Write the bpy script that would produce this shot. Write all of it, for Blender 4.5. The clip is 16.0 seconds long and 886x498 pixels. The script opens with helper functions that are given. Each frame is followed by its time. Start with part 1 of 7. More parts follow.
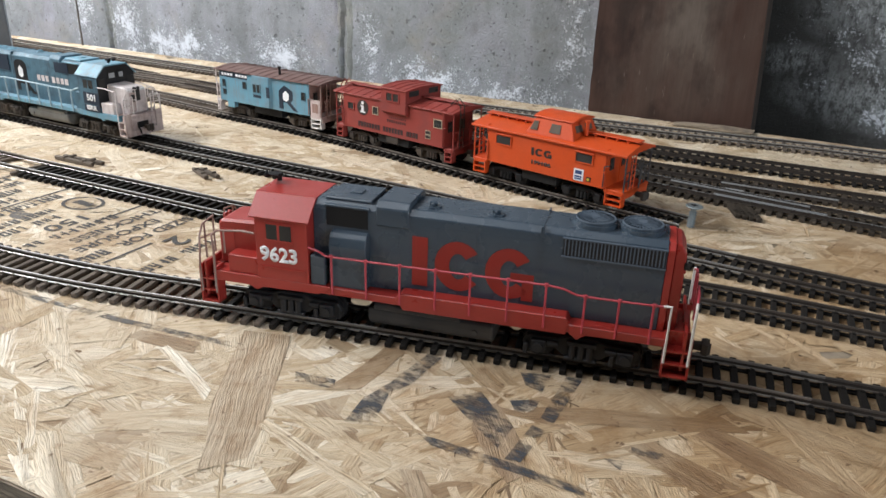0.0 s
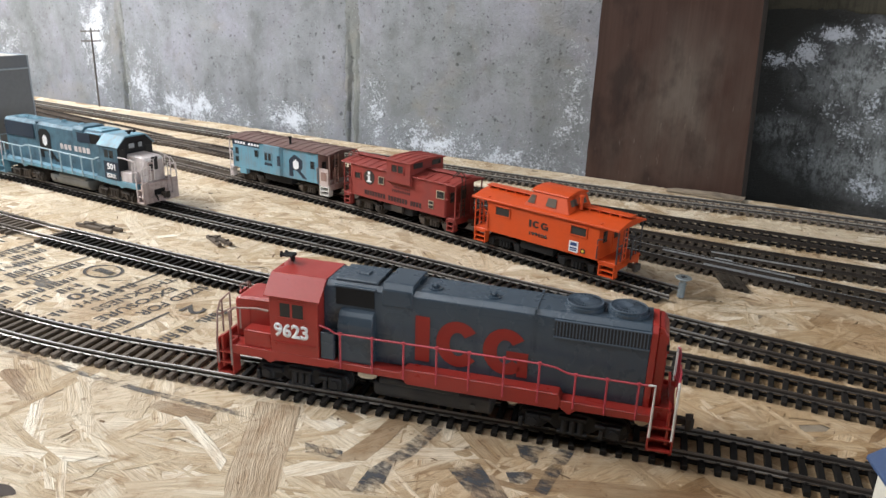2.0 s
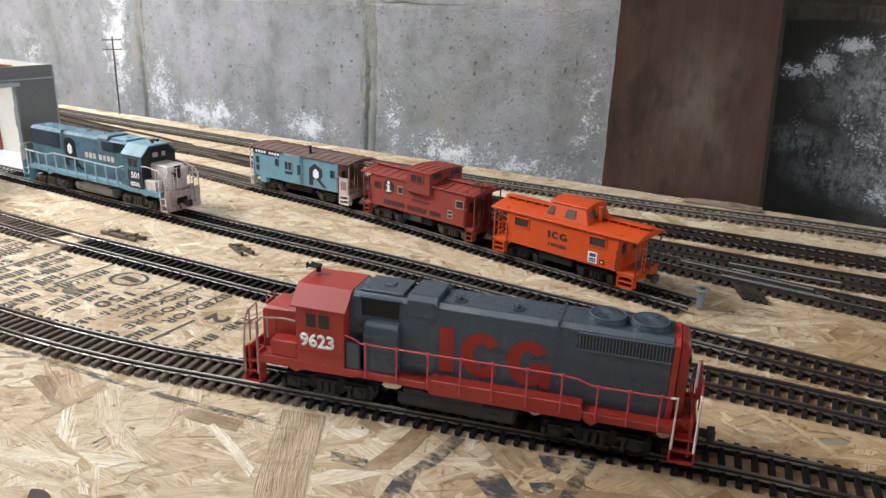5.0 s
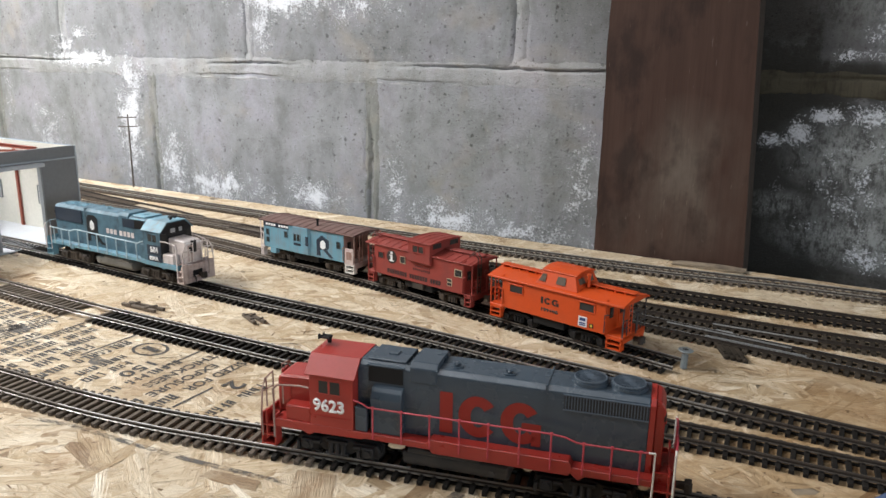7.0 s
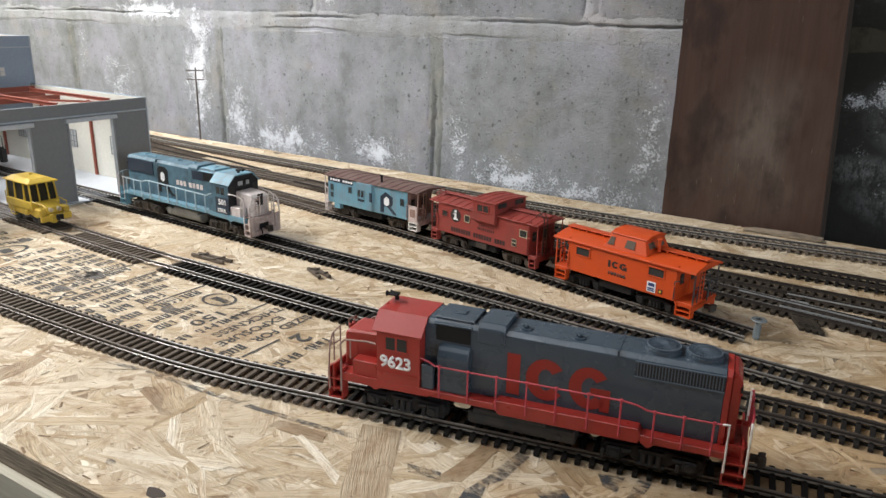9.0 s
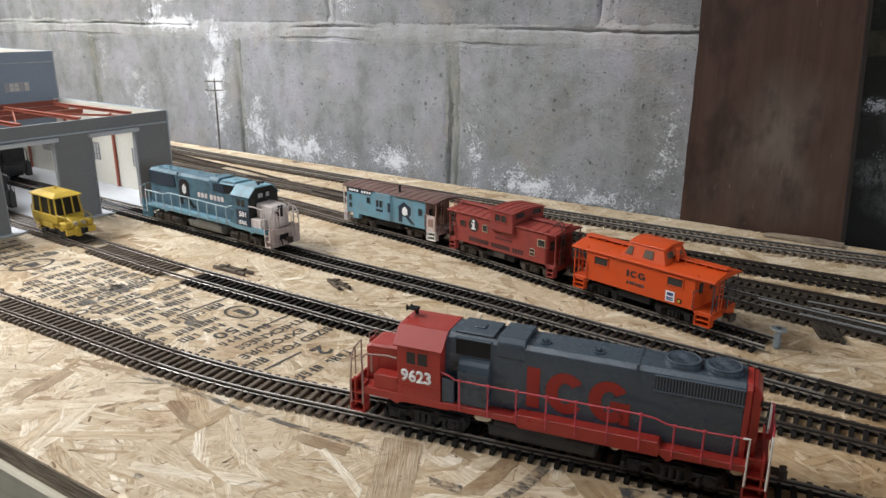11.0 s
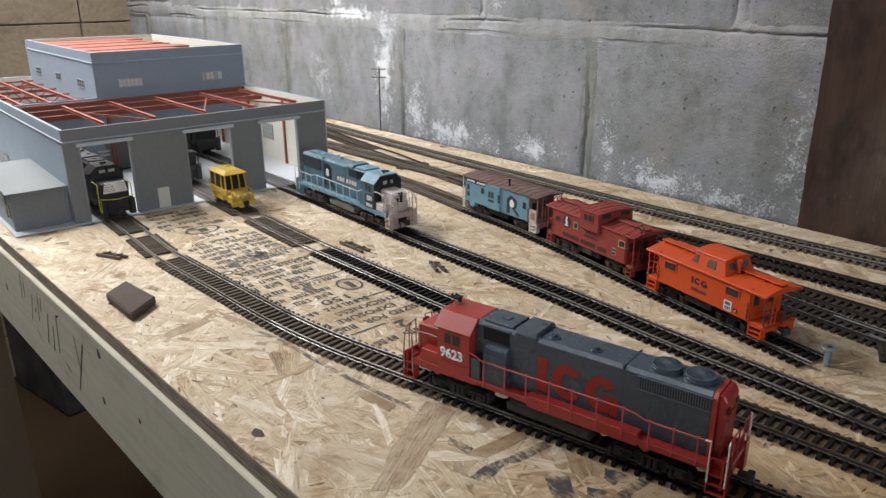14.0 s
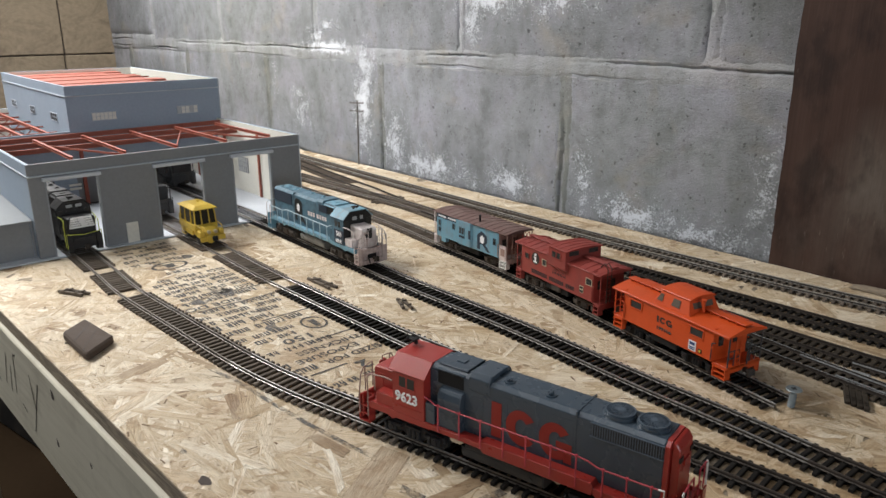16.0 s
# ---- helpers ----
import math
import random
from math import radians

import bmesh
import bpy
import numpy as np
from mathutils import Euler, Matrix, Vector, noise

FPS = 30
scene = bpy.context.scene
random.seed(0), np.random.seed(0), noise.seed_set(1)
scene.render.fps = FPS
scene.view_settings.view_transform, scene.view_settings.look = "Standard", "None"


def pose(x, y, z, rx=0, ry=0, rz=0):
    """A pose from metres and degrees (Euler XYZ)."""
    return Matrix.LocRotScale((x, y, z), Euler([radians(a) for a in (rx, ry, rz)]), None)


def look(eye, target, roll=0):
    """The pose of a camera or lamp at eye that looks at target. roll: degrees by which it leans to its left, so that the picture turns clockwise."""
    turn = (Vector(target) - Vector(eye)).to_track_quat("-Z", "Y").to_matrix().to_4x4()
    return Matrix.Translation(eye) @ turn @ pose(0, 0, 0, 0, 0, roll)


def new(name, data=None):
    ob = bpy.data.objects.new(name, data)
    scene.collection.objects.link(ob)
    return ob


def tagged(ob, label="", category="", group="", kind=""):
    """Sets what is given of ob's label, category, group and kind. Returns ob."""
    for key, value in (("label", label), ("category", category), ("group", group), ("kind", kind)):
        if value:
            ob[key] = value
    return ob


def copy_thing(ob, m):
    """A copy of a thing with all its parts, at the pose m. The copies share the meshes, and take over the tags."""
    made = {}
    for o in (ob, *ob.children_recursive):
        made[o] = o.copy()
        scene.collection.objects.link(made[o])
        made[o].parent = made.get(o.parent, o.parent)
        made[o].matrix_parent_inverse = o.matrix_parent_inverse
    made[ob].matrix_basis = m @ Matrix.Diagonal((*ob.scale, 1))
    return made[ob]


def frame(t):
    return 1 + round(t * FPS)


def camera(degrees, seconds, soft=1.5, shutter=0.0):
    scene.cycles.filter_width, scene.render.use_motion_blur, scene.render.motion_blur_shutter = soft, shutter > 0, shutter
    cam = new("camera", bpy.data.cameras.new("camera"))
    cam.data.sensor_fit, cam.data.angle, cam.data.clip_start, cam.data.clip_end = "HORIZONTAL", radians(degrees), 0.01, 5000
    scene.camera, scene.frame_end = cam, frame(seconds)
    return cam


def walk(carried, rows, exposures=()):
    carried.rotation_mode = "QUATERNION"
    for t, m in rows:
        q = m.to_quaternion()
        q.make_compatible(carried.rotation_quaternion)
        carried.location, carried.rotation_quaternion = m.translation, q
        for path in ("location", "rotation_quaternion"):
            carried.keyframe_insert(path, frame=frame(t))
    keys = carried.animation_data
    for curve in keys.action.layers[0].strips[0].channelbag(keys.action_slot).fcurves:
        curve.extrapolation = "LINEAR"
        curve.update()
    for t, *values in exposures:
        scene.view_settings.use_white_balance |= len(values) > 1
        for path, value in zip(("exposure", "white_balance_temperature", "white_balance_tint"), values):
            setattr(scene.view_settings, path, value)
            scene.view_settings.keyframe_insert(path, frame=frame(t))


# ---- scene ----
# seconds, stops, kelvin, tint
EXPOSURES = [(0.0, 0.77, 6230, 10), (2.5, 0.75, 6320, 10), (6.0, 0.68, 6500, 10), (11.0, 0.44, 6500, 10), (13.0, 0.28, 6500, 10), (16.0, 0.28, 6500, 10)]
cam = camera(61.80, 16.0, shutter=0.2)
PATH = [
    (0, (0.0044, 0.0036, 0.1495), (-0.4197, 0.8212, -0.2400), 1.72),
    (0.5, (0.0037, -0.0013, 0.1574), (-0.4184, 0.8305, -0.2032), 2.43),
    (1, (0.0048, -0.0056, 0.1626), (-0.4208, 0.8310, -0.1825), 2.78),
    (1.5, (0.0059, -0.0078, 0.1655), (-0.4322, 0.8241, -0.1752), 2.66),
    (2, (0.0119, -0.0103, 0.1701), (-0.4279, 0.8247, -0.1608), 1.89),
    (2.5, (0.0134, -0.0125, 0.1694), (-0.4286, 0.8199, -0.1648), 1.53),
    (3, (0.0123, -0.0136, 0.1695), (-0.4298, 0.8185, -0.1653), 1.87),
    (5.5, (0.0089, -0.0183, 0.1786), (-0.4538, 0.8110, -0.1346), 1.63),
    (6, (0.0415, -0.0436, 0.2003), (-0.4216, 0.8177, -0.0086), -1.16),
    (6.5, (0.0317, -0.0427, 0.1938), (-0.4509, 0.7985, -0.0503), -0.94),
    (7, (0.0261, -0.0430, 0.1916), (-0.4444, 0.8033, -0.0580), 0.82),
    (7.5, (0.0273, -0.0452, 0.1924), (-0.4382, 0.8050, -0.0535), 1.62),
    (8, (0.0141, -0.0460, 0.1918), (-0.4796, 0.7800, -0.0799), 1.80),
    (8.2, (0.0087, -0.0421, 0.1872), (-0.4949, 0.7641, -0.1235), 1.47),
    (10.3, (0.0354, -0.0436, 0.1960), (-0.5075, 0.7446, -0.0938), 0.72),
    (10.5, (0.0287, -0.0448, 0.1951), (-0.5130, 0.7430, -0.0982), 0.44),
    (11, (0.0177, -0.0442, 0.1968), (-0.5274, 0.7381, -0.1042), 0.22),
    (11.5, (0.0078, -0.0397, 0.2011), (-0.5718, 0.7172, -0.1009), 0.16),
    (12, (0.0064, -0.0314, 0.1983), (-0.6537, 0.6340, -0.1503), -0.85),
    (12.5, (0.0174, -0.0319, 0.2022), (-0.6602, 0.6084, -0.1595), -1.27),
    (13, (0.0500, -0.0300, 0.2094), (-0.6534, 0.5860, -0.1453), -1.07),
    (13.5, (0.0976, -0.0313, 0.2216), (-0.6112, 0.5858, -0.1200), -0.84),
    (14, (0.1110, -0.0371, 0.2305), (-0.6096, 0.5696, -0.1049), -0.44),
    (14.5, (0.1163, -0.0330, 0.2362), (-0.6236, 0.5577, -0.0857), -0.89),
    (15, (0.1196, -0.0257, 0.2369), (-0.6221, 0.5706, -0.0704), -0.69),
    (15.5, (0.1189, -0.0202, 0.2347), (-0.6135, 0.5892, -0.0691), -0.63),
    (16, (0.1173, -0.0170, 0.2343), (-0.6039, 0.6085, -0.0632), -0.14),
]
walk(cam, [(t, look(eye, target, roll)) for t, eye, target, roll in PATH], EXPOSURES)

# ---- light ----
world = bpy.data.worlds.new("world")
scene.world = world
world.use_nodes = True
world.node_tree.nodes["Background"].inputs[0].default_value = (0.75, 0.85, 1.0, 1)
world.node_tree.nodes["Background"].inputs[1].default_value = 0.4


def area_lamp(name, place, target, sx, sy, power, colour):
    data = bpy.data.lights.new(name, "AREA")
    data.shape, data.size, data.size_y, data.energy, data.color = "RECTANGLE", sx, sy, power, colour
    ob = new(name, data)
    ob.matrix_world = look(place, target)
    return ob


# no source in view: tube_light follows the shadows, the other two are added fill
area_lamp("tube_light", (-1.38, 0.06, 0.92), (-1.08, 0.34, 0.0), 1.2, 0.22, 28.0, (0.99, 0.985, 0.97))
# added overhead fill, placed for the sheen on the roofs
area_lamp("second_tube_light", (-0.38, -0.44, 1.36), (-0.36, 0.05, 0.0), 1.2, 0.14, 3.4, (0.95, 0.97, 1.0))
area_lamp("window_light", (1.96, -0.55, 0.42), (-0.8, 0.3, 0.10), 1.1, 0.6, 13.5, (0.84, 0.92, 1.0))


# ---- materials ----
def mix_rgb(nt, kind, fac, a, b):
    n = nt.nodes.new("ShaderNodeMix")
    n.data_type, n.blend_type = "RGBA", kind
    for sock, v in ((n.inputs[0], fac), (n.inputs[6], a), (n.inputs[7], b)):
        if hasattr(v, "is_output"):
            nt.links.new(v, sock)
        elif isinstance(v, (int, float)):
            sock.default_value = v
        else:
            sock.default_value = (*v, 1)
    return n.outputs[2]


def math_node(nt, op, a, b=0.0, clamp=False):
    n = nt.nodes.new("ShaderNodeMath")
    n.operation, n.use_clamp = op, clamp
    for sock, v in zip(n.inputs, (a, b)):
        if hasattr(v, "is_output"):
            nt.links.new(v, sock)
        else:
            sock.default_value = v
    return n.outputs[0]


def ramp(nt, fac, *stops):
    n = nt.nodes.new("ShaderNodeValToRGB")
    e = n.color_ramp.elements
    while len(e) < len(stops):
        e.new(0.5)
    for el, (p, c) in zip(e, stops):
        el.position = p
        el.color = (*c, 1) if not isinstance(c, (int, float)) else (c, c, c, 1)
    nt.links.new(fac, n.inputs[0])
    return n.outputs[0]


def noise_tex(nt, vec, scale, detail=4.0, rough=0.6, dist=0.0):
    n = nt.nodes.new("ShaderNodeTexNoise")
    n.inputs["Scale"].default_value, n.inputs["Detail"].default_value = scale, detail
    n.inputs["Roughness"].default_value, n.inputs["Distortion"].default_value = rough, dist
    nt.links.new(vec, n.inputs["Vector"])
    return n.outputs[0]


def shader(name):
    m = bpy.data.materials.new(name)
    m.use_nodes = True
    nt = m.node_tree
    return m, nt, nt.nodes["Principled BSDF"]


def bumped(nt, bsdf, height, strength, dist):
    b = nt.nodes.new("ShaderNodeBump")
    b.inputs["Strength"].default_value, b.inputs["Distance"].default_value = strength, dist
    nt.links.new(height, b.inputs["Height"])
    nt.links.new(b.outputs[0], bsdf.inputs["Normal"])


def coords(nt, kind="Object"):
    return nt.nodes.new("ShaderNodeTexCoord").outputs[kind]


def world_place(nt):
    return nt.nodes.new("ShaderNodeNewGeometry").outputs["Position"]


def stretched(nt, vec, sx, sy, sz):
    n = nt.nodes.new("ShaderNodeMapping")
    n.inputs["Scale"].default_value = (sx, sy, sz)
    nt.links.new(vec, n.inputs["Vector"])
    return n.outputs[0]


def paint(name, colour, rough=0.5, metal=0.0, grime=(0.12, 0.10, 0.08), dirt=0.25, scale=60.0, bump=0.05, streak=0.0, vary=0.0, spec=0.5):
    """Model paint: a flat colour with dust at two scales, vertical streaks and a fine orange peel."""
    m, nt, b = shader(name)
    v = coords(nt)
    big, fine = noise_tex(nt, v, scale, 5), noise_tex(nt, v, scale * 14, 3)
    c = mix_rgb(nt, "MIX", ramp(nt, big, (0.45, 0.0), (0.75, dirt)), colour, grime)
    c = mix_rgb(nt, "MULTIPLY", 0.35, c, ramp(nt, fine, (0.3, 0.72), (0.7, 1.0)))
    if streak:
        s = noise_tex(nt, stretched(nt, v, 420, 420, 28), 1.0, 4)
        c = mix_rgb(nt, "MIX", ramp(nt, s, (0.5, 0.0), (0.75, streak)), c, grime)
    if vary:
        info = nt.nodes.new("ShaderNodeObjectInfo").outputs["Random"]
        c = mix_rgb(nt, "MULTIPLY", 1.0, c, ramp(nt, info, (0.0, 1 - vary), (1.0, 1.0)))
    nt.links.new(c, b.inputs["Base Color"])
    r = ramp(nt, big, (0.3, max(rough - 0.1, 0.05)), (0.7, min(rough + 0.12, 1.0)))
    nt.links.new(r, b.inputs["Roughness"])
    b.inputs["Metallic"].default_value = metal
    b.inputs["Specular IOR Level"].default_value = spec
    if bump:
        bumped(nt, b, fine, bump, 0.0004)
    return m


M = dict(
    icg_red=paint("icg_red", (0.34, 0.032, 0.024), 0.34, dirt=0.15),
    louvre_grey=paint("louvre_grey", (0.085, 0.108, 0.138), 0.5, dirt=0.2),
    fan_grey=paint("fan_grey", (0.075, 0.098, 0.126), 0.55, dirt=0.2, spec=0.3),
    cream_trim=paint("cream_trim", (0.42, 0.35, 0.24), 0.6, dirt=0.4, grime=(0.25, 0.14, 0.09)),
    cream_pale=paint("cream_pale", (0.62, 0.54, 0.40), 0.6, dirt=0.3),
    icg_grey=paint("icg_grey", (0.045, 0.064, 0.085), 0.27, dirt=0.1, grime=(0.14, 0.13, 0.12)),
    letter_red=paint("letter_red", (0.28, 0.020, 0.013), 0.5, dirt=0.1),
    rail_pink=paint("rail_pink", (0.45, 0.05, 0.07), 0.45, dirt=0.1),
    white_paint=paint("white_paint", (0.72, 0.70, 0.66), 0.5, dirt=0.25),
    chassis=paint("chassis", (0.009, 0.009, 0.0098), 0.6, dirt=0.3, grime=(0.028, 0.025, 0.022), spec=0.25),
    truck_black=paint("truck_black", (0.018, 0.018, 0.020), 0.6, dirt=0.5, grime=(0.050, 0.046, 0.042), scale=140, spec=0.3),
    chassis_grey=paint("chassis_grey", (0.026, 0.028, 0.032), 0.6, dirt=0.4),
    glass_dark=paint("glass_dark", (0.034, 0.033, 0.031), 0.3, dirt=0.1, bump=0.0),
    black=paint("black", (0.008, 0.008, 0.009), 0.5, dirt=0.2, grime=(0.03, 0.03, 0.03)),
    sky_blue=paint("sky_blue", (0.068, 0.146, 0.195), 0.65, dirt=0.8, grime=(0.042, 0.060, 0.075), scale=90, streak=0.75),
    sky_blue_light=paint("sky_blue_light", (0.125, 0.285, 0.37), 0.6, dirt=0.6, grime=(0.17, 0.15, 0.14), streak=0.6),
    navy=paint("navy", (0.012, 0.022, 0.04), 0.55, dirt=0.3, grime=(0.08, 0.09, 0.1)),
    rail_pale_blue=paint("rail_pale_blue", (0.34, 0.45, 0.50), 0.6, dirt=0.5, grime=(0.22, 0.22, 0.22), scale=120),
    nose_white=paint("nose_white", (0.66, 0.60, 0.58), 0.55, dirt=0.6, grime=(0.36, 0.27, 0.25), scale=120, streak=0.5),
    pilot_pink=paint("pilot_pink", (0.58, 0.48, 0.45), 0.6, dirt=0.85, grime=(0.24, 0.16, 0.14), scale=110, streak=0.7),
    tank_grey=paint("tank_grey", (0.15, 0.15, 0.14), 0.55, dirt=0.5, grime=(0.08, 0.07, 0.06)),
    rust_roof=paint("rust_roof", (0.13, 0.07, 0.06), 0.75, dirt=0.5, grime=(0.22, 0.17, 0.15)),
    rust_end=paint("rust_end", (0.26, 0.15, 0.12), 0.75, dirt=0.6, grime=(0.40, 0.33, 0.30), streak=0.5),
    caboose_red=paint("caboose_red", (0.25, 0.033, 0.023), 0.6, dirt=0.5, grime=(0.14, 0.04, 0.035)),
    caboose_orange=paint("caboose_orange", (0.54, 0.062, 0.006), 0.5, dirt=0.35, grime=(0.36, 0.06, 0.012)),
    lettering_black=paint("lettering_black", (0.02, 0.012, 0.01), 0.6, dirt=0.2, bump=0),
    lettering_dark=paint("lettering_dark", (0.035, 0.009, 0.009), 0.6, dirt=0.2, bump=0),
    lettering_white=paint("lettering_white", (0.78, 0.78, 0.78), 0.6, dirt=0.15, bump=0),
    sign_blue=paint("sign_blue", (0.02, 0.05, 0.16), 0.5, bump=0),
    yellow=paint("yellow", (0.58, 0.40, 0.045), 0.5, dirt=0.5, grime=(0.24, 0.14, 0.02)),
    glass_amber=paint("glass_amber", (0.018, 0.015, 0.008), 0.4, spec=0.25, dirt=0.5, grime=(0.03, 0.024, 0.014), scale=220, bump=0.0),
    glass_grey=paint("glass_grey", (0.11, 0.085, 0.065), 0.3, dirt=0.3, spec=0.3, bump=0.0),
    lime=paint("lime", (0.42, 0.46, 0.06), 0.5, dirt=0.4, grime=(0.2, 0.2, 0.05)),
    shed_jamb=paint("shed_jamb", (0.25, 0.265, 0.28), 0.65, dirt=0.2, scale=40),
    wheel=paint("wheel", (0.06, 0.048, 0.038), 0.55, metal=0.3, dirt=0.5, grime=(0.20, 0.14, 0.09)),
    truck_brown=paint("truck_brown", (0.045, 0.037, 0.031), 0.7, dirt=0.5, grime=(0.12, 0.09, 0.065), spec=0.25),
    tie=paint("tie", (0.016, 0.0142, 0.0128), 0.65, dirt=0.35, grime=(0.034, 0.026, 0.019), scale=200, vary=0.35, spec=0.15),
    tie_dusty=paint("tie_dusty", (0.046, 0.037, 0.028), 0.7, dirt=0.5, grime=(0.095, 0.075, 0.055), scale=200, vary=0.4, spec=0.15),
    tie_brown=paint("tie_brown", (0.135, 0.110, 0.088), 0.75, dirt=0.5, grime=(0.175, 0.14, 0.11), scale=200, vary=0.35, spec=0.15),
    rail_side=paint("rail_side", (0.035, 0.028, 0.023), 0.6, metal=0.2, dirt=0.5, grime=(0.06, 0.048, 0.04), scale=150, bump=0, spec=0.2),
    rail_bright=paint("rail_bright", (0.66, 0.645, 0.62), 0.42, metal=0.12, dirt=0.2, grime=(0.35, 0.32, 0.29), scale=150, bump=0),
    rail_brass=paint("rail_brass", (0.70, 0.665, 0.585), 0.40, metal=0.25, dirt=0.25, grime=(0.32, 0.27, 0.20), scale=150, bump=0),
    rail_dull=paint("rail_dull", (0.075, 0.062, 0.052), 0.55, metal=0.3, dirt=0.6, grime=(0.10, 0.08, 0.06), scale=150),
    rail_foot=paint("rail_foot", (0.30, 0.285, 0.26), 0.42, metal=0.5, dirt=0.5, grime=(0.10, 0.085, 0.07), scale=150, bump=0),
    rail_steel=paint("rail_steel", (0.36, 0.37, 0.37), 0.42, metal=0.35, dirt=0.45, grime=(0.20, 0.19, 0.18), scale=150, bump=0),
    rail_mid=paint("rail_mid", (0.20, 0.175, 0.15), 0.5, metal=0.2, dirt=0.5, grime=(0.18, 0.15, 0.12), scale=150, bump=0),
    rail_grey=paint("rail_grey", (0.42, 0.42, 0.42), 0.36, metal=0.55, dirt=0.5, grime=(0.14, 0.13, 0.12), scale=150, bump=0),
    zinc=paint("zinc", (0.30, 0.34, 0.35), 0.5, metal=0.5, dirt=0.4, scale=300),
    # shed paint greyed and darkened for walls that the light leaves duller
    shed_blue_greyed=paint("shed_blue_greyed", (0.195, 0.203, 0.212), 0.75, dirt=0.15, grime=(0.25, 0.26, 0.28), scale=25),
    shed_blue=paint("shed_blue", (0.27, 0.325, 0.39), 0.7, dirt=0.15, grime=(0.27, 0.32, 0.38), scale=25),
    shed_trim=paint("shed_trim", (0.40, 0.44, 0.48), 0.6, dirt=0.2, scale=40),
    styrene=paint("styrene", (0.655, 0.638, 0.571), 0.45, dirt=0.12, grime=(0.6, 0.55, 0.45), scale=20),
    styrene_floor=paint("styrene_floor", (0.48, 0.51, 0.55), 0.5, dirt=0.2, grime=(0.4, 0.4, 0.4), scale=20),
    truss_red=paint("truss_red", (0.29, 0.075, 0.045), 0.6, dirt=0.3, grime=(0.22, 0.07, 0.05)),
    pane_grey=paint("pane_grey", (0.42, 0.43, 0.43), 0.4, dirt=0.3, scale=200),
    roof_metal=paint("roof_metal", (0.17, 0.182, 0.19), 0.7, dirt=0.35, grime=(0.23, 0.24, 0.25), scale=40),
    pad=paint("pad", (0.055, 0.040, 0.032), 0.85, dirt=0.4, grime=(0.11, 0.09, 0.075), scale=80, bump=0.4),
    felt=paint("felt", (0.068, 0.046, 0.033), 0.9, dirt=0.6, grime=(0.085, 0.066, 0.053), scale=70, bump=0.5, streak=0.3),
    pole_wood=paint("pole_wood", (0.10, 0.085, 0.075), 0.8, dirt=0.3),
    roof_blue=paint("roof_blue", (0.03, 0.06, 0.14), 0.6, dirt=0.3),
    house_white=paint("house_white", (0.60, 0.58, 0.50), 0.6, dirt=0.25),
    plaster=paint("plaster", (0.20, 0.19, 0.175), 0.9, dirt=0.4, scale=6, bump=0.3),
    dirt_floor=paint("dirt_floor", (0.034, 0.022, 0.013), 0.95, dirt=0.5, scale=5, grime=(0.045, 0.03, 0.018), bump=0.3, spec=0.03),
    plank_edge=paint("plank_edge", (0.050, 0.036, 0.027), 0.8, dirt=0.6, grime=(0.025, 0.017, 0.012), scale=30, bump=0.4, streak=0.5),
    joist=paint("joist", (0.13, 0.09, 0.055), 0.8, dirt=0.4, scale=8),
    bulb=paint("bulb", (0.8, 0.8, 0.8), 0.4, bump=0),
    junk_grey=paint("junk_grey", (0.014, 0.015, 0.018), 0.7, dirt=0.5, scale=12),
)


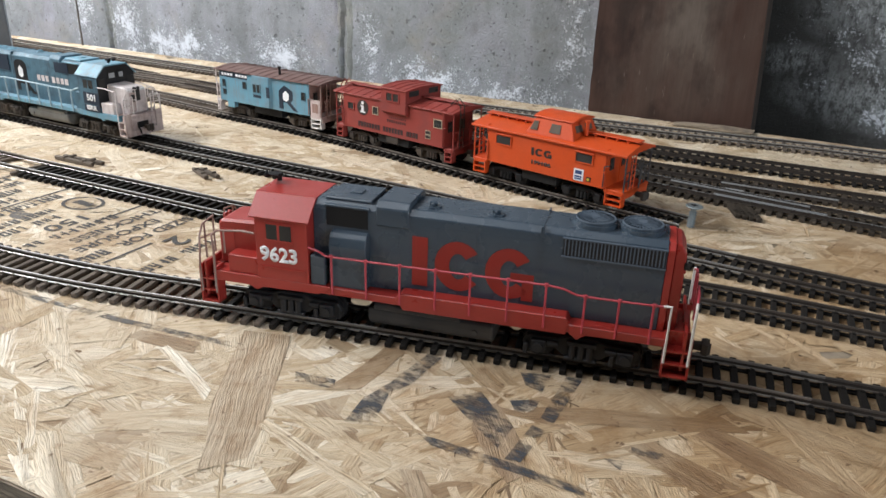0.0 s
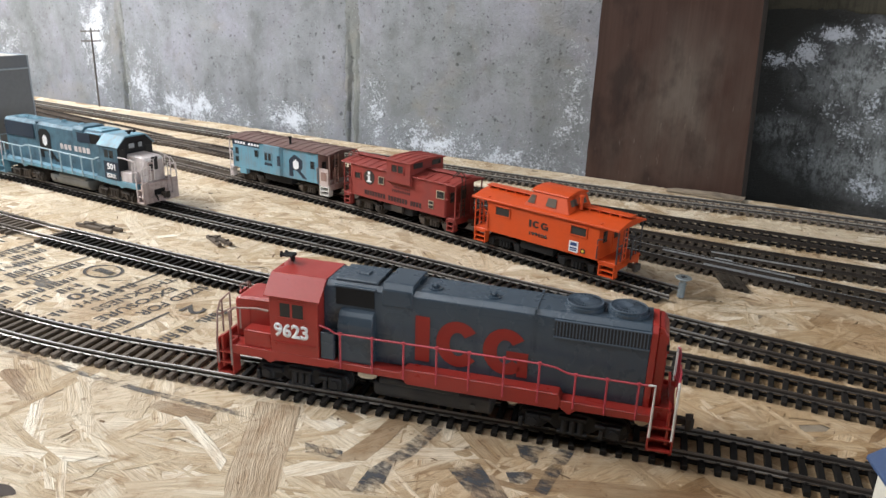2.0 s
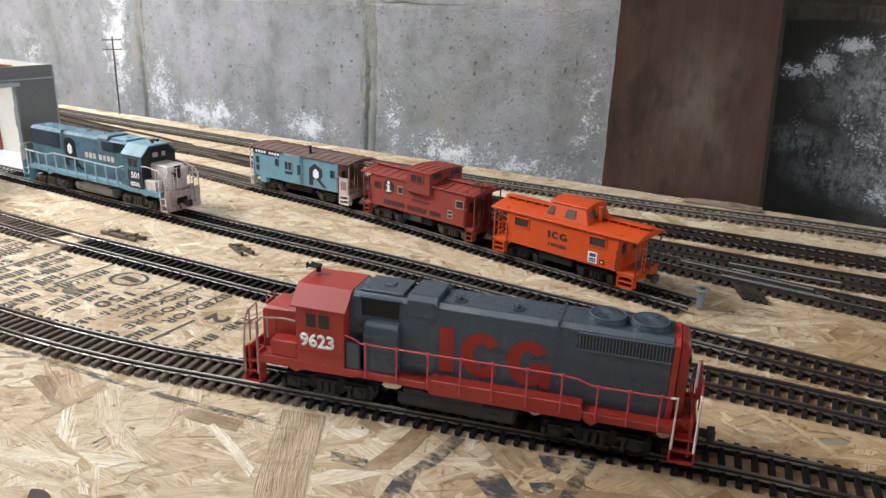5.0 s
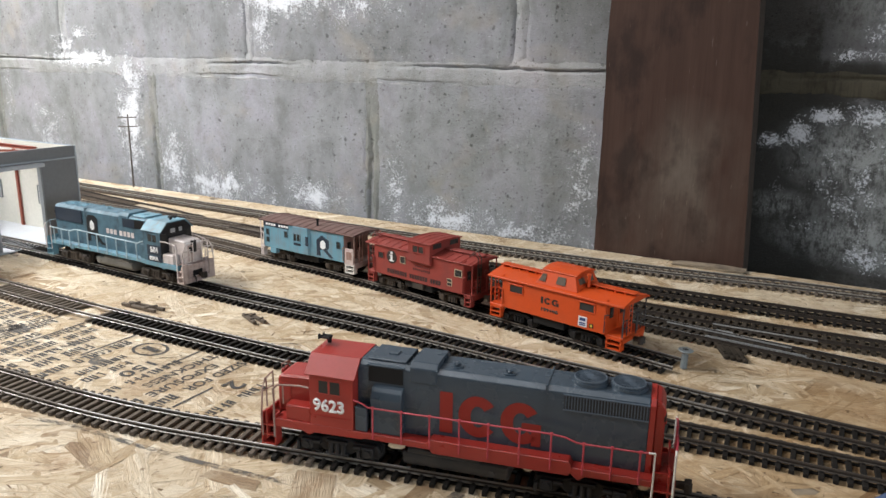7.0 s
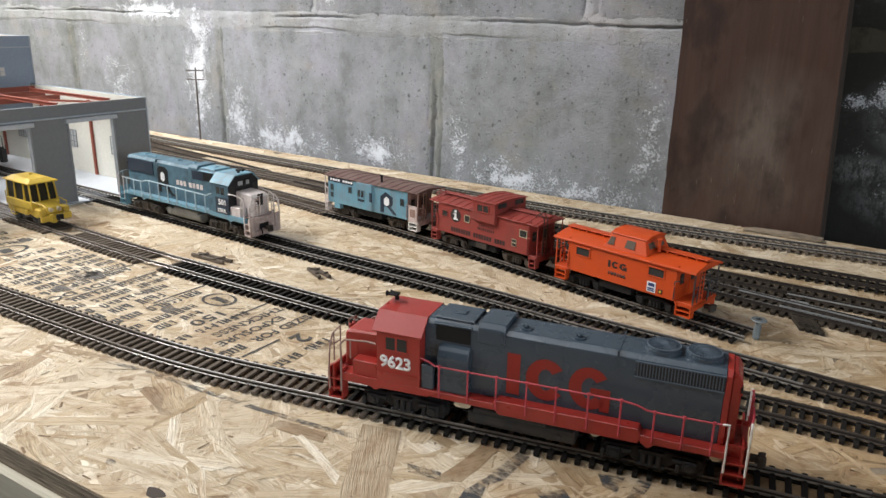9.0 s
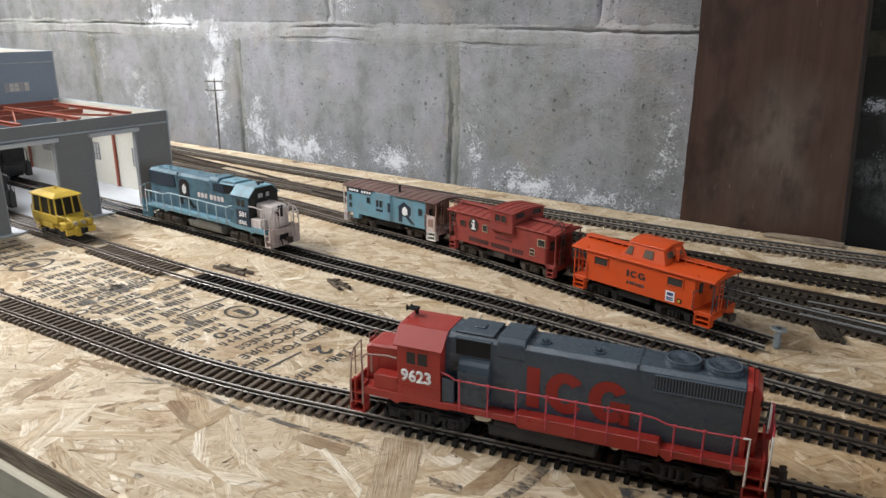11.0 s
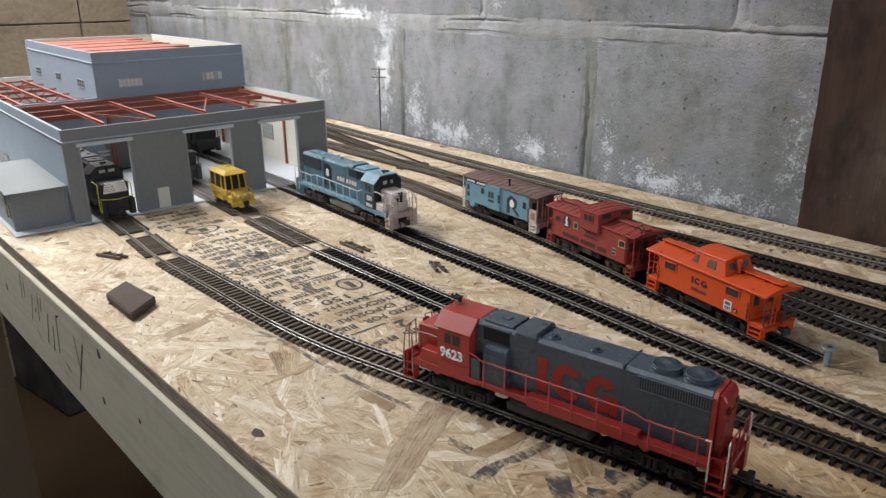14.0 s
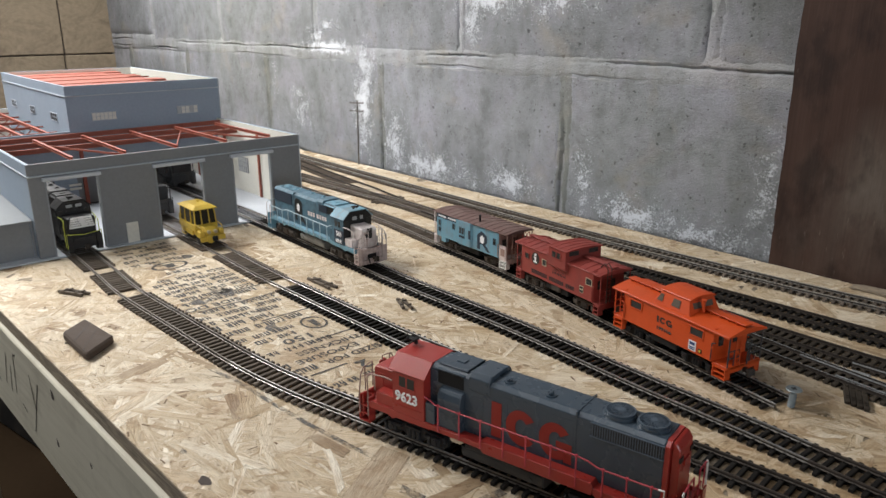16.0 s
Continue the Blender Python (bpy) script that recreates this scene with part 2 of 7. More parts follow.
def osb_flakes(name, single=False, brown=0.0):
    """Wood strands: each one has its own tone, with grain along its length."""
    m, nt, b = shader(name)
    uv = coords(nt, "UV")
    wander = noise_tex(nt, stretched(nt, uv, 30, 30, 1), 1.0, 2)
    bent = mix_rgb(nt, "ADD", 0.0045, uv, wander)
    grain = noise_tex(nt, stretched(nt, bent, 45, 1500, 1), 1.0, 4, 0.7)
    broad = noise_tex(nt, stretched(nt, bent, 22, 260, 1), 1.0, 4, 0.6)
    fibre = noise_tex(nt, stretched(nt, bent, 110, 3800, 1), 1.0, 2)
    rnd = nt.nodes.new("ShaderNodeObjectInfo").outputs["Random"] if single else nt.nodes.new("ShaderNodeNewGeometry").outputs["Random Per Island"]
    tone = ramp(nt, rnd, (0.0, (0.33, 0.225, 0.13)), (0.10, (0.50, 0.375, 0.23)), (0.38, (0.64, 0.515, 0.355)), (0.75, (0.74, 0.63, 0.475)), (1.0, (0.86, 0.77, 0.63)))
    if brown:
        tone = mix_rgb(nt, "MIX", brown, tone, (0.36, 0.255, 0.155))
    c = mix_rgb(nt, "MULTIPLY", 0.4 if brown else 0.85, tone, ramp(nt, grain, (0.30, (0.36, 0.26, 0.16)), (0.48, (1.0, 1.0, 1.0))))
    c = mix_rgb(nt, "MULTIPLY", 0.8, c, ramp(nt, broad, (0.30, (0.66, 0.56, 0.43)), (0.58, (1.0, 1.0, 1.0))))
    c = mix_rgb(nt, "MULTIPLY", 0.65, c, ramp(nt, fibre, (0.34, 0.60), (0.56, 1.08)))
    stain = noise_tex(nt, world_place(nt), 14, 4, 0.6, 0.4)
    c = mix_rgb(nt, "MULTIPLY", ramp(nt, stain, (0.53, 0.0), (0.70, 0.6)), c, (0.64, 0.50, 0.36))
    worn = noise_tex(nt, world_place(nt), 26, 5, 0.62, 0.6)
    c = mix_rgb(nt, "MIX", ramp(nt, worn, (0.45, 0.0), (0.62, 0.52)), c, (0.54, 0.44, 0.315))
    mottle = noise_tex(nt, world_place(nt), 95, 5, 0.7, 0.4)
    c = mix_rgb(nt, "MULTIPLY", ramp(nt, mottle, (0.52, 0.0), (0.68, 0.7)), c, (0.66, 0.55, 0.44))
    # near right darkened and warmed in the colour, in place of the light's fall-off
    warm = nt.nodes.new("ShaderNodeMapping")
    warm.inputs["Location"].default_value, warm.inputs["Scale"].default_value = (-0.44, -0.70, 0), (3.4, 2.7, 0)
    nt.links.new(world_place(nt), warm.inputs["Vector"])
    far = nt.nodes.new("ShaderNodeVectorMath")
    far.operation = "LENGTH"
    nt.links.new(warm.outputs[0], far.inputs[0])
    right_falloff = math_node(nt, "ADD", math_node(nt, "SUBTRACT", 1.0, far.outputs["Value"], True), math_node(nt, "MULTIPLY", math_node(nt, "SUBTRACT", stain, 0.5), 1.2))
    c = mix_rgb(nt, "MULTIPLY", ramp(nt, right_falloff, (0.08, 0.0), (0.55, 0.85)), c, (0.72, 0.58, 0.42))
    specks = noise_tex(nt, world_place(nt), 210, 3)
    c = mix_rgb(nt, "MULTIPLY", ramp(nt, specks, (0.64, 0.0), (0.72, 0.75)), c, (0.32, 0.22, 0.14))
    c = mix_rgb(nt, "MULTIPLY", 1.0, c, (1.03, 1.045, 1.05))
    nt.links.new(c, b.inputs["Base Color"])
    b.inputs["Roughness"].default_value = 0.6
    bumped(nt, b, math_node(nt, "ADD", grain, broad), 0.9, 0.0010)
    return m


def osb_edge(name):
    m, nt, b = shader(name)
    v = world_place(nt)
    n1 = noise_tex(nt, stretched(nt, v, 60, 60, 900), 1.0, 6)
    c = ramp(nt, n1, (0.3, (0.09, 0.070, 0.050)), (0.5, (0.22, 0.175, 0.125)), (0.75, (0.36, 0.29, 0.20)))
    nt.links.new(c, b.inputs["Base Color"])
    b.inputs["Roughness"].default_value = 0.9
    bumped(nt, b, n1, 0.8, 0.002)
    return m


def board_white(name):
    """The planed, grey-primed side board with knots and long grain."""
    m, nt, b = shader(name)
    v = coords(nt)
    g = noise_tex(nt, stretched(nt, v, 6, 90, 160), 1.0, 6, 0.6, 1.2)
    c = ramp(nt, g, (0.25, (0.42, 0.385, 0.30)), (0.5, (0.51, 0.475, 0.38)), (0.8, (0.56, 0.525, 0.43)))
    sm = noise_tex(nt, v, 22, 5)
    c = mix_rgb(nt, "MULTIPLY", ramp(nt, sm, (0.55, 0.0), (0.75, 0.6)), c, (0.6, 0.58, 0.55))
    nt.links.new(c, b.inputs["Base Color"])
    b.inputs["Roughness"].default_value = 0.6
    bumped(nt, b, g, 0.2, 0.001)
    return m


def spots(nt, v, cells):
    """Sum of soft ellipses (x, z, rx, rz, weight) on the wall, as a 0..1 value."""
    total = None
    for x, z, rx, rz, w in cells:
        mp = nt.nodes.new("ShaderNodeMapping")
        mp.inputs["Location"].default_value = (-x / rx, 0, -z / rz)
        mp.inputs["Scale"].default_value = (1 / rx, 0, 1 / rz)
        nt.links.new(v, mp.inputs["Vector"])
        ln = nt.nodes.new("ShaderNodeVectorMath")
        ln.operation = "LENGTH"
        nt.links.new(mp.outputs[0], ln.inputs[0])
        s = math_node(nt, "MULTIPLY", math_node(nt, "SUBTRACT", 1.0, ln.outputs["Value"], True), w)
        total = s if total is None else math_node(nt, "MAXIMUM", total, s)
    return total


def plank_brown(name):
    m, nt, b = shader(name)
    v = coords(nt)
    g = noise_tex(nt, stretched(nt, v, 95, 95, 5), 1.0, 7, 0.65, 0.8)
    fine = noise_tex(nt, stretched(nt, v, 600, 600, 22), 1.0, 3)
    blot = noise_tex(nt, stretched(nt, v, 22, 22, 9), 1.0, 5)
    c = ramp(nt, g, (0.25, (0.034, 0.0155, 0.0095)), (0.5, (0.048, 0.0230, 0.0150)), (0.8, (0.060, 0.0315, 0.0215)))
    # grey scuffs low on the board
    scuffed = spots(nt, v, [(-0.122, 0.080, 0.070, 0.085, 1.5), (-0.090, 0.125, 0.030, 0.030, 1.0), (-0.160, 0.035, 0.040, 0.045, 0.9), (-0.085, 0.040, 0.040, 0.035, 0.9)])
    rub = math_node(nt, "MULTIPLY", ramp(nt, blot, (0.34, 0.0), (0.66, 0.85)), scuffed, True)
    c = mix_rgb(nt, "MIX", rub, c, (0.118, 0.094, 0.074))
    dark = noise_tex(nt, stretched(nt, v, 30, 30, 16), 1.0, 4)
    c = mix_rgb(nt, "MULTIPLY", ramp(nt, dark, (0.50, 0.0), (0.64, 0.75)), c, (0.36, 0.31, 0.28))
    c = mix_rgb(nt, "MULTIPLY", 0.4, c, ramp(nt, fine, (0.3, 0.6), (0.7, 1.0)))
    scratch = noise_tex(nt, stretched(nt, v, 420, 420, 60), 1.0, 2)
    c = mix_rgb(nt, "MIX", ramp(nt, scratch, (0.70, 0.0), (0.78, 0.3)), c, (0.22, 0.18, 0.15))
    nt.links.new(c, b.inputs["Base Color"])
    b.inputs["Roughness"].default_value = 0.75
    b.inputs["Specular IOR Level"].default_value = 0.3
    bumped(nt, b, fine, 0.4, 0.0008)
    return m


SALT = [
    (-0.985, 0.09, 0.045, 0.15, 1.2), (-0.975, 0.16, 0.055, 0.05, 1.1), (-1.09, 0.183, 0.13, 0.02, 1.3), (-0.89, 0.03, 0.06, 0.09, 1.0),
    (-0.80, 0.0, 0.16, 0.045, 1.1), (-0.62, 0.006, 0.085, 0.038, 1.15), (-0.49, 0.02, 0.03, 0.10, 0.8), (-0.40, -0.004, 0.12, 0.040, 0.95), (-0.30, -0.01, 0.12, 0.035, 0.9),
    (-0.24, 0.05, 0.03, 0.10, 0.75), (-0.66, 0.272, 0.14, 0.05, 1.35), (-0.705, 0.225, 0.03, 0.05, 1.1), (-0.56, 0.255, 0.12, 0.04, 0.8), (-1.13, 0.205, 0.05, 0.03, 0.9), (-1.09, 0.222, 0.06, 0.02, 0.9),
    (-1.20, 0.06, 0.07, 0.08, 0.7), (-1.30, 0.1, 0.02, 0.1, 0.6), (-0.024, 0.126, 0.024, 0.020, 1.1), (-0.006, 0.142, 0.030, 0.013, 1.1), (-0.046, 0.118, 0.022, 0.012, 0.8), (0.036, 0.146, 0.032, 0.018, 1.1), (0.020, 0.199, 0.045, 0.009, 0.9), (0.050, 0.216, 0.045, 0.030, 0.9),
    (0.050, 0.012, 0.035, 0.022, 0.8), (0.030, 0.080, 0.100, 0.100, 0.45), (0.100, 0.130, 0.050, 0.030, 0.9), (0.125, 0.250, 0.030, 0.070, 1.0),
]
DAMP_SHADE = [(0.34, 0.06, 0.46, 0.16, 1.0), (0.08, 0.07, 0.26, 0.14, 1.5), (-0.03, 0.03, 0.13, 0.16, 1.6), (-0.05, 0.16, 0.09, 0.10, 1.5), (0.02, 0.175, 0.20, 0.03, 1.2)]


def concrete(name, tint=(1, 1, 1), grit=1.0):
    m, nt, b = shader(name)
    v = world_place(nt)
    big = noise_tex(nt, v, 5, 6, 0.62, 0.5)
    cloud = noise_tex(nt, stretched(nt, v, 1.4, 1, 0.8), 13, 5, 0.6, 0.7)
    mid = noise_tex(nt, v, 45, 6, 0.7)
    fine = noise_tex(nt, v, 420, 4, 0.7)
    grain = noise_tex(nt, v, 1500, 2)
    c = ramp(nt, big, (0.25, (0.196, 0.201, 0.211)), (0.5, (0.270, 0.276, 0.293)), (0.78, (0.335, 0.343, 0.370)))
    c = mix_rgb(nt, "MULTIPLY", 1.0, c, tint)
    info = nt.nodes.new("ShaderNodeObjectInfo").outputs["Random"]
    c = mix_rgb(nt, "MULTIPLY", 1.0, c, ramp(nt, info, (0.0, 0.93), (1.0, 1.03)))
    c = mix_rgb(nt, "MULTIPLY", 0.9, c, ramp(nt, cloud, (0.30, (0.72, 0.73, 0.70)), (0.48, (0.96, 0.97, 0.95)), (0.66, (1.13, 1.09, 1.15))))
    c = mix_rgb(nt, "MULTIPLY", 0.62, c, ramp(nt, mid, (0.3, (0.62, 0.60, 0.57)), (0.48, (0.97, 0.97, 0.97)), (0.68, (1.16, 1.16, 1.18))))
    c = mix_rgb(nt, "MULTIPLY", 0.60 * grit, c, ramp(nt, fine, (0.30, 0.30), (0.38, 0.95), (0.65, 1.06)))
    c = mix_rgb(nt, "MULTIPLY", 0.5, c, ramp(nt, grain, (0.3, 0.75), (0.7, 1.1)))
    wob = nt.nodes.new("ShaderNodeTexNoise")
    wob.inputs["Scale"].default_value = 160
    nt.links.new(v, wob.inputs["Vector"])
    bent = mix_rgb(nt, "ADD", 0.007, v, wob.outputs["Color"])
    hole = None
    for scale, rare, reach in ((80, 0.80, 0.24), (150, 0.62, 0.30), (290, 0.50, 0.34)):
        pits = nt.nodes.new("ShaderNodeTexVoronoi")
        pits.inputs["Scale"].default_value = scale
        nt.links.new(bent, pits.inputs["Vector"])
        pick = nt.nodes.new("ShaderNodeSeparateColor")
        nt.links.new(pits.outputs["Color"], pick.inputs[0])
        size = ramp(nt, pick.outputs[0], (rare, 0.0), (1.0, reach))
        one = ramp(nt, math_node(nt, "SUBTRACT", size, pits.outputs["Distance"]), (0.0, 0.0), (0.07, 1.0))
        hole = one if hole is None else math_node(nt, "MAXIMUM", hole, one)
    grit_light = ramp(nt, noise_tex(nt, v, 260, 3, 0.7), (0.64, 0.0), (0.70, 0.35))
    c = mix_rgb(nt, "MIX", grit_light, c, (0.56, 0.565, 0.58))
    c = mix_rgb(nt, "MULTIPLY", math_node(nt, "MULTIPLY", hole, 0.65), c, (0.30, 0.29, 0.27))
    tan = noise_tex(nt, v, 11, 4, 0.6, 0.5)
    c = mix_rgb(nt, "MIX", ramp(nt, tan, (0.55, 0.0), (0.72, 0.45)), c, (0.36, 0.315, 0.255))
    # olive tint of the right blocks; far-left cells tone down wall the lamp overlights
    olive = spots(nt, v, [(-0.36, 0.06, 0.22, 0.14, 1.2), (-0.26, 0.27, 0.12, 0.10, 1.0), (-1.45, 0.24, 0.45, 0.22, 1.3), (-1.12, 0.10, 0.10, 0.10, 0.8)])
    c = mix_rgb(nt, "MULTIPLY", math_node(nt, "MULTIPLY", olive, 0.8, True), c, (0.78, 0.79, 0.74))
    # soft shade of the upright board, multiplied into the wall colour
    board_shade = spots(nt, v, [(-0.06, 0.32, 0.22, 0.26, 1.7)])
    c = mix_rgb(nt, "MULTIPLY", math_node(nt, "MULTIPLY", math_node(nt, "ADD", board_shade, math_node(nt, "MULTIPLY", math_node(nt, "SUBTRACT", cloud, 0.5), board_shade)), 1.0, True), c, (0.20, 0.18, 0.155))
    # damp, blackened blocks beyond the board; cells beside it also paint its shade
    damp_shade = spots(nt, v, DAMP_SHADE)
    d2 = math_node(nt, "ADD", damp_shade, math_node(nt, "MULTIPLY", math_node(nt, "SUBTRACT", cloud, 0.5), 2.0))
    d2 = math_node(nt, "ADD", d2, math_node(nt, "MULTIPLY", math_node(nt, "SUBTRACT", mid, 0.5), 1.5))
    d2 = math_node(nt, "ADD", d2, math_node(nt, "MULTIPLY", math_node(nt, "SUBTRACT", fine, 0.5), 0.7))
    d2 = math_node(nt, "MULTIPLY", d2, ramp(nt, damp_shade, (0.0, 0.0), (0.25, 1.0)))
    c = mix_rgb(nt, "MIX", ramp(nt, d2, (0.36, 0.0), (0.56, 0.80), (0.95, 0.97)), c, (0.022, 0.021, 0.0165))
    fleck = math_node(nt, "ADD", math_node(nt, "MULTIPLY", noise_tex(nt, stretched(nt, v, 1.3, 1, 0.8), 70, 8, 0.78), 0.55), math_node(nt, "MULTIPLY", noise_tex(nt, stretched(nt, v, 1.2, 1, 0.7), 260, 6, 0.85), 0.45))
    flk = math_node(nt, "MULTIPLY", ramp(nt, fleck, (0.44, 0.05), (0.50, 0.55), (0.56, 1.0)), spots(nt, v, [(0.030, 0.105, 0.075, 0.045, 1.5), (0.060, 0.030, 0.115, 0.036, 1.5), (0.16, 0.10, 0.13, 0.11, 1.2), (-0.030, 0.055, 0.045, 0.018, 1.0), (0.055, 0.066, 0.080, 0.035, 1.0), (0.05, 0.26, 0.09, 0.07, 0.8)]), True)
    c = mix_rgb(nt, "MIX", flk, c, (0.31, 0.325, 0.32))
    # salt bloom: patchy white crust of fine crumbs
    salt = spots(nt, v, SALT)
    crumb = noise_tex(nt, v, 400, 4, 0.85)
    s = math_node(nt, "ADD", salt, math_node(nt, "MULTIPLY", math_node(nt, "SUBTRACT", crumb, 0.55), 3.4))
    s2 = math_node(nt, "ADD", s, math_node(nt, "MULTIPLY", math_node(nt, "SUBTRACT", mid, 0.5), 2.6))
    gate = ramp(nt, salt, (0.02, 0.0), (0.25, 1.0))
    f = math_node(nt, "MULTIPLY", ramp(nt, s2, (0.52, 0.0), (0.62, 0.85), (1.1, 1.0)), gate)
    veil = math_node(nt, "MULTIPLY", salt, 0.14, True)
    c = mix_rgb(nt, "MIX", veil, c, (0.62, 0.64, 0.68))
    c = mix_rgb(nt, "MIX", f, c, (0.76, 0.78, 0.82))
    nt.links.new(c, b.inputs["Base Color"])
    b.inputs["Roughness"].default_value = 0.92
    h = math_node(nt, "ADD", math_node(nt, "MULTIPLY", fine, 0.7), math_node(nt, "ADD", math_node(nt, "MULTIPLY", mid, 0.9), math_node(nt, "MULTIPLY", f, 0.5)))
    h = math_node(nt, "SUBTRACT", h, math_node(nt, "MULTIPLY", hole, 0.5))
    bumped(nt, b, h, 0.9, 0.0024)
    return m


def tan_panel(name):
    m, nt, b = shader(name)
    v = world_place(nt)
    big = noise_tex(nt, stretched(nt, v, 1, 9, 14), 1.0, 6, 0.7, 1.2)
    fine = noise_tex(nt, v, 90, 4)
    c = ramp(nt, big, (0.3, (0.17, 0.13, 0.088)), (0.5, (0.26, 0.205, 0.14)), (0.62, (0.20, 0.155, 0.105)), (0.8, (0.34, 0.275, 0.195)))
    c = mix_rgb(nt, "MULTIPLY", 0.4, c, ramp(nt, fine, (0.3, 0.6), (0.6, 1.0)))
    nt.links.new(c, b.inputs["Base Color"])
    b.inputs["Roughness"].default_value = 0.85
    bumped(nt, b, big, 0.5, 0.003)
    return m


def ink(name, colour=(0.03, 0.03, 0.035), worn=0.5):
    """Stamped ink that has worn off the raised grain."""
    m, nt, b = shader(name)
    b.inputs["Base Color"].default_value = (*colour, 1)
    b.inputs["Roughness"].default_value = 0.7
    v = world_place(nt)
    n = noise_tex(nt, stretched(nt, v, 130, 320, 1), 1.0, 5, 0.7)
    n2 = noise_tex(nt, v, 45, 3)
    tot = math_node(nt, "ADD", n, math_node(nt, "MULTIPLY", math_node(nt, "SUBTRACT", n2, 0.5), 0.8))
    nt.links.new(ramp(nt, tot, (worn - 0.14, 0.9), (worn + 0.12, 0.0)), b.inputs["Alpha"])
    return m


M["glass_dark"].node_tree.nodes["Principled BSDF"].inputs["Specular IOR Level"].default_value = 0.25
M.update(
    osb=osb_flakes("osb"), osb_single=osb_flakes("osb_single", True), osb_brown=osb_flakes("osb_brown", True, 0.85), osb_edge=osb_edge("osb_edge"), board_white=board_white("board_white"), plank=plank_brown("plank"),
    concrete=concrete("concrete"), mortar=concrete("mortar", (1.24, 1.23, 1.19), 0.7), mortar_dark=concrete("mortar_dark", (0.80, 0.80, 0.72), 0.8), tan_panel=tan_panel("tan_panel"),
    mortar_olive=paint("mortar_olive", (0.078, 0.069, 0.049), 0.9, dirt=0.95, grime=(0.018, 0.016, 0.012), scale=38, bump=1.0, spec=0.2, streak=0.5),
    osb_dark=paint("osb_dark", (0.16, 0.10, 0.055), 0.8, dirt=0.5, grime=(0.30, 0.21, 0.12), scale=90),
    ink=ink("ink", (0.05, 0.052, 0.057), worn=0.48), ink_faint=ink("ink_faint", (0.045, 0.042, 0.04), 0.72), scuff=ink("scuff", (0.10, 0.09, 0.08), 0.49),
)


# ---- shaping ----
def box(bm, x0, x1, y0, y1, z0, z1, bev=0.0, seg=1):
    vs = bmesh.ops.create_cube(bm, size=1.0, matrix=Matrix.Translation(((x0 + x1) / 2, (y0 + y1) / 2, (z0 + z1) / 2)) @ Matrix.Diagonal((x1 - x0, y1 - y0, z1 - z0, 1)))["verts"]
    if bev:
        bmesh.ops.bevel(bm, geom=list({e for v in vs for e in v.link_edges}), offset=bev, segments=seg, affect="EDGES", clamp_overlap=True)
    return bm


def prism(bm, pts, a, b, axis="y", bev=0.0):
    """A polygon pushed along an axis from a to b: pts are (x, z) for y, (y, z) for x, (x, y) for z."""
    put = {"y": lambda p, d: (p[0], d, p[1]), "x": lambda p, d: (d, p[0], p[1]), "z": lambda p, d: (p[0], p[1], d)}[axis]
    lo, hi = [bm.verts.new(put(p, a)) for p in pts], [bm.verts.new(put(p, b)) for p in pts]
    faces = [bm.faces.new(lo), bm.faces.new(hi[::-1])]
    n = len(pts)
    faces += [bm.faces.new((lo[i], hi[i], hi[(i + 1) % n], lo[(i + 1) % n])) for i in range(n)]
    bmesh.ops.recalc_face_normals(bm, faces=faces)
    if bev:
        bmesh.ops.bevel(bm, geom=list({e for f in faces for e in f.edges}), offset=bev, segments=1, affect="EDGES", clamp_overlap=True)
    return bm


def rod(bm, p0, p1, r, n=8, r1=None):
    p0, p1 = Vector(p0), Vector(p1)
    d = p1 - p0
    m = Matrix.Translation((p0 + p1) / 2) @ d.to_track_quat("Z", "Y").to_matrix().to_4x4()
    bmesh.ops.create_cone(bm, cap_ends=True, segments=n, radius1=r, radius2=r if r1 is None else r1, depth=d.length, matrix=m)
    return bm


def wire(bm, pts, r, n=6):
    """A bent wire: one tube swept along the points."""
    P = [Vector(p) for p in pts]
    dirs = [(b - a).normalized() for a, b in zip(P, P[1:])]
    side, rings = dirs[0].orthogonal().normalized(), []
    for i, p in enumerate(P):
        d0, d1 = dirs[max(i - 1, 0)], dirs[min(i, len(dirs) - 1)]
        d = (d0 + d1).normalized() if (d0 + d1).length > 1e-4 else d1
        side = (side - d * side.dot(d)).normalized() if (side - d * side.dot(d)).length > 1e-4 else d.orthogonal().normalized()
        up = d.cross(side)
        rings.append([bm.verts.new(p + (side * math.cos(k * math.tau / n) + up * math.sin(k * math.tau / n)) * r) for k in range(n)])
    for a, b in zip(rings, rings[1:]):
        for k in range(n):
            bm.faces.new((a[k], a[(k + 1) % n], b[(k + 1) % n], b[k]))
    bm.faces.new(rings[0][::-1])
    bm.faces.new(rings[-1])
    return bm


def part(name, bm, material, parent=None, label=""):
    me = bpy.data.meshes.new(name)
    bm.to_mesh(me)
    bm.free()
    me.materials.append(M[material] if isinstance(material, str) else material)
    ob = new(name, me)
    ob.parent = parent
    if label:
        tagged(ob, label)
    return ob


def pieces(name, bm, material, parent=None, label=""):
    """Each separate piece of the bmesh becomes a part of its own."""
    left, made = set(bm.faces), []
    while left:
        seed = left.pop()
        island, stack = {seed}, [seed]
        while stack:
            f = stack.pop()
            for e in f.edges:
                for g in e.link_faces:
                    if g in left:
                        left.discard(g)
                        island.add(g)
                        stack.append(g)
        one, twin = bmesh.new(), {}
        for f in sorted(island, key=lambda f: f.index):
            one.faces.new([twin.setdefault(v, one.verts.new(v.co)) if v not in twin else twin[v] for v in f.verts])
        stray = [v for v in one.verts if not v.link_faces]
        bmesh.ops.delete(one, geom=stray, context="VERTS")
        bmesh.ops.recalc_face_normals(one, faces=one.faces[:])
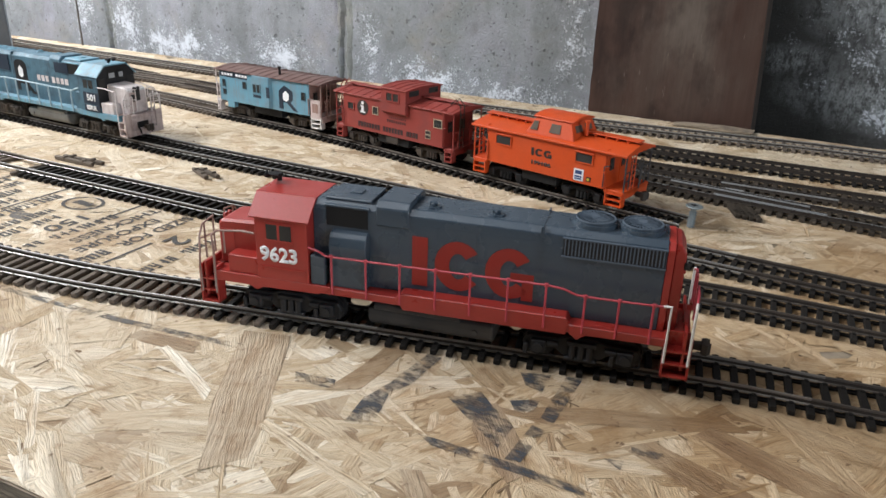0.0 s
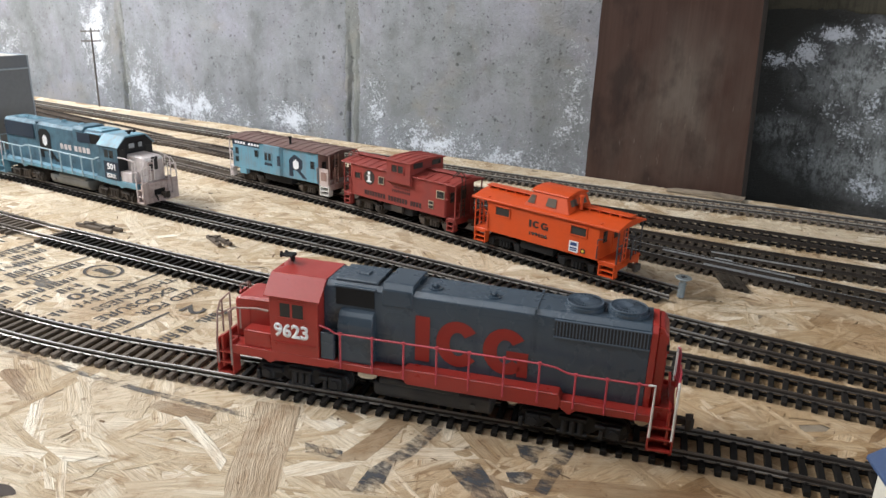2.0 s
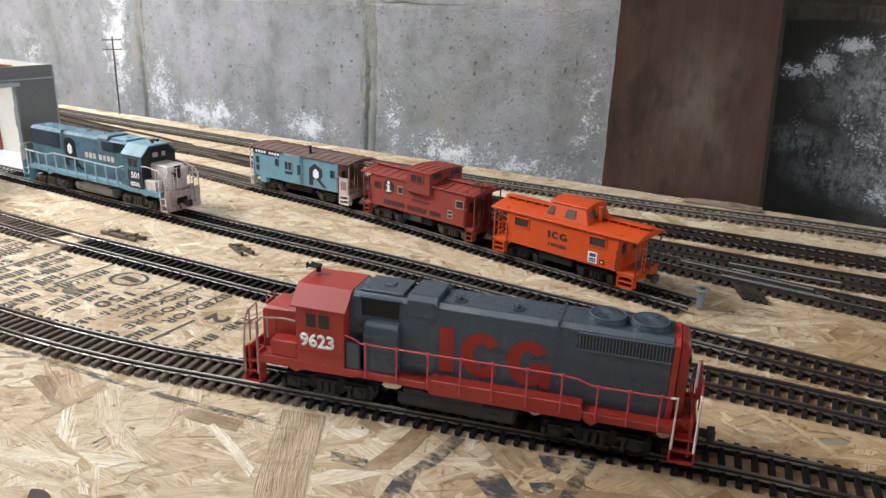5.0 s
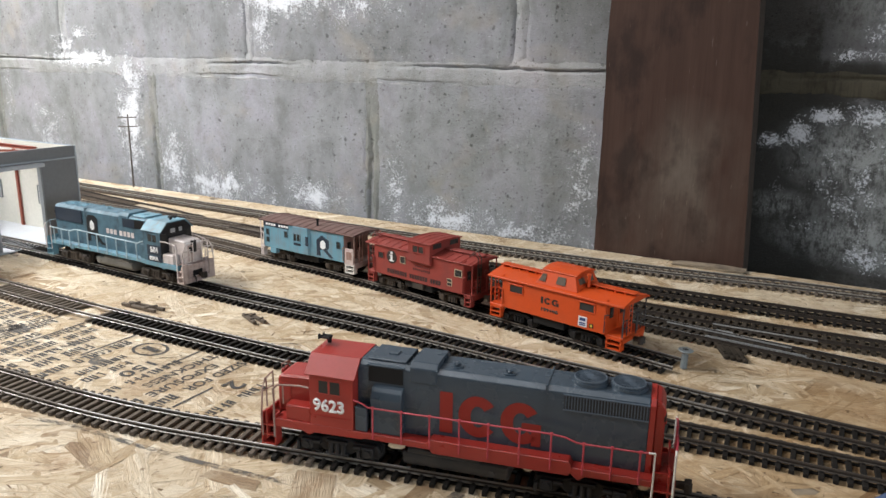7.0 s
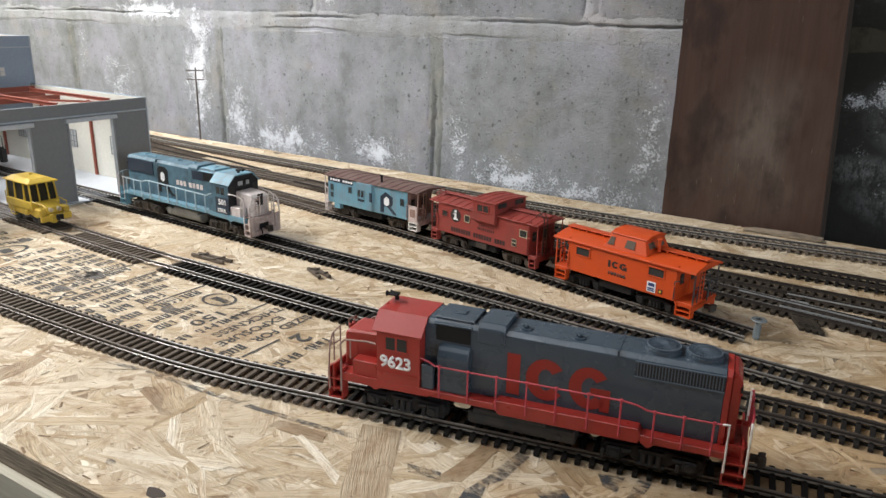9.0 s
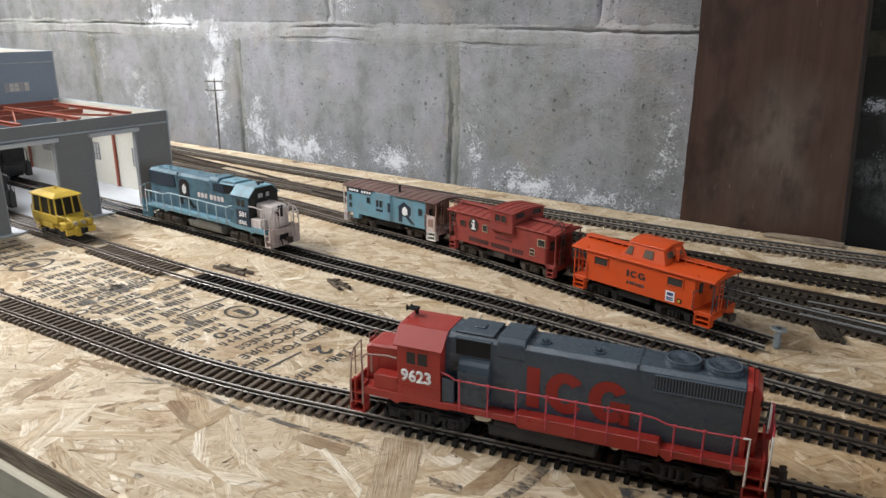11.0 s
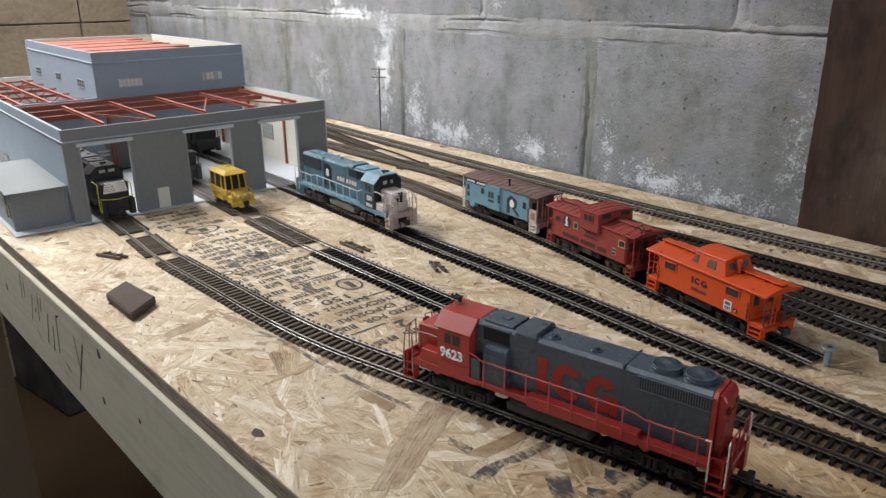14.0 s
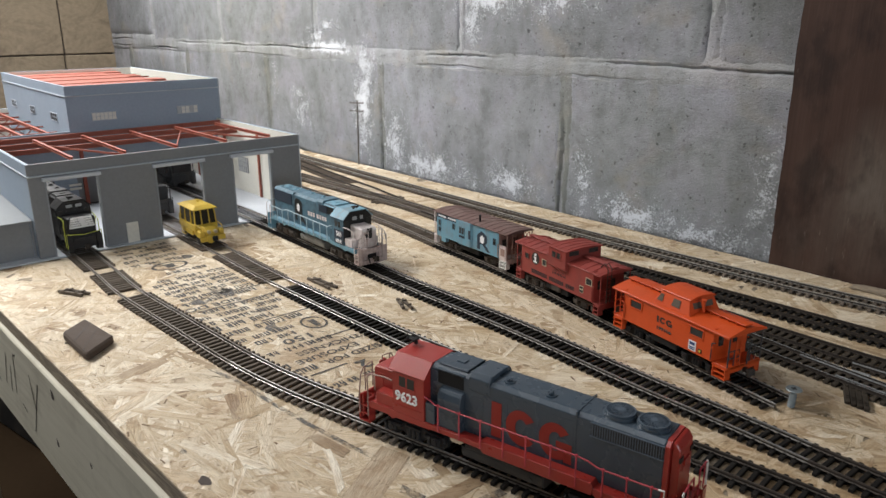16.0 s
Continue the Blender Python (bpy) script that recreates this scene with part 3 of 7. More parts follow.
        made.append(part(name, one, material, parent, label))
    bm.free()
    return made


def thing(name, label, category, group="", m=None, kind=""):
    ob = tagged(new(name), label, category, group, kind)
    if m is not None:
        ob.matrix_basis = m
    return ob


def B():
    return bmesh.new()


def letters(name, text, height, place, material, parent, label="", width=None, depth=0.00012, facing="near", bold=0.02):
    """Built-in font letters, as a mesh. facing: 'near' reads from -y, 'far' from +y, 'up' lies on the ground and is turned by the caller."""
    cu = bpy.data.curves.new(name, "FONT")
    cu.offset = bold
    cu.body, cu.size, cu.align_x, cu.align_y, cu.resolution_u = text, 1.0, "CENTER", "CENTER", 3
    tmp = bpy.data.objects.new(name, cu)
    me = bpy.data.meshes.new_from_object(tmp)
    bpy.data.objects.remove(tmp)
    co = np.array([v.co[:] for v in me.vertices])
    lo, hi = co.min(0), co.max(0)
    ctr = (lo + hi) / 2
    sy = height / (hi[1] - lo[1])
    sx = sy if width is None else width / (hi[0] - lo[0])
    turn = {"near": Euler((radians(90), 0, 0)), "far": Euler((radians(90), 0, radians(180))), "up": Euler((0, 0, 0)), "end": Euler((radians(90), 0, radians(90)))}[facing].to_matrix().to_4x4()
    bm = B()
    bm.from_mesh(me)
    bpy.data.meshes.remove(me)
    for v in bm.verts:
        v.co = ((v.co.x - ctr[0]) * sx, (v.co.y - ctr[1]) * sy, 0)
    fs = bm.faces[:]
    if depth:
        ex = bmesh.ops.extrude_face_region(bm, geom=fs)
        for v in [g for g in ex["geom"] if isinstance(g, bmesh.types.BMVert)]:
            v.co.z += depth
        bmesh.ops.recalc_face_normals(bm, faces=bm.faces[:])
    bm.transform(Matrix.Translation(place) @ turn)
    return part(name, bm, material, parent, label)


def arc_shape(bm, cx, cz, rx, rz, thick_x, thick_z, a0, a1, y0, y1, n=20):
    """A piece of an oval ring, upright, between the angles a0 and a1 (degrees)."""
    outer, inner = [], []
    for i in range(n + 1):
        a = radians(a0 + (a1 - a0) * i / n)
        outer.append((cx + rx * math.cos(a), cz + rz * math.sin(a)))
        inner.append((cx + (rx - thick_x) * math.cos(a), cz + (rz - thick_z) * math.sin(a)))
    for i in range(n):
        prism(bm, [outer[i], outer[i + 1], inner[i + 1], inner[i]], y0, y1, "y")
    return bm


def logo_three(parent, x0, x1, z0, z1, y, material, side=-1):
    """The maker's block mark: an upright bar, an open ring and an open ring with a tongue."""
    w, h = x1 - x0, z1 - z0
    ya, yb = y, y + side * 0.00012
    box_y = (min(ya, yb), max(ya, yb))
    bm = B()
    box(bm, x0, x0 + 0.13 * w, *box_y, z0, z1)
    part("logo_bar", bm, material, parent)
    for k, (cx, tongue) in enumerate(((x0 + 0.385 * w, False), (x0 + 0.80 * w, True))):
        bm = B()
        rx = 0.195 * w
        arc_shape(bm, cx, (z0 + z1) / 2, rx, h / 2, 0.12 * w, 0.24 * h, 38, 322, *box_y)
        if tongue:
            box(bm, cx + 0.01 * w, cx + rx, *box_y, z0 + 0.36 * h, z0 + 0.53 * h)
            box(bm, cx + rx - 0.09 * w, cx + rx, *box_y, z0, z0 + 0.36 * h)
        part("logo_ring", bm, material, parent)


# ---- the basement ----
WALL, TABLE_FAR = 0.752, 0.689
floor = tagged(part("floor", box(B(), -2.5, 2.2, -2.4, 0.95, -0.98, -0.90), "dirt_floor"), "dark brown bare basement floor", "floor", kind="structure")
ceiling = tagged(part("ceiling", box(B(), -2.5, 2.2, -2.4, 0.95, 1.46, 1.52), "joist"), "rough wooden basement ceiling", "ceiling", kind="structure")
wall_back = tagged(part("wall_back", box(B(), -2.5, 2.2, WALL + 0.004, 0.95, -0.90, 1.46), "mortar"), "grey concrete block wall with mortar smears and white salt bloom", "wall", kind="structure")
wall_end = tagged(part("wall_end", box(B(), -2.5, -2.305, -2.2, WALL - 0.002, -0.90, 1.46), "pad"), "tan panelled end wall with dark joints", "wall", kind="structure")
# opening and frame are added for the side fill; no window is known here
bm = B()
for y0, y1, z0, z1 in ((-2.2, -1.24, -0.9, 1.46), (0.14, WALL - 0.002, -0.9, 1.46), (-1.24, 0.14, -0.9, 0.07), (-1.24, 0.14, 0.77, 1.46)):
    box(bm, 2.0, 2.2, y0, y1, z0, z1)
wall_right = tagged(part("wall_right", bm, "plaster"), "plain grey basement wall with an added opening for the fill light", "wall", kind="structure")
wall_front = tagged(part("wall_front", box(B(), -2.5, 2.2, -2.4, -2.2, -0.9, 1.46), "plaster"), "plain grey basement wall", "wall", kind="structure")
window_1 = thing("window_1", "added window frame around the side fill light, out of view", "window", kind="structure")
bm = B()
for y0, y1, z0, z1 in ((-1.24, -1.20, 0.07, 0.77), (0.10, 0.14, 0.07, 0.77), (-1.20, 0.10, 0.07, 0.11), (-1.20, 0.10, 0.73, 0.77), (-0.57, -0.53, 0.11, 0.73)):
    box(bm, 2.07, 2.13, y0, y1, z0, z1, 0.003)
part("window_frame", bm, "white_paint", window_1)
# unseen fixture assumed for the main light, whose direction the shadows give
lamp = thing("tube_lamp", "white twin tube lamp, assumed out of view, hung under the ceiling", "ceiling lamp", m=pose(-1.38, 0.06, 0.96))
part("housing", prism(B(), [(-0.13, 0.0), (-0.05, 0.05), (0.05, 0.05), (0.13, 0.0), (0.12, 0.0), (0.045, 0.042), (-0.045, 0.042), (-0.12, 0.0)], -0.62, 0.62, "x"), "white_paint", lamp)
for y in (-0.05, 0.05):
    part("tube", rod(B(), (-0.6, y, 0.012), (0.6, y, 0.012), 0.013, 12), "bulb", lamp)
for x in (-0.5, 0.5):
    part("chain", rod(B(), (x, 0, 0.05), (x, 0, 0.50), 0.003, 6), "zinc", lamp)

# fixture added to go with the overhead fill
lamp = thing("tube_lamp", "unseen single tube lamp added for the overhead fill", "ceiling lamp", m=pose(-0.38, -0.44, 1.375))
part("housing", box(B(), -0.62, 0.62, -0.04, 0.04, 0.012, 0.085, 0.006), "white_paint", lamp)
part("tube", rod(B(), (-0.6, 0, 0.003), (0.6, 0, 0.003), 0.009, 12), "bulb", lamp)

# end wall panels
bm = box(B(), -0.004, 0.004, -0.1232, 0.1232, -0.1482, 0.1482, 0.002)
panel_mesh = bpy.data.meshes.new("panel")
bm.to_mesh(panel_mesh)
bm.free()
panel_mesh.materials.append(M["tan_panel"])
for iy in range(12):
    for iz in range(8):
        ob = new("panel", panel_mesh)
        ob.parent = wall_end
        ob.location = (-2.301, 0.615 + 0.125 - 0.25 * iy - 0.002 * (iz % 2), 0.135 + 0.15 + 0.30 * (iz - 4))

# concrete blocks, staggered by half: worn faces with ragged edges, chips and pits
def field(name, us, ws, height, material, parent, depth=0.02):
    """A rough slab on the wall: height(x, z) metres proud of it, with its rim turned back into the wall."""
    us, ws = [us[0]] + us + [us[-1]], [ws[0]] + ws + [ws[-1]]
    nu, nw, verts, faces = len(us), len(ws), [], []
    for j, z in enumerate(ws):
        for i, x in enumerate(us):
            rim = i in (0, nu - 1) or j in (0, nw - 1)
            verts.append((x, WALL + depth if rim else WALL - height(x, z), z))
    for j in range(nw - 1):
        for i in range(nu - 1):
            k = j * nu + i
            faces.append((k, k + 1, k + nu + 1, k + nu))
    me = bpy.data.meshes.new(name)
    me.from_pydata(verts, [], faces)
    me.shade_smooth()
    me.materials.append(M[material])
    ob = new(name, me)
    ob.parent = parent
    return ob


def steps(a, b, d):
    n = max(2, int(round((b - a) / d)))
    return [a + (b - a) * i / n for i in range(n + 1)]


def rough_noise(x, z, scale, seed, zs=1.0):
    return noise.noise(Vector((x * scale, z * scale * zs, seed)))


def block(x0, x1, z0, z1, seed, fine):
    rough = 2.4 if x0 > -0.25 else 1.0
    lean, swell = rng.uniform(-0.0007, 0.0007), rng.uniform(-0.0003, 0.0005)

    def height(x, z):
        h = swell + lean * (x - (x0 + x1) / 2) / 0.2 + rough * (0.0005 * rough_noise(x, z, 14, seed) + 0.00030 * rough_noise(x, z, 70, seed + 3))
        d = min(min(x - x0, x1 - x), min(z - z0, z1 - z)) + 0.0035 * rough_noise(x, z, 35, seed + 9) + 0.0022 * rough_noise(x, z, 150, seed + 13) - 0.001
        h -= 0.0042 * max(0.0, min(1.0, 1.0 - d / 0.0045)) ** 1.6
        return h

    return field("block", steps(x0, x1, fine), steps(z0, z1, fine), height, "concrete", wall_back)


rng = random.Random(4)
for course in range(-3, 6):
    z = 0.1745 + 0.2045 * (course - 1) + 0.10225
    shift = 0.0 if course % 2 == 0 else 0.2032
    for k in range(-7, 8):
        x = -0.523 + 0.2032 + shift + 0.4064 * k + rng.uniform(-0.0015, 0.0015)
        if -2.30 < x < 2.0:
            seen = course in (0, 1, 2) and -1.75 < x < 0.5
            block(x - 0.1985, x + 0.1985, z - 0.0975, z + 0.0975, 17.3 * (course + 5) + 3.1 * k, 0.004 if seen else 0.03)


# mortar: a bed joint struck over the blocks and narrower upright joints, ragged where they meet
def bed_joint(x0, x1, zc, half, seed, tone):
    def height(x, z):
        u = (z - zc - 0.004 * rough_noise(x, 0, 4, seed)) / half
        h = 0.0011 - 0.0026 * min(abs(u), 1.6) ** 3 + 0.0010 * rough_noise(x, z, 22, seed + 2, 2.2) + 0.0005 * rough_noise(x, z, 85, seed + 5) + 0.0003 * rough_noise(x, z, 260, seed + 6)
        for drop, k, reach in ((0.006, 7, 0.10), (-0.0115, 8, 0.02)):
            crack = abs(z - zc - drop - 0.003 * rough_noise(x, 0, 9, seed + k) - 0.0015 * rough_noise(x, 0, 60, seed + k)) / 0.0020
            h -= 0.0070 * max(0.0, 1.0 - crack) * max(0.0, min(1.0, reach + 2.4 * rough_noise(x, 0, 6, seed + k + 4)))
        return h

    field("mortar_joint", steps(x0, x1, 0.003), steps(zc - half * 1.4, zc + half * 1.4, 0.0016), height, tone, wall_back)


def head_joint(xc, z0, z1, half, seed, deep, ridge, tone):
    def height(x, z):
        f = max(0.0, min(1.0, (z1 - z) / (z1 - z0) * 1.5 - 0.15))
        u = (x - xc - 0.0040 * rough_noise(0, z, 14, seed) - 0.0030 * rough_noise(0, z, 55, seed + 1) - 0.0016 * rough_noise(x, z, 160, seed + 6)) / half
        h = -0.0003 - deep * f * max(0.0, 1.0 - abs(u + 0.25) / 0.55) + 0.0006 * rough_noise(x, z, 60, seed + 2) + 0.0004 * rough_noise(x, z, 220, seed + 4)
        h += ridge * max(0.0, 1.0 - abs(u - 0.55) / 0.4) * (0.35 + 1.3 * rough_noise(0, z, 22, seed + 5))
        return h - 0.003 * max(0.0, abs(u) - 0.85)

    field("mortar_joint", steps(xc - half * 1.5, xc + half * 1.5, 0.0013), steps(z0, z1, 0.0025), height, tone, wall_back)


bed_joint(-2.29, -0.15, 0.1745, 0.0185, 1.7, "mortar")
bed_joint(-0.10, 1.2, 0.1715, 0.0150, 8.2, "mortar_olive")
for k, x in enumerate((-2.148, -1.742, -1.335, -0.929, -0.523, 0.290)):
    head_joint(x, -0.03, 0.166, 0.0105, 20.3 + k, 0.0068 if k == 4 else 0.0044, 0.0012, "mortar_dark")
for k, x in enumerate((-1.945, -1.539, -1.139, -0.733, -0.327, 0.086)):
    head_joint(x, 0.184, 0.372, 0.0115, 40.3 + k, 0.0022, 0.0018, "mortar")

# brown board standing against the wall, behind the table's edge
edge = [(-0.2005 + 0.0016 * noise.noise(Vector((z * 22, 3, 1))) + 0.0006 * noise.noise(Vector((z * 110, 5, 1))), z) for z in steps(0.0, 0.45, 0.008)]
bm = prism(B(), [(-0.200, -0.90), (-0.045, -0.90), (-0.054, 0.0), (-0.066, 0.25), (-0.085, 0.75), (-0.110, 1.455), (-0.200, 1.455)] + edge[::-1], TABLE_FAR + 0.001, 0.727, "y")
bm.normal_update()
for f in bm.faces:
    f.material_index = 1 if f.normal.x > 0.7 else 0
brown_board = part("brown_board", bm, "plank")
brown_board.data.materials.append(M["plank_edge"])
tagged(brown_board, "dark reddish-brown stained upright board against the block wall", "board")
bm = prism(B(), [(-0.118, 0.0008), (-0.054, 0.0008), (-0.05, 0.0026), (-0.075, 0.0034), (-0.11, 0.0022)], 0.672, 0.686, "y")
tagged(part("wood_splinter", bm, "osb_edge"), "pale wood splinter lying at the foot of the board", "splinter")

# ---- the layout table ----
def edge_y(x):
    return 0.100 + 0.043 * (x + 0.12)


XL, XR = -1.52, 1.2
table = thing("layout_table", "strand board layout table with a pale side board", "table")
part("board", prism(B(), [(XL, edge_y(XL)), (XR, edge_y(XR)), (XR, TABLE_FAR), (XL, TABLE_FAR)], -0.0115, -0.0006, "z"), "osb_edge", table, "strand board with a rough dark edge")
bm = prism(B(), [(XL, edge_y(XL) - 0.0035), (XR, edge_y(XR) - 0.0035), (XR, edge_y(XR) + 0.017), (XL, edge_y(XL) + 0.017)], -0.101, -0.0118, "z", 0.0012)
side_board = part("side_board", bm, "board_white", table, "planed pale side board with knots and pencil scribble")
for y in (0.30, 0.50, 0.66):
    part("joist", box(B(), XL + 0.02, XR, y - 0.019, y + 0.019, -0.101, -0.0118), "joist", table)
for x in (-1.45, -0.1, 1.1):
    for y in (edge_y(x) + 0.06, 0.62):
        part("leg", box(B(), x - 0.019, x + 0.019, y - 0.045, y + 0.045, -0.90, -0.1015), "joist", table)

# pencil scribble and knots on the side board
def on_board(pts, width, material, name):
    bm = B()
    for (xa, za), (xb, zb) in zip(pts, pts[1:]):
        d = Vector((xb - xa, zb - za)).normalized() * width / 2
        q = [(xa - d.y, za + d.x), (xb - d.y, zb + d.x), (xb + d.y, zb - d.x), (xa + d.y, za - d.x)]
        bm.faces.new([bm.verts.new((px, edge_y(px) - 0.0037, pz)) for px, pz in q])
    return part(name, bm, material, side_board)


# each stroke: top, foot
for xt, zt, xb, zb in ((-0.632, -0.018, -0.640, -0.046), (-0.622, -0.020, -0.629, -0.042), (-0.600, -0.030, -0.616, -0.060), (-0.592, -0.040, -0.600, -0.047), (-0.606, -0.066, -0.592, -0.074),
                       (-0.580, -0.022, -0.590, -0.052), (-0.571, -0.024, -0.578, -0.040), (-0.556, -0.034, -0.572, -0.068), (-0.546, -0.042, -0.556, -0.070),
                       (-0.530, -0.026, -0.540, -0.066), (-0.522, -0.025, -0.529, -0.028), (-0.526, -0.070, -0.514, -0.074), (-0.488, -0.030, -0.484, -0.058), (-0.466, -0.030, -0.498, -0.084)):
    on_board([(xb, zb), (xt, zt)], 0.0016, "lettering_black", "scribble_bar")
for kx, kz, r in ((-0.70, -0.052, 0.004), (-0.429, -0.024, 0.0042), (-0.436, -0.067, 0.0034), (-0.36, -0.05, 0.0022)):
    bm = B()
    bm.faces.new([bm.verts.new((kx + r * math.cos(a) * 1.3, edge_y(kx) - 0.0036 - 0.043 * 0.0, kz + r * math.sin(a))) for a in [i * math.tau / 12 for i in range(12)]][::-1])
    part("knot", bm, "pad", side_board)

# ---- strands of the board: thin overlapping flakes, each with its own grain ----
def flakes(count, xr, yr, lengths, widths, seed, z_lo, z_hi, single=False, material="osb", slivers=0.0):
    r = np.random.RandomState(seed)
    verts, faces, uvs = [], [], []
    for i in range(count):
        cx, cy = r.uniform(*xr), r.uniform(*yr)
        ln, wd = r.uniform(*lengths), r.uniform(*widths)
        a = r.normal(0.15, 0.75) if r.rand() < 0.75 else r.uniform(0, math.pi)
        ca, sa = math.cos(a), math.sin(a)
        tilt0, tilt1 = r.uniform(-0.35, 0.35, 2)
        j = r.uniform(-0.06, 0.06, 6) * ln
        u = [-0.5 * ln + tilt0 * wd, -0.2 * ln, 0.2 * ln, 0.5 * ln + tilt1 * wd, 0.5 * ln - tilt1 * wd + j[0], 0.46 * ln + j[1], 0.15 * ln, -0.25 * ln, -0.47 * ln + j[2], -0.5 * ln - tilt0 * wd + j[3]]
        b = r.uniform(-0.10, 0.10, 4) * wd
        v = [-0.5 * wd, -0.5 * wd + b[0], -0.5 * wd + b[1], -0.5 * wd, 0.1 * wd, 0.5 * wd, 0.5 * wd + b[2], 0.5 * wd + b[3], 0.45 * wd, -0.05 * wd]
        px = [min(max(cx + p * ca - q * sa, XL), XR) for p, q in zip(u, v)]
        py = [cy + p * sa + q * ca for p, q in zip(u, v)]
        py = [min(max(y, edge_y(x) + 0.0005), TABLE_FAR - 0.0005) for x, y in zip(px, py)]
        z = r.uniform(z_lo, z_hi)
        n = len(verts)
        tip = r.uniform(-0.00006, 0.00006)
        verts += [(x, y, z + tip * (k % 5 - 2)) for k, (x, y) in enumerate(zip(px, py))]
        faces.append(tuple(range(n, n + 10)))
        ou, ov = r.uniform(0, 50, 2)
        uvs += [(p + ou, q + ov) for p, q in zip(u, v)]
    if single:
        for f in faces:
            me = bpy.data.meshes.new("strand")
            me.from_pydata([verts[k] for k in f], [], [tuple(range(10))])
            me.uv_layers.new(name="UVMap").data.foreach_set("uv", np.array([uvs[k] for k in f], dtype=np.float32).ravel())
            me.materials.append(M["osb_single"])
            new("strand", me).parent = table
        return None
    if slivers:
        # dark strips along some strand edges, painting the shadow lines flat strands lack
        sv, sf = [], []
        for f in faces:
            if r.rand() < slivers:
                k = int(r.randint(0, 3)) if r.rand() < 0.5 else int(r.randint(5, 8))
                a, b = Vector(verts[f[k]]), Vector(verts[f[k + 1]])
                d = b - a
                nrm = Vector((-d.y, d.x, 0)).normalized() * r.uniform(0.00012, 0.00042)
                t0, t1 = sorted(r.uniform(0, 1, 2))
                p, q = a + d * t0, a + d * t1
                m = p.lerp(q, r.uniform(0.3, 0.7)) + nrm
                z = Vector((0, 0, max(z_hi, 0.0) + 0.00012))
                n = len(sv)
                sv += [tuple(p + z), tuple(q + z), tuple(m + z + nrm * 0.4), tuple(p.lerp(m, 0.5) + nrm * 0.5 + z)]
                sf.append((n, n + 1, n + 2, n + 3))
        me = bpy.data.meshes.new("strand_split")
        me.from_pydata(sv, [], sf)
        me.materials.append(M["osb_dark"])
        ob = new("strand_split", me)
        ob.parent = table
        tagged(ob, "dark strips along strand edges, painted as shadow lines", kind="stuff")
    me = bpy.data.meshes.new("strand_layer")
    me.from_pydata(verts, [], faces)
    lay = me.uv_layers.new(name="UVMap")
    lay.data.foreach_set("uv", np.array(uvs, dtype=np.float32).ravel())
    me.materials.append(M[material])
    ob = new("strand_layer", me)
    ob.parent = table
    return tagged(ob, "pale pressed wood strand layer", kind="stuff")


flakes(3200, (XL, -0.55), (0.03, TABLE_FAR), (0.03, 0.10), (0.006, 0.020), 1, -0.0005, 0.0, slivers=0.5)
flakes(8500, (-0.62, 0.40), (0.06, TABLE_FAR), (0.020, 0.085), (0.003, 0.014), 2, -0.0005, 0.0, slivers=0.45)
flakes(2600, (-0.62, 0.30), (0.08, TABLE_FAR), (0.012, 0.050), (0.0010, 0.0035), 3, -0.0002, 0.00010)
flakes(420, (-0.62, 0.30), (0.08, TABLE_FAR), (0.002, 0.007), (0.0004, 0.0014), 9, 0.00006, 0.00014, material="osb_dark")
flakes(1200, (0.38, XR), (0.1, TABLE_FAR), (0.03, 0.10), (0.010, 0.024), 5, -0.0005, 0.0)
flakes(280, (-0.42, 0.06), (0.10, 0.26), (0.025, 0.075), (0.004, 0.013), 6, -0.00005, 0.00008, single=True)


def long_strand(pts, material, z=0.00016):
    """One wide strand with its grain along its length: pts go up one side and down the other."""
    ax = (Vector(pts[len(pts) // 2 - 1]) - Vector(pts[0])).normalized()
    me = bpy.data.meshes.new("strand")
    me.from_pydata([(x, y, z) for x, y in pts], [], [tuple(range(len(pts)))])
    uv = [(x * ax.x + y * ax.y, -x * ax.y + y * ax.x) for x, y in pts]
    me.uv_layers.new(name="UVMap").data.foreach_set("uv", np.array(uv, dtype=np.float32).ravel())
    if me.polygons[0].normal.z < 0:
        me.flip_normals()
    me.materials.append(M[material])
    new("strand", me).parent = table


long_strand([(-0.187, 0.200), (-0.171, 0.172), (-0.161, 0.154), (-0.148, 0.139), (-0.141, 0.128), (-0.137, 0.133), (-0.132, 0.140), (-0.138, 0.154), (-0.147, 0.169), (-0.157, 0.187), (-0.168, 0.206)], "osb_brown")
long_strand([(-0.134, 0.182), (-0.123, 0.188), (-0.122, 0.202), (-0.1225, 0.219), (-0.131, 0.221), (-0.131, 0.203)], "osb_brown", 0.00018)
long_strand([(0.006, 0.244), (0.020, 0.229), (0.031, 0.2175), (0.034, 0.221), (0.022, 0.234), (0.009, 0.247)], "osb_single", 0.0002)
long_strand([(-0.205, 0.172), (-0.185, 0.165), (-0.165, 0.1555), (-0.168, 0.162), (-0.187, 0.171), (-0.204, 0.176)], "osb_single", 0.0002)
long_strand([(-0.140, 0.154), (-0.115, 0.148), (-0.092, 0.143), (-0.0905, 0.147), (-0.116, 0.153), (-0.140, 0.159)], "osb_single", 0.0002)
r = random.Random(77)
for _ in range(26):
    cx, cy, a = r.uniform(-0.42, 0.08), r.uniform(0.10, 0.30), r.gauss(0.3, 0.9)
    ln, wd = r.uniform(0.035, 0.080), r.uniform(0.007, 0.015)
    if not -0.5 < cx < -0.24 or cy < 0.17:
        ring = [(-0.5, -0.3), (-0.2, -0.5), (0.2, -0.46), (0.5, -0.2), (0.47, 0.25), (0.15, 0.5), (-0.2, 0.44), (-0.46, 0.3)]
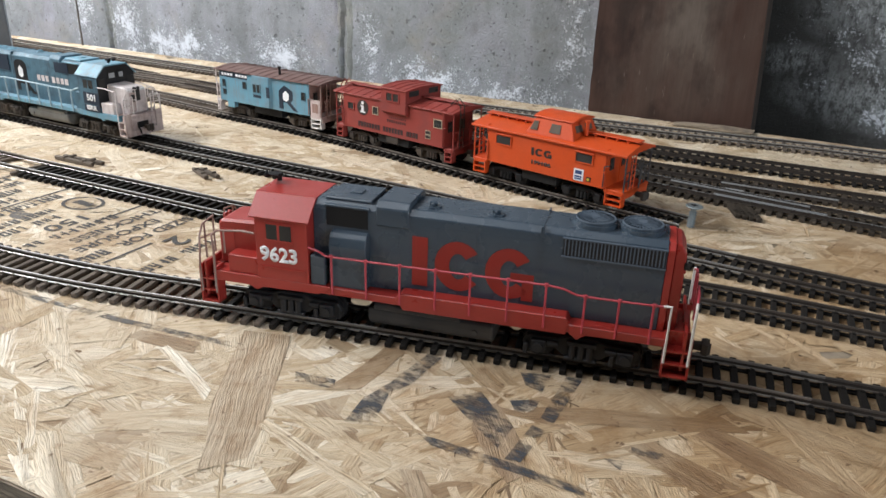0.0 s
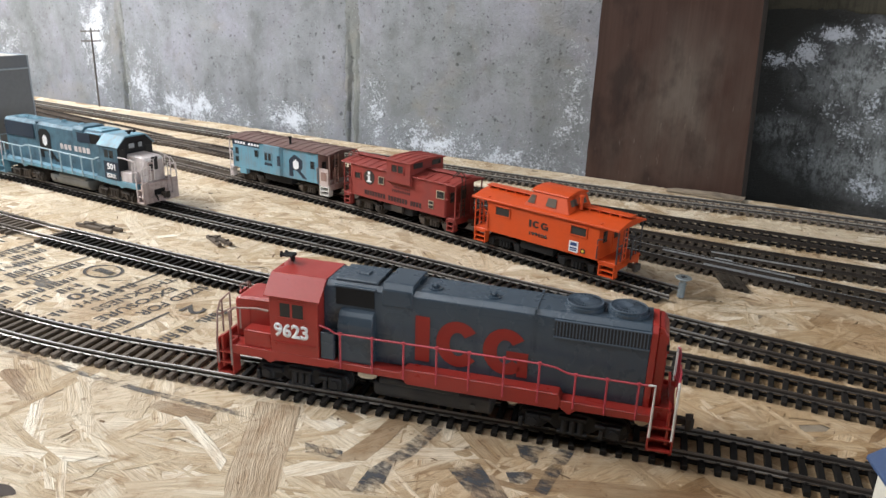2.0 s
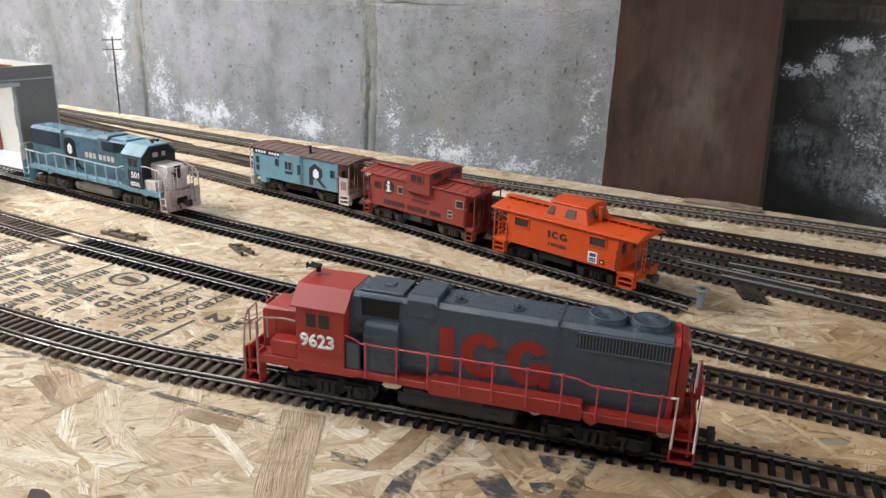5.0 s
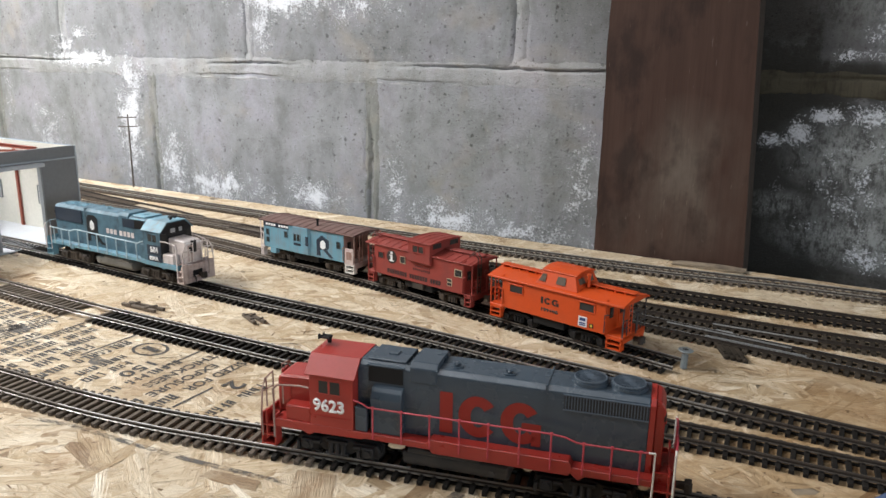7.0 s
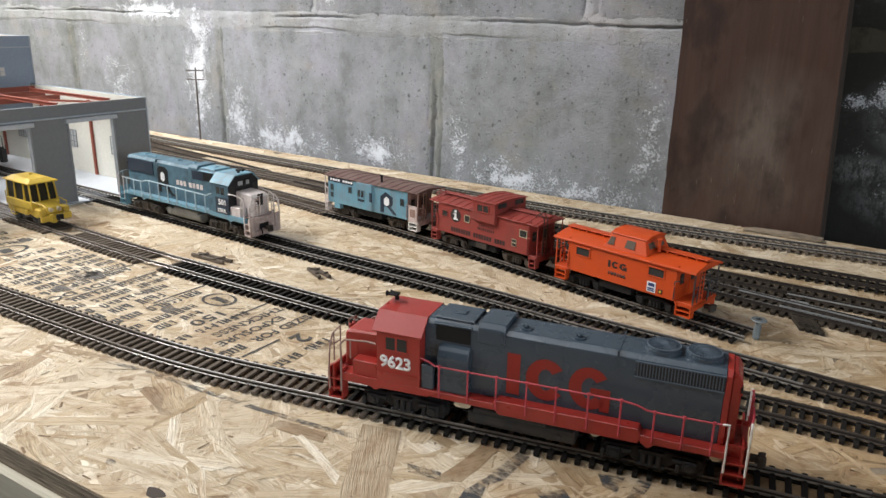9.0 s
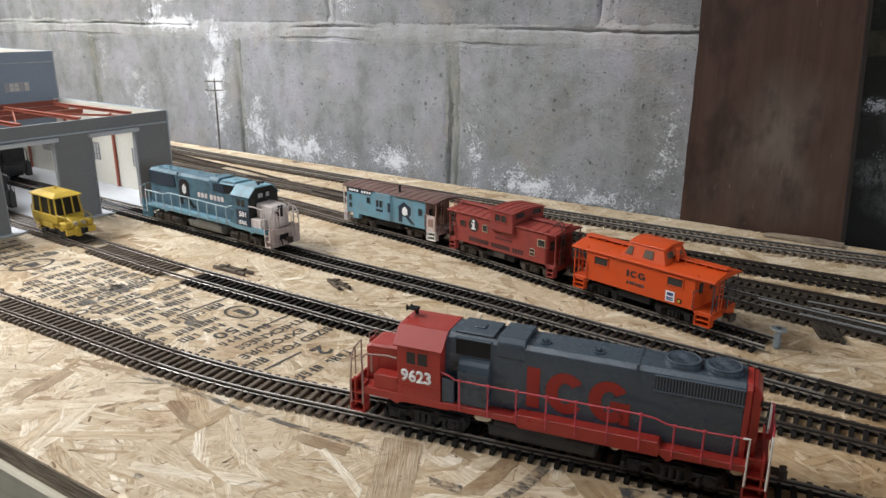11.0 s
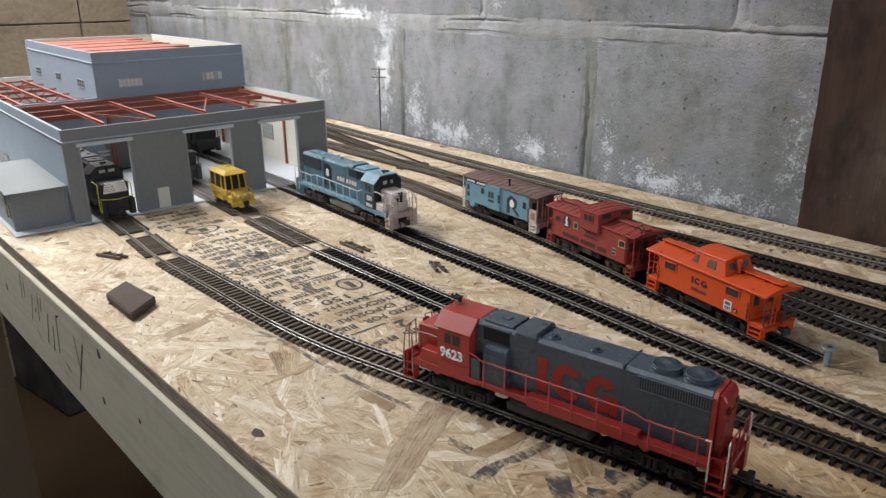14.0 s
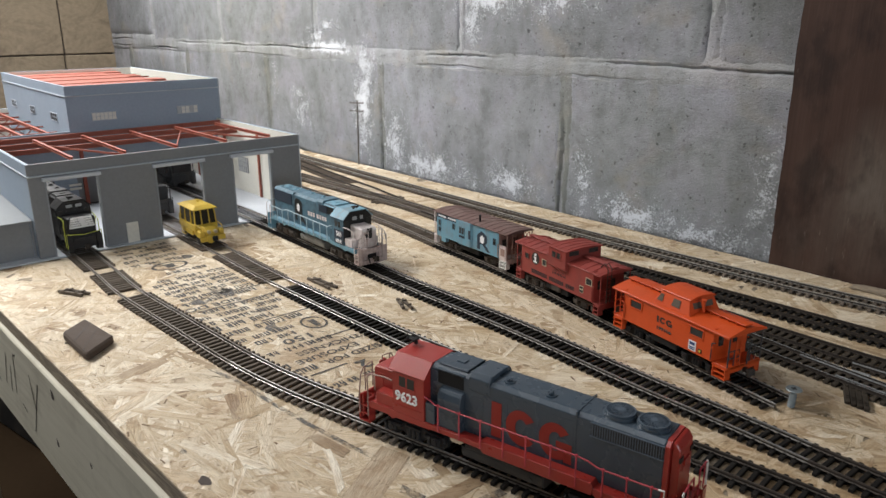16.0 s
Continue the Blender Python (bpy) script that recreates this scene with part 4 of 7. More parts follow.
        ring = [((u + r.uniform(-0.04, 0.04)) * ln, (w + r.uniform(-0.08, 0.08)) * wd) for u, w in ring]
        pts = [(cx + u * math.cos(a) - w * math.sin(a), cy + u * math.sin(a) + w * math.cos(a)) for u, w in ring]
        if all(edge_y(x) + 0.001 < y for x, y in pts):
            long_strand(pts, "osb_brown" if r.random() < 0.45 else "osb_single", r.uniform(0.0001, 0.00022))


# ---- ink on the board ----
def flat(pts, material, name="ink_mark", z=0.00028):
    bm = B()
    bm.faces.new([bm.verts.new((x, y, z)) for x, y in pts])
    for f in bm.faces:
        if f.normal.z < 0:
            f.normal_flip()
    bmesh.ops.recalc_face_normals(bm, faces=bm.faces[:])
    return part(name, bm, material, table)


for pts in (
    [(-0.117, 0.170), (-0.108, 0.173), (-0.110, 0.182), (-0.113, 0.192), (-0.109, 0.200), (-0.108, 0.222), (-0.114, 0.222), (-0.116, 0.198), (-0.119, 0.184)],
    [(-0.094, 0.200), (-0.085, 0.209), (-0.078, 0.203), (-0.067, 0.196), (-0.067, 0.183), (-0.074, 0.187), (-0.082, 0.192)],
    [(-0.074, 0.209), (-0.065, 0.215), (-0.064, 0.207), (-0.070, 0.204)],
    [(-0.062, 0.235), (-0.056, 0.236), (-0.056, 0.204), (-0.061, 0.205)],
    [(-0.062, 0.200), (-0.057, 0.199), (-0.058, 0.180), (-0.063, 0.179)],
    [(-0.078, 0.228), (-0.067, 0.232), (-0.066, 0.219), (-0.073, 0.221)],
    [(-0.093, 0.177), (-0.062, 0.1785), (-0.037, 0.1785), (-0.036, 0.1755), (-0.062, 0.1745), (-0.086, 0.1735)],
    [(-0.030, 0.205), (-0.020, 0.207), (-0.021, 0.203), (-0.029, 0.202)], [(-0.036, 0.195), (-0.030, 0.197), (-0.030, 0.192)],
    [(-0.044, 0.215), (-0.038, 0.218), (-0.036, 0.213)], [(-0.150, 0.186), (-0.134, 0.189), (-0.131, 0.184), (-0.146, 0.181)],
):
    flat(pts, "ink")
# scuffed tyre-like line beside the front track
line = [(-0.345, 0.168), (-0.315, 0.174), (-0.275, 0.177), (-0.236, 0.181), (-0.202, 0.186), (-0.180, 0.190)]
for (xa, ya), (xb, yb) in zip(line, line[1:]):
    flat([(xa, ya - 0.002), (xb, yb - 0.002), (xb, yb + 0.0015), (xa, ya + 0.0012)], "scuff", "scuff_mark")


def stamp(text, x, y_start, height, length, material="ink_faint"):
    ob = letters("stamped_line", text, height, (0, 0, 0), material, table, "", width=length, depth=0.0, facing="up")
    ob.matrix_basis = pose(x, y_start - length / 2, 0.00030, 0, 0, -90)
    return ob


stamp("SIZED FOR", -0.300, 0.282, 0.0075, 0.048)
stamp("EXPOSURE", -0.3125, 0.270, 0.0072, 0.052)
stamp("THICKNESS", -0.3245, 0.281, 0.0072, 0.056)
stamp("2", -0.2805, 0.259, 0.013, 0.010)
stamp("150", -0.349, 0.252, 0.010, 0.024)
stamp("SIDE DO", -0.459, 0.247, 0.0085, 0.050)


print_bm = B()


def bar_row(x, y0, y1, height, seed, material="ink_faint"):
    """A row of print that nobody can read: bars of its size."""
    r, y, bm = random.Random(seed), y0, print_bm
    while y > y1:
        for _ in range(r.randint(3, 9)):
            w = r.uniform(0.0030, 0.0046)
            h = height * r.uniform(1.05, 1.25)
            z = 0.0003
            if y - w < y1:
                break
            for xc in r.sample((-0.42, -0.05, 0.34), r.choice((1, 1, 2))):
                xa, xb = x + xc * h, x + (xc + r.uniform(0.14, 0.22)) * h
                ya, yb = y - w * r.uniform(0.7, 1.0), y
                bm.faces.new([bm.verts.new(p) for p in ((xa, ya, z + 0.00002), (xb, ya, z + 0.00002), (xb, yb, z + 0.00002), (xa, yb, z + 0.00002))])
            for yb, ln in ((y, 0.5), (y - w * 0.62, r.choice((0.0, 0.25, 0.5, 0.5)))):
                ya = yb - w * r.uniform(0.30, 0.46)
                xa, xb = x - h * 0.5, x - h * 0.5 + h * 2 * ln
                if ln:
                    bm.faces.new([bm.verts.new(p) for p in ((xa, ya, z), (xb, ya, z), (xb, yb, z), (xa, yb, z))])
            y -= w + 0.0012
        y -= 0.005


for k, (x, y0, y1, h) in enumerate((
    (-0.266, 0.262, 0.215, 0.006), (-0.300, 0.226, 0.205, 0.0065), (-0.3125, 0.212, 0.200, 0.0065), (-0.337, 0.262, 0.205, 0.006), (-0.362, 0.245, 0.205, 0.0065),
    (-0.374, 0.250, 0.196, 0.006), (-0.392, 0.268, 0.196, 0.0072), (-0.408, 0.250, 0.198, 0.0085), (-0.421, 0.262, 0.198, 0.0070), (-0.434, 0.272, 0.198, 0.0070),
    (-0.446, 0.272, 0.200, 0.0065), (-0.473, 0.268, 0.198, 0.0072), (-0.486, 0.272, 0.200, 0.0072), (-0.499, 0.272, 0.200, 0.0072), (-0.511, 0.270, 0.200, 0.0070),
    (-0.523, 0.272, 0.198, 0.0070), (-0.535, 0.272, 0.198, 0.0070), (-0.546, 0.272, 0.205, 0.0070), (-0.565, 0.262, 0.215, 0.0065), (-0.608, 0.262, 0.205, 0.0075),
    (-0.624, 0.255, 0.202, 0.0075), (-0.640, 0.262, 0.205, 0.0075), (-0.654, 0.262, 0.205, 0.0065), (-0.668, 0.262, 0.205, 0.0060))):
    bar_row(x, y0, y1, h, 100 + k)
for k in range(8):
    r = random.Random(500 + k)
    cx, cy, a, b = r.uniform(-0.66, -0.29), r.uniform(0.205, 0.268), r.uniform(0.004, 0.014), r.uniform(0.003, 0.010)
    flat([(cx + a * r.uniform(0.6, 1.2) * math.cos(q), cy + b * r.uniform(0.6, 1.2) * math.sin(q)) for q in [i * math.tau / 11 for i in range(11)]], "scuff", "ink_smudge", 0.00034)
tagged(part("print", print_bm, "ink_faint", table), "worn black stamped print", kind="stuff")
for x, y0, y1 in ((-0.339, 0.281, 0.249), (-0.400, 0.279, 0.236), (-0.452, 0.276, 0.205), (-0.480, 0.276, 0.215), (-0.29, 0.245, 0.215)):
    flat([(x, y0), (x + 0.0018, y0), (x + 0.0018, y1), (x, y1)], "ink_faint", "ruled_bar", 0.0003)
for cx, cy, rx, ry in ((-0.369, 0.2665, 0.0135, 0.0105), (-0.588, 0.235, 0.0125, 0.018)):
    bm = B()
    for i in range(28):
        a0, a1 = i * math.tau / 28, (i + 1) * math.tau / 28
        bm.faces.new([bm.verts.new((cx + s * rx * math.cos(a), cy + s * ry * math.sin(a), 0.0003)) for a, s in ((a0, 1), (a1, 1), (a1, 0.83), (a0, 0.83))])
    bm.faces.new([bm.verts.new((cx + rx * u, cy + ry * v, 0.0003)) for u, v in ((-0.5, -0.3), (0.5, -0.2), (0.45, 0.25), (-0.45, 0.3))])
    part("oval_mark", bm, "ink_faint", table)
# knot holes and a strip of bare darker strand
for kx, ky, r in ((-0.2215, 0.1090, 0.0050), (-0.256, 0.1115, 0.003)):
    flat([(kx + r * (1 + 0.25 * math.sin(3 * a)) * math.cos(a), ky + 0.6 * r * math.sin(a)) for a in [i * math.tau / 14 for i in range(14)]], "pad" if r > 0.004 else "scuff", "knot_hole", 0.0002)

# ---- tracks ----
RAIL_Z = 0.0050
bm = box(B(), -0.00125, 0.00125, -0.0150, 0.0150, 0.0002, 0.0025, 0.00025)
for s in (-1, 1):
    for y in (s * 0.00875 - 0.0016, s * 0.00875 + 0.0016):
        box(bm, -0.0007, 0.0007, y - 0.0006, y + 0.0006, 0.0024, 0.0031)
tie_meshes = {}
for key in ("tie", "tie_dusty", "tie_brown"):
    me = bpy.data.meshes.new("tie")
    bm.to_mesh(me)
    if key != "tie":
        me.transform(Matrix.Diagonal((1.28 if key == "tie_dusty" else 1.1, 1, 1, 1)))
    me.materials.append(M[key])
    tie_meshes[key] = me
bm.free()
PROFILE = [(-0.0009, 0.0), (0.0009, 0.0), (0.0009, 0.0003), (0.0003, 0.0006), (0.0003, 0.0017), (0.00040, 0.0020), (0.00036, 0.0026), (-0.00036, 0.0026), (-0.00040, 0.0020), (-0.0003, 0.0017), (-0.0003, 0.0006), (-0.0009, 0.0003)]


def smooth_line(pts, step):
    """Even samples along a smooth curve through the points."""
    P = [Vector((*p, 0)) for p in pts]
    P = [2 * P[0] - P[1], *P, 2 * P[-1] - P[-2]]
    fine = []
    for a, b, c, d in zip(P, P[1:], P[2:], P[3:]):
        for i in range(24):
            t = i / 24
            fine.append(0.5 * (2 * b + (c - a) * t + (2 * a - 5 * b + 4 * c - d) * t * t + (3 * b - a - 3 * c + d) * t ** 3))
    fine.append(P[-2])
    out, left = [fine[0]], step
    for a, b in zip(fine, fine[1:]):
        seg = (b - a).length
        pos = 0.0
        while seg - pos >= left:
            pos += left
            out.append(a.lerp(b, pos / seg))
            left = step
        left -= seg - pos
    return out


# dull_from, dull_to, worn: stretches whose heads are painted darker, as catching less light
def track(label, pts, rail="rail_bright", tie="tie", spacing=0.0062, gaps=(), ties=True, seed=0, brown_to=-9.0, dull_from=9.0, dull_to=-9.0, worn=(9.0, 9.0)):
    root = thing("track", label, "track", "model railway tracks")
    line = smooth_line(pts, spacing)
    heads = [(line[min(i + 1, len(line) - 1)] - line[max(i - 1, 0)]).normalized() for i in range(len(line))]
    for s in (-1, 1):
        bm, rings = B(), []
        for p, h in zip(line, heads):
            n = Vector((-h.y, h.x, 0))
            rings.append([bm.verts.new(p + n * (s * 0.00875 + u) + Vector((0, 0, 0.0024 + v))) for u, v in PROFILE])
        for a, b in zip(rings, rings[1:]):
            for k in range(12):
                bm.faces.new((a[k], a[(k + 1) % 12], b[(k + 1) % 12], b[k]))
        bm.faces.new(rings[0]), bm.faces.new(rings[-1][::-1])
        bmesh.ops.recalc_face_normals(bm, faces=bm.faces[:])
        for f in bm.faces:
            q = f.calc_center_median()
            # head tone switched along x, painting in where the rails catch the lamp
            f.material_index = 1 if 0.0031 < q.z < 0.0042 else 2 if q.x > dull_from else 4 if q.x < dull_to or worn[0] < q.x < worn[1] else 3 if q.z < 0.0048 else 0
        ob = part("rail", bm, rail, root)
        ob.data.materials.append(M["rail_side"])
        ob.data.materials.append(M["rail_dull"])
        ob.data.materials.append(M["rail_foot" if rail in ("rail_bright", "rail_grey", "rail_brass") else "rail_side"])
        ob.data.materials.append(M["rail_mid"])
    if ties:
        # plastic web that joins the ties under each rail
        for s in (-1, 1):
            bm, rings = B(), []
            for p, h in zip(line, heads):
                n = Vector((-h.y, h.x, 0))
                if any(a < p.x < b for a, b in gaps):
                    rings.append(None)
                    continue
                rings.append([bm.verts.new(p + n * (s * 0.0088 + u) + Vector((0, 0, v))) for u, v in ((-0.0011, 0.0003), (0.0011, 0.0003), (0.0011, 0.0010), (-0.0011, 0.0010))])
            for a, b in zip(rings, rings[1:]):
                if a and b:
                    for k in range(4):
                        bm.faces.new((a[k], a[(k + 1) % 4], b[(k + 1) % 4], b[k]))
            bmesh.ops.recalc_face_normals(bm, faces=bm.faces[:])
            part("tie_web", bm, tie, root)
        r = random.Random(seed)
        for p, h in zip(line, heads):
            if any(a < p.x < b for a, b in gaps):
                continue
            # paler brown past brown_to, on the front track standing for light off the tops
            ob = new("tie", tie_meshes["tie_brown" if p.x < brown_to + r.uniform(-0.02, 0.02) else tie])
            ob.parent = root
            ob.matrix_basis = Matrix.Translation((p.x, p.y, 0)) @ pose(0, 0, 0, 0, 0, math.degrees(math.atan2(h.y, h.x)) + r.uniform(-0.8, 0.8))
    return root


T1 = [(-1.30, 0.183), (-0.95, 0.182), (-0.72, 0.181), (-0.60, 0.1785), (-0.53, 0.1765), (-0.43, 0.1825), (-0.34, 0.1885), (-0.28, 0.1970), (-0.222, 0.2105), (-0.12, 0.2355), (-0.02, 0.2595), (0.045, 0.2700), (0.20, 0.298), (0.5, 0.36), (1.15, 0.50)]
T2 = [(-1.30, 0.296), (-0.95, 0.295), (-0.70, 0.2945), (-0.60, 0.2925), (-0.50, 0.2910), (-0.42, 0.2930), (-0.34, 0.2960), (-0.265, 0.3000), (-0.15, 0.3130), (-0.032, 0.3275), (0.011, 0.3315), (0.053, 0.3340), (0.3, 0.352), (1.15, 0.42)]
T3 = [(-1.30, 0.384), (-0.95, 0.384), (-0.70, 0.3835), (-0.63, 0.382), (-0.53, 0.380), (-0.39, 0.3765), (-0.25, 0.3775), (-0.14, 0.3735), (-0.06, 0.3725), (0.05, 0.3700), (0.4, 0.372), (1.15, 0.40)]
T4 = [(-1.45, 0.512), (-1.0, 0.508), (-0.75, 0.504), (-0.58, 0.4985), (-0.50, 0.4905), (-0.45, 0.4840), (-0.377, 0.4765), (-0.298, 0.4640), (-0.226, 0.4490), (-0.179, 0.4395), (-0.1225, 0.4285), (-0.0530, 0.4161)]
T5 = [(-0.34, 0.532), (-0.20, 0.505), (-0.10, 0.4890), (-0.04, 0.4820), (0.05, 0.4750), (0.3, 0.458), (1.15, 0.43)]
T6 = [(-0.58, 0.5605), (-0.52, 0.554), (-0.34, 0.533), (-0.22, 0.523), (-0.10, 0.519), (0.0, 0.5195), (0.05, 0.5225), (0.4, 0.54), (1.15, 0.585)]
T7 = [(-1.45, 0.552), (-1.0, 0.553), (-0.85, 0.554), (-0.72, 0.558), (-0.63, 0.562), (-0.55, 0.5595), (-0.45, 0.5575), (-0.35, 0.5595), (-0.11, 0.5680), (0.04, 0.5740), (0.4, 0.595), (1.15, 0.63)]
T8 = [(-1.45, 0.655), (-0.98, 0.639), (-0.77, 0.632), (-0.62, 0.629), (-0.48, 0.6270), (-0.315, 0.6265), (-0.155, 0.6325), (-0.06, 0.6415), (0.03, 0.650), (0.4, 0.662), (1.15, 0.668)]
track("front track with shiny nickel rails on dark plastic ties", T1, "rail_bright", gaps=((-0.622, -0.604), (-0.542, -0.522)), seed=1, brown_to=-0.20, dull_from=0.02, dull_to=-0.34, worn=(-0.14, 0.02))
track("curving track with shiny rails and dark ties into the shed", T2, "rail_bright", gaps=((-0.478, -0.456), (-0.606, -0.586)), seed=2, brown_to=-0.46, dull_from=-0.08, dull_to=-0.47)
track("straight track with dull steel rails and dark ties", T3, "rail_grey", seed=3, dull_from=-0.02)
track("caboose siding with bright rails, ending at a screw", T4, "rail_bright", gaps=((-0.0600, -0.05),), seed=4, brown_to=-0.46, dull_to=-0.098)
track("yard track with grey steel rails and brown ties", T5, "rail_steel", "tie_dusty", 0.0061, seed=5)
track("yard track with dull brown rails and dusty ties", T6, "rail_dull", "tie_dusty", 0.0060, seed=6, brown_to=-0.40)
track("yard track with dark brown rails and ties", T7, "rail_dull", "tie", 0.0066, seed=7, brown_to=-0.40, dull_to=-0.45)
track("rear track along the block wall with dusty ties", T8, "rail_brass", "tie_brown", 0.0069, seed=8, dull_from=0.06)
track("diverging track with dusty brown ties joining the yard track", [(-1.04, 0.616), (-0.922, 0.601), (-0.854, 0.592), (-0.783, 0.584), (-0.725, 0.578), (-0.676, 0.570), (-0.635, 0.5635)], "rail_dull", "tie_brown", 0.0066, gaps=((-0.79, -0.6),), seed=9)
switch_ties = thing("switch_ties", "two long brown ties under the points of the yard track", "track")
for x, ya, yb in ((-0.6675, 0.5385, 0.5890), (-0.6600, 0.5400, 0.5880)):
    part("tie", prism(B(), [(x - 0.0016, ya), (x + 0.0016, ya), (x + 0.0001, yb), (x - 0.0031, yb)], 0.0003, 0.0022, "z", 0.0002), "tie_brown", switch_ties)

# yard turnout: guard rails inside the running rails and the close slanting ties of its head block
turnout = thing("turnout_fittings", "grey steel guard rails and close ties of the yard turnout", "track")
for (xa, ya), (xb, yb) in (((-0.080, 0.4915), (0.005, 0.4830)), ((-0.050, 0.4775), (0.015, 0.4722)), ((-0.050, 0.5055), (0.020, 0.5068))):
    d = Vector((xb - xa, yb - ya, 0)).normalized()
    n = Vector((-d.y, d.x, 0))
    bm = B()
    ends = [[bm.verts.new(Vector((x, y, 0.0024 + v)) + n * u * 0.8) for u, v in PROFILE] for x, y in ((xa, ya), (xb, yb))]
    for k in range(12):
        f = bm.faces.new((ends[0][k], ends[0][(k + 1) % 12], ends[1][(k + 1) % 12], ends[1][k]))
        f.material_index = 1 if f.calc_center_median().z < 0.0042 else 0
    bm.faces.new(ends[0][::-1]), bm.faces.new(ends[1])
    bmesh.ops.recalc_face_normals(bm, faces=bm.faces[:])
    part("guard_rail", bm, "rail_steel", turnout).data.materials.append(M["rail_side"])
for k in range(4):
    ob = new("tie", tie_meshes["tie_dusty"])
    ob.parent = turnout
    ob.matrix_basis = pose(-0.0372 + 0.0040 * k, 0.4640 - 0.0004 * k, 0.0001, 0, 0, 24)
bm = B()
box(bm, -0.046, -0.034, 0.4915, 0.4950, 0.0026, 0.0046, 0.0004)
part("frog", bm, "rail_steel", turnout)

# ---- rolling stock: local x along the car, z up from the rail top, in metres ----
mm = 0.001


def mbox(bm, x0, x1, y0, y1, z0, z1, bev=0.0):
    return box(bm, x0 * mm, x1 * mm, y0 * mm, y1 * mm, z0 * mm, z1 * mm, bev * mm)


def mprism(bm, pts, a, b, axis="y", bev=0.0):
    return prism(bm, [(p * mm, q * mm) for p, q in pts], a * mm, b * mm, axis, bev * mm)


def mrod(bm, p, q, r, n=8):
    return rod(bm, [c * mm for c in p], [c * mm for c in q], r * mm, n)


def mwire(bm, pts, r, n=6):
    return wire(bm, [[c * mm for c in p] for p in pts], r * mm, n)


def wheelset(parent, x, r=5.8, material="wheel"):
    bm = B()
    for s in (-1, 1):
        mrod(bm, (x, s * 7.4, r), (x, s * 9.6, r), r, 24)
        mrod(bm, (x, s * 7.0, r), (x, s * 7.6, r), r + 0.7, 24)
        mrod(bm, (x, s * 9.6, r), (x, s * 12.0, r), 1.3, 10)
    mrod(bm, (x, -7, r), (x, 7, r), 1.0, 8)
    return part("wheelset", bm, material, parent)


def loco_truck(parent, cx, material="chassis"):
    """A two-axle engine truck: side frames with journal boxes, springs, brake gear and wheels."""
    bm = B()
    for s in (-1, 1):
        y0, y1 = sorted((s * 10.6, s * 12.4))
        mprism(bm, [(cx - 22, 6), (cx - 20, 9.5), (cx - 9, 9.5), (cx - 5, 11), (cx + 5, 11), (cx + 9, 9.5), (cx + 20, 9.5), (cx + 22, 6), (cx + 17, 4.5), (cx + 10, 5.5), (cx + 7, 3), (cx - 7, 3), (cx - 10, 5.5), (cx - 17, 4.5)], y0, y1, "y", 0.4)
        a, b = sorted((s * 12.2, s * 14.2))
        for ax in (cx - 15.7, cx + 15.7):
            mbox(bm, ax - 3, ax + 3, a, b, 3.4, 8.6, 0.5)
            mrod(bm, (ax, s * 14.0, 5.8), (ax, s * 15.2, 5.8), 1.9, 12)
            mbox(bm, ax - 5.5, ax - 3.8, a, b, 2.2, 6.5, 0.3)
        for k in (-3.2, 0, 3.2):
            mrod(bm, (cx + k, s * 13.2, 3.2), (cx + k, s * 13.2, 8.5), 1.3, 10)
        mbox(bm, cx - 5.5, cx + 5.5, a, b, 8.3, 10.0, 0.3)
        mbox(bm, cx - 6, cx + 6, a, b, 2.2, 3.4, 0.3)
        for e in (-1, 1):
            mrod(bm, (cx + e * 8.5, s * 13.2, 7.6), (cx + e * 12.5, s * 13.2, 7.6), 1.1, 10)
            mwire(bm, [(cx + e * 9, s * 12.8, 2.4), (cx + e * 21, s * 12.8, 3.0), (cx + e * 21, s * 12.8, 7.0)], 0.35, 5)
    mbox(bm, cx - 19, cx + 19, -9, 9, 7, 12)
    truck = part("truck", bm, material, parent)
    for ax in (cx - 15.7, cx + 15.7):
        wheelset(truck, ax, material=material)
    return truck


def coupler(parent, x, s, material="truck_brown"):
    bm = B()
    mbox(bm, min(x, x + s * 5), max(x, x + s * 5), -1.3, 1.3, 7.6, 10.4, 0.3)
    mprism(bm, [(x + s * 4, -2.6), (x + s * 6, -3.0), (x + s * 7.4, -1.0), (x + s * 6.0, -0.4), (x + s * 6.0, 1.2), (x + s * 7.2, 2.4), (x + s * 5.6, 2.8), (x + s * 4, 2.2)], 6.6, 11.2, "z", 0.2)
    return part("coupler", bm, material, parent)


def louvres(parent, x0, x1, z0, z1, y, s, n, material, back="black"):
    bm = B()
    mbox(bm, x0, x1, min(y, y + s * 0.25), max(y, y + s * 0.25), z0, z1)
    g = part("grille", bm, back, parent)
    pitch = (x1 - x0) / n
    for i in range(n):
        bm = B()
        a = x0 + pitch * (i + 0.5)
        mbox(bm, a - pitch * 0.19, a + pitch * 0.19, min(y, y + s * 0.42), max(y, y + s * 0.42), z0 + 0.2, z1 - 0.2)
        part("louvre", bm, material, g)
    bm = B()
    ya, yb = sorted((y, y + s * 0.7))
    mbox(bm, x0 - 0.5, x1 + 0.5, ya, yb, z1, z1 + 0.5)
    mbox(bm, x0 - 0.5, x1 + 0.5, ya, yb, z0 - 0.5, z0)
    part("grille_frame", bm, material, g)
    return g


def roof_fan(parent, x, z, material, low=False):
    if low:
        z -= 2.4
    bm = B()
    mrod(bm, (x, 0, z), (x, 0, z + 2.6), 7.9, 36)
    mrod(bm, (x, 0, z + 2.6), (x, 0, z + 3.3), 7.2, 36)
    f = part("roof_fan", bm, material, parent)
    bm = B()
    for i in range(30):
        a = i * math.tau / 30
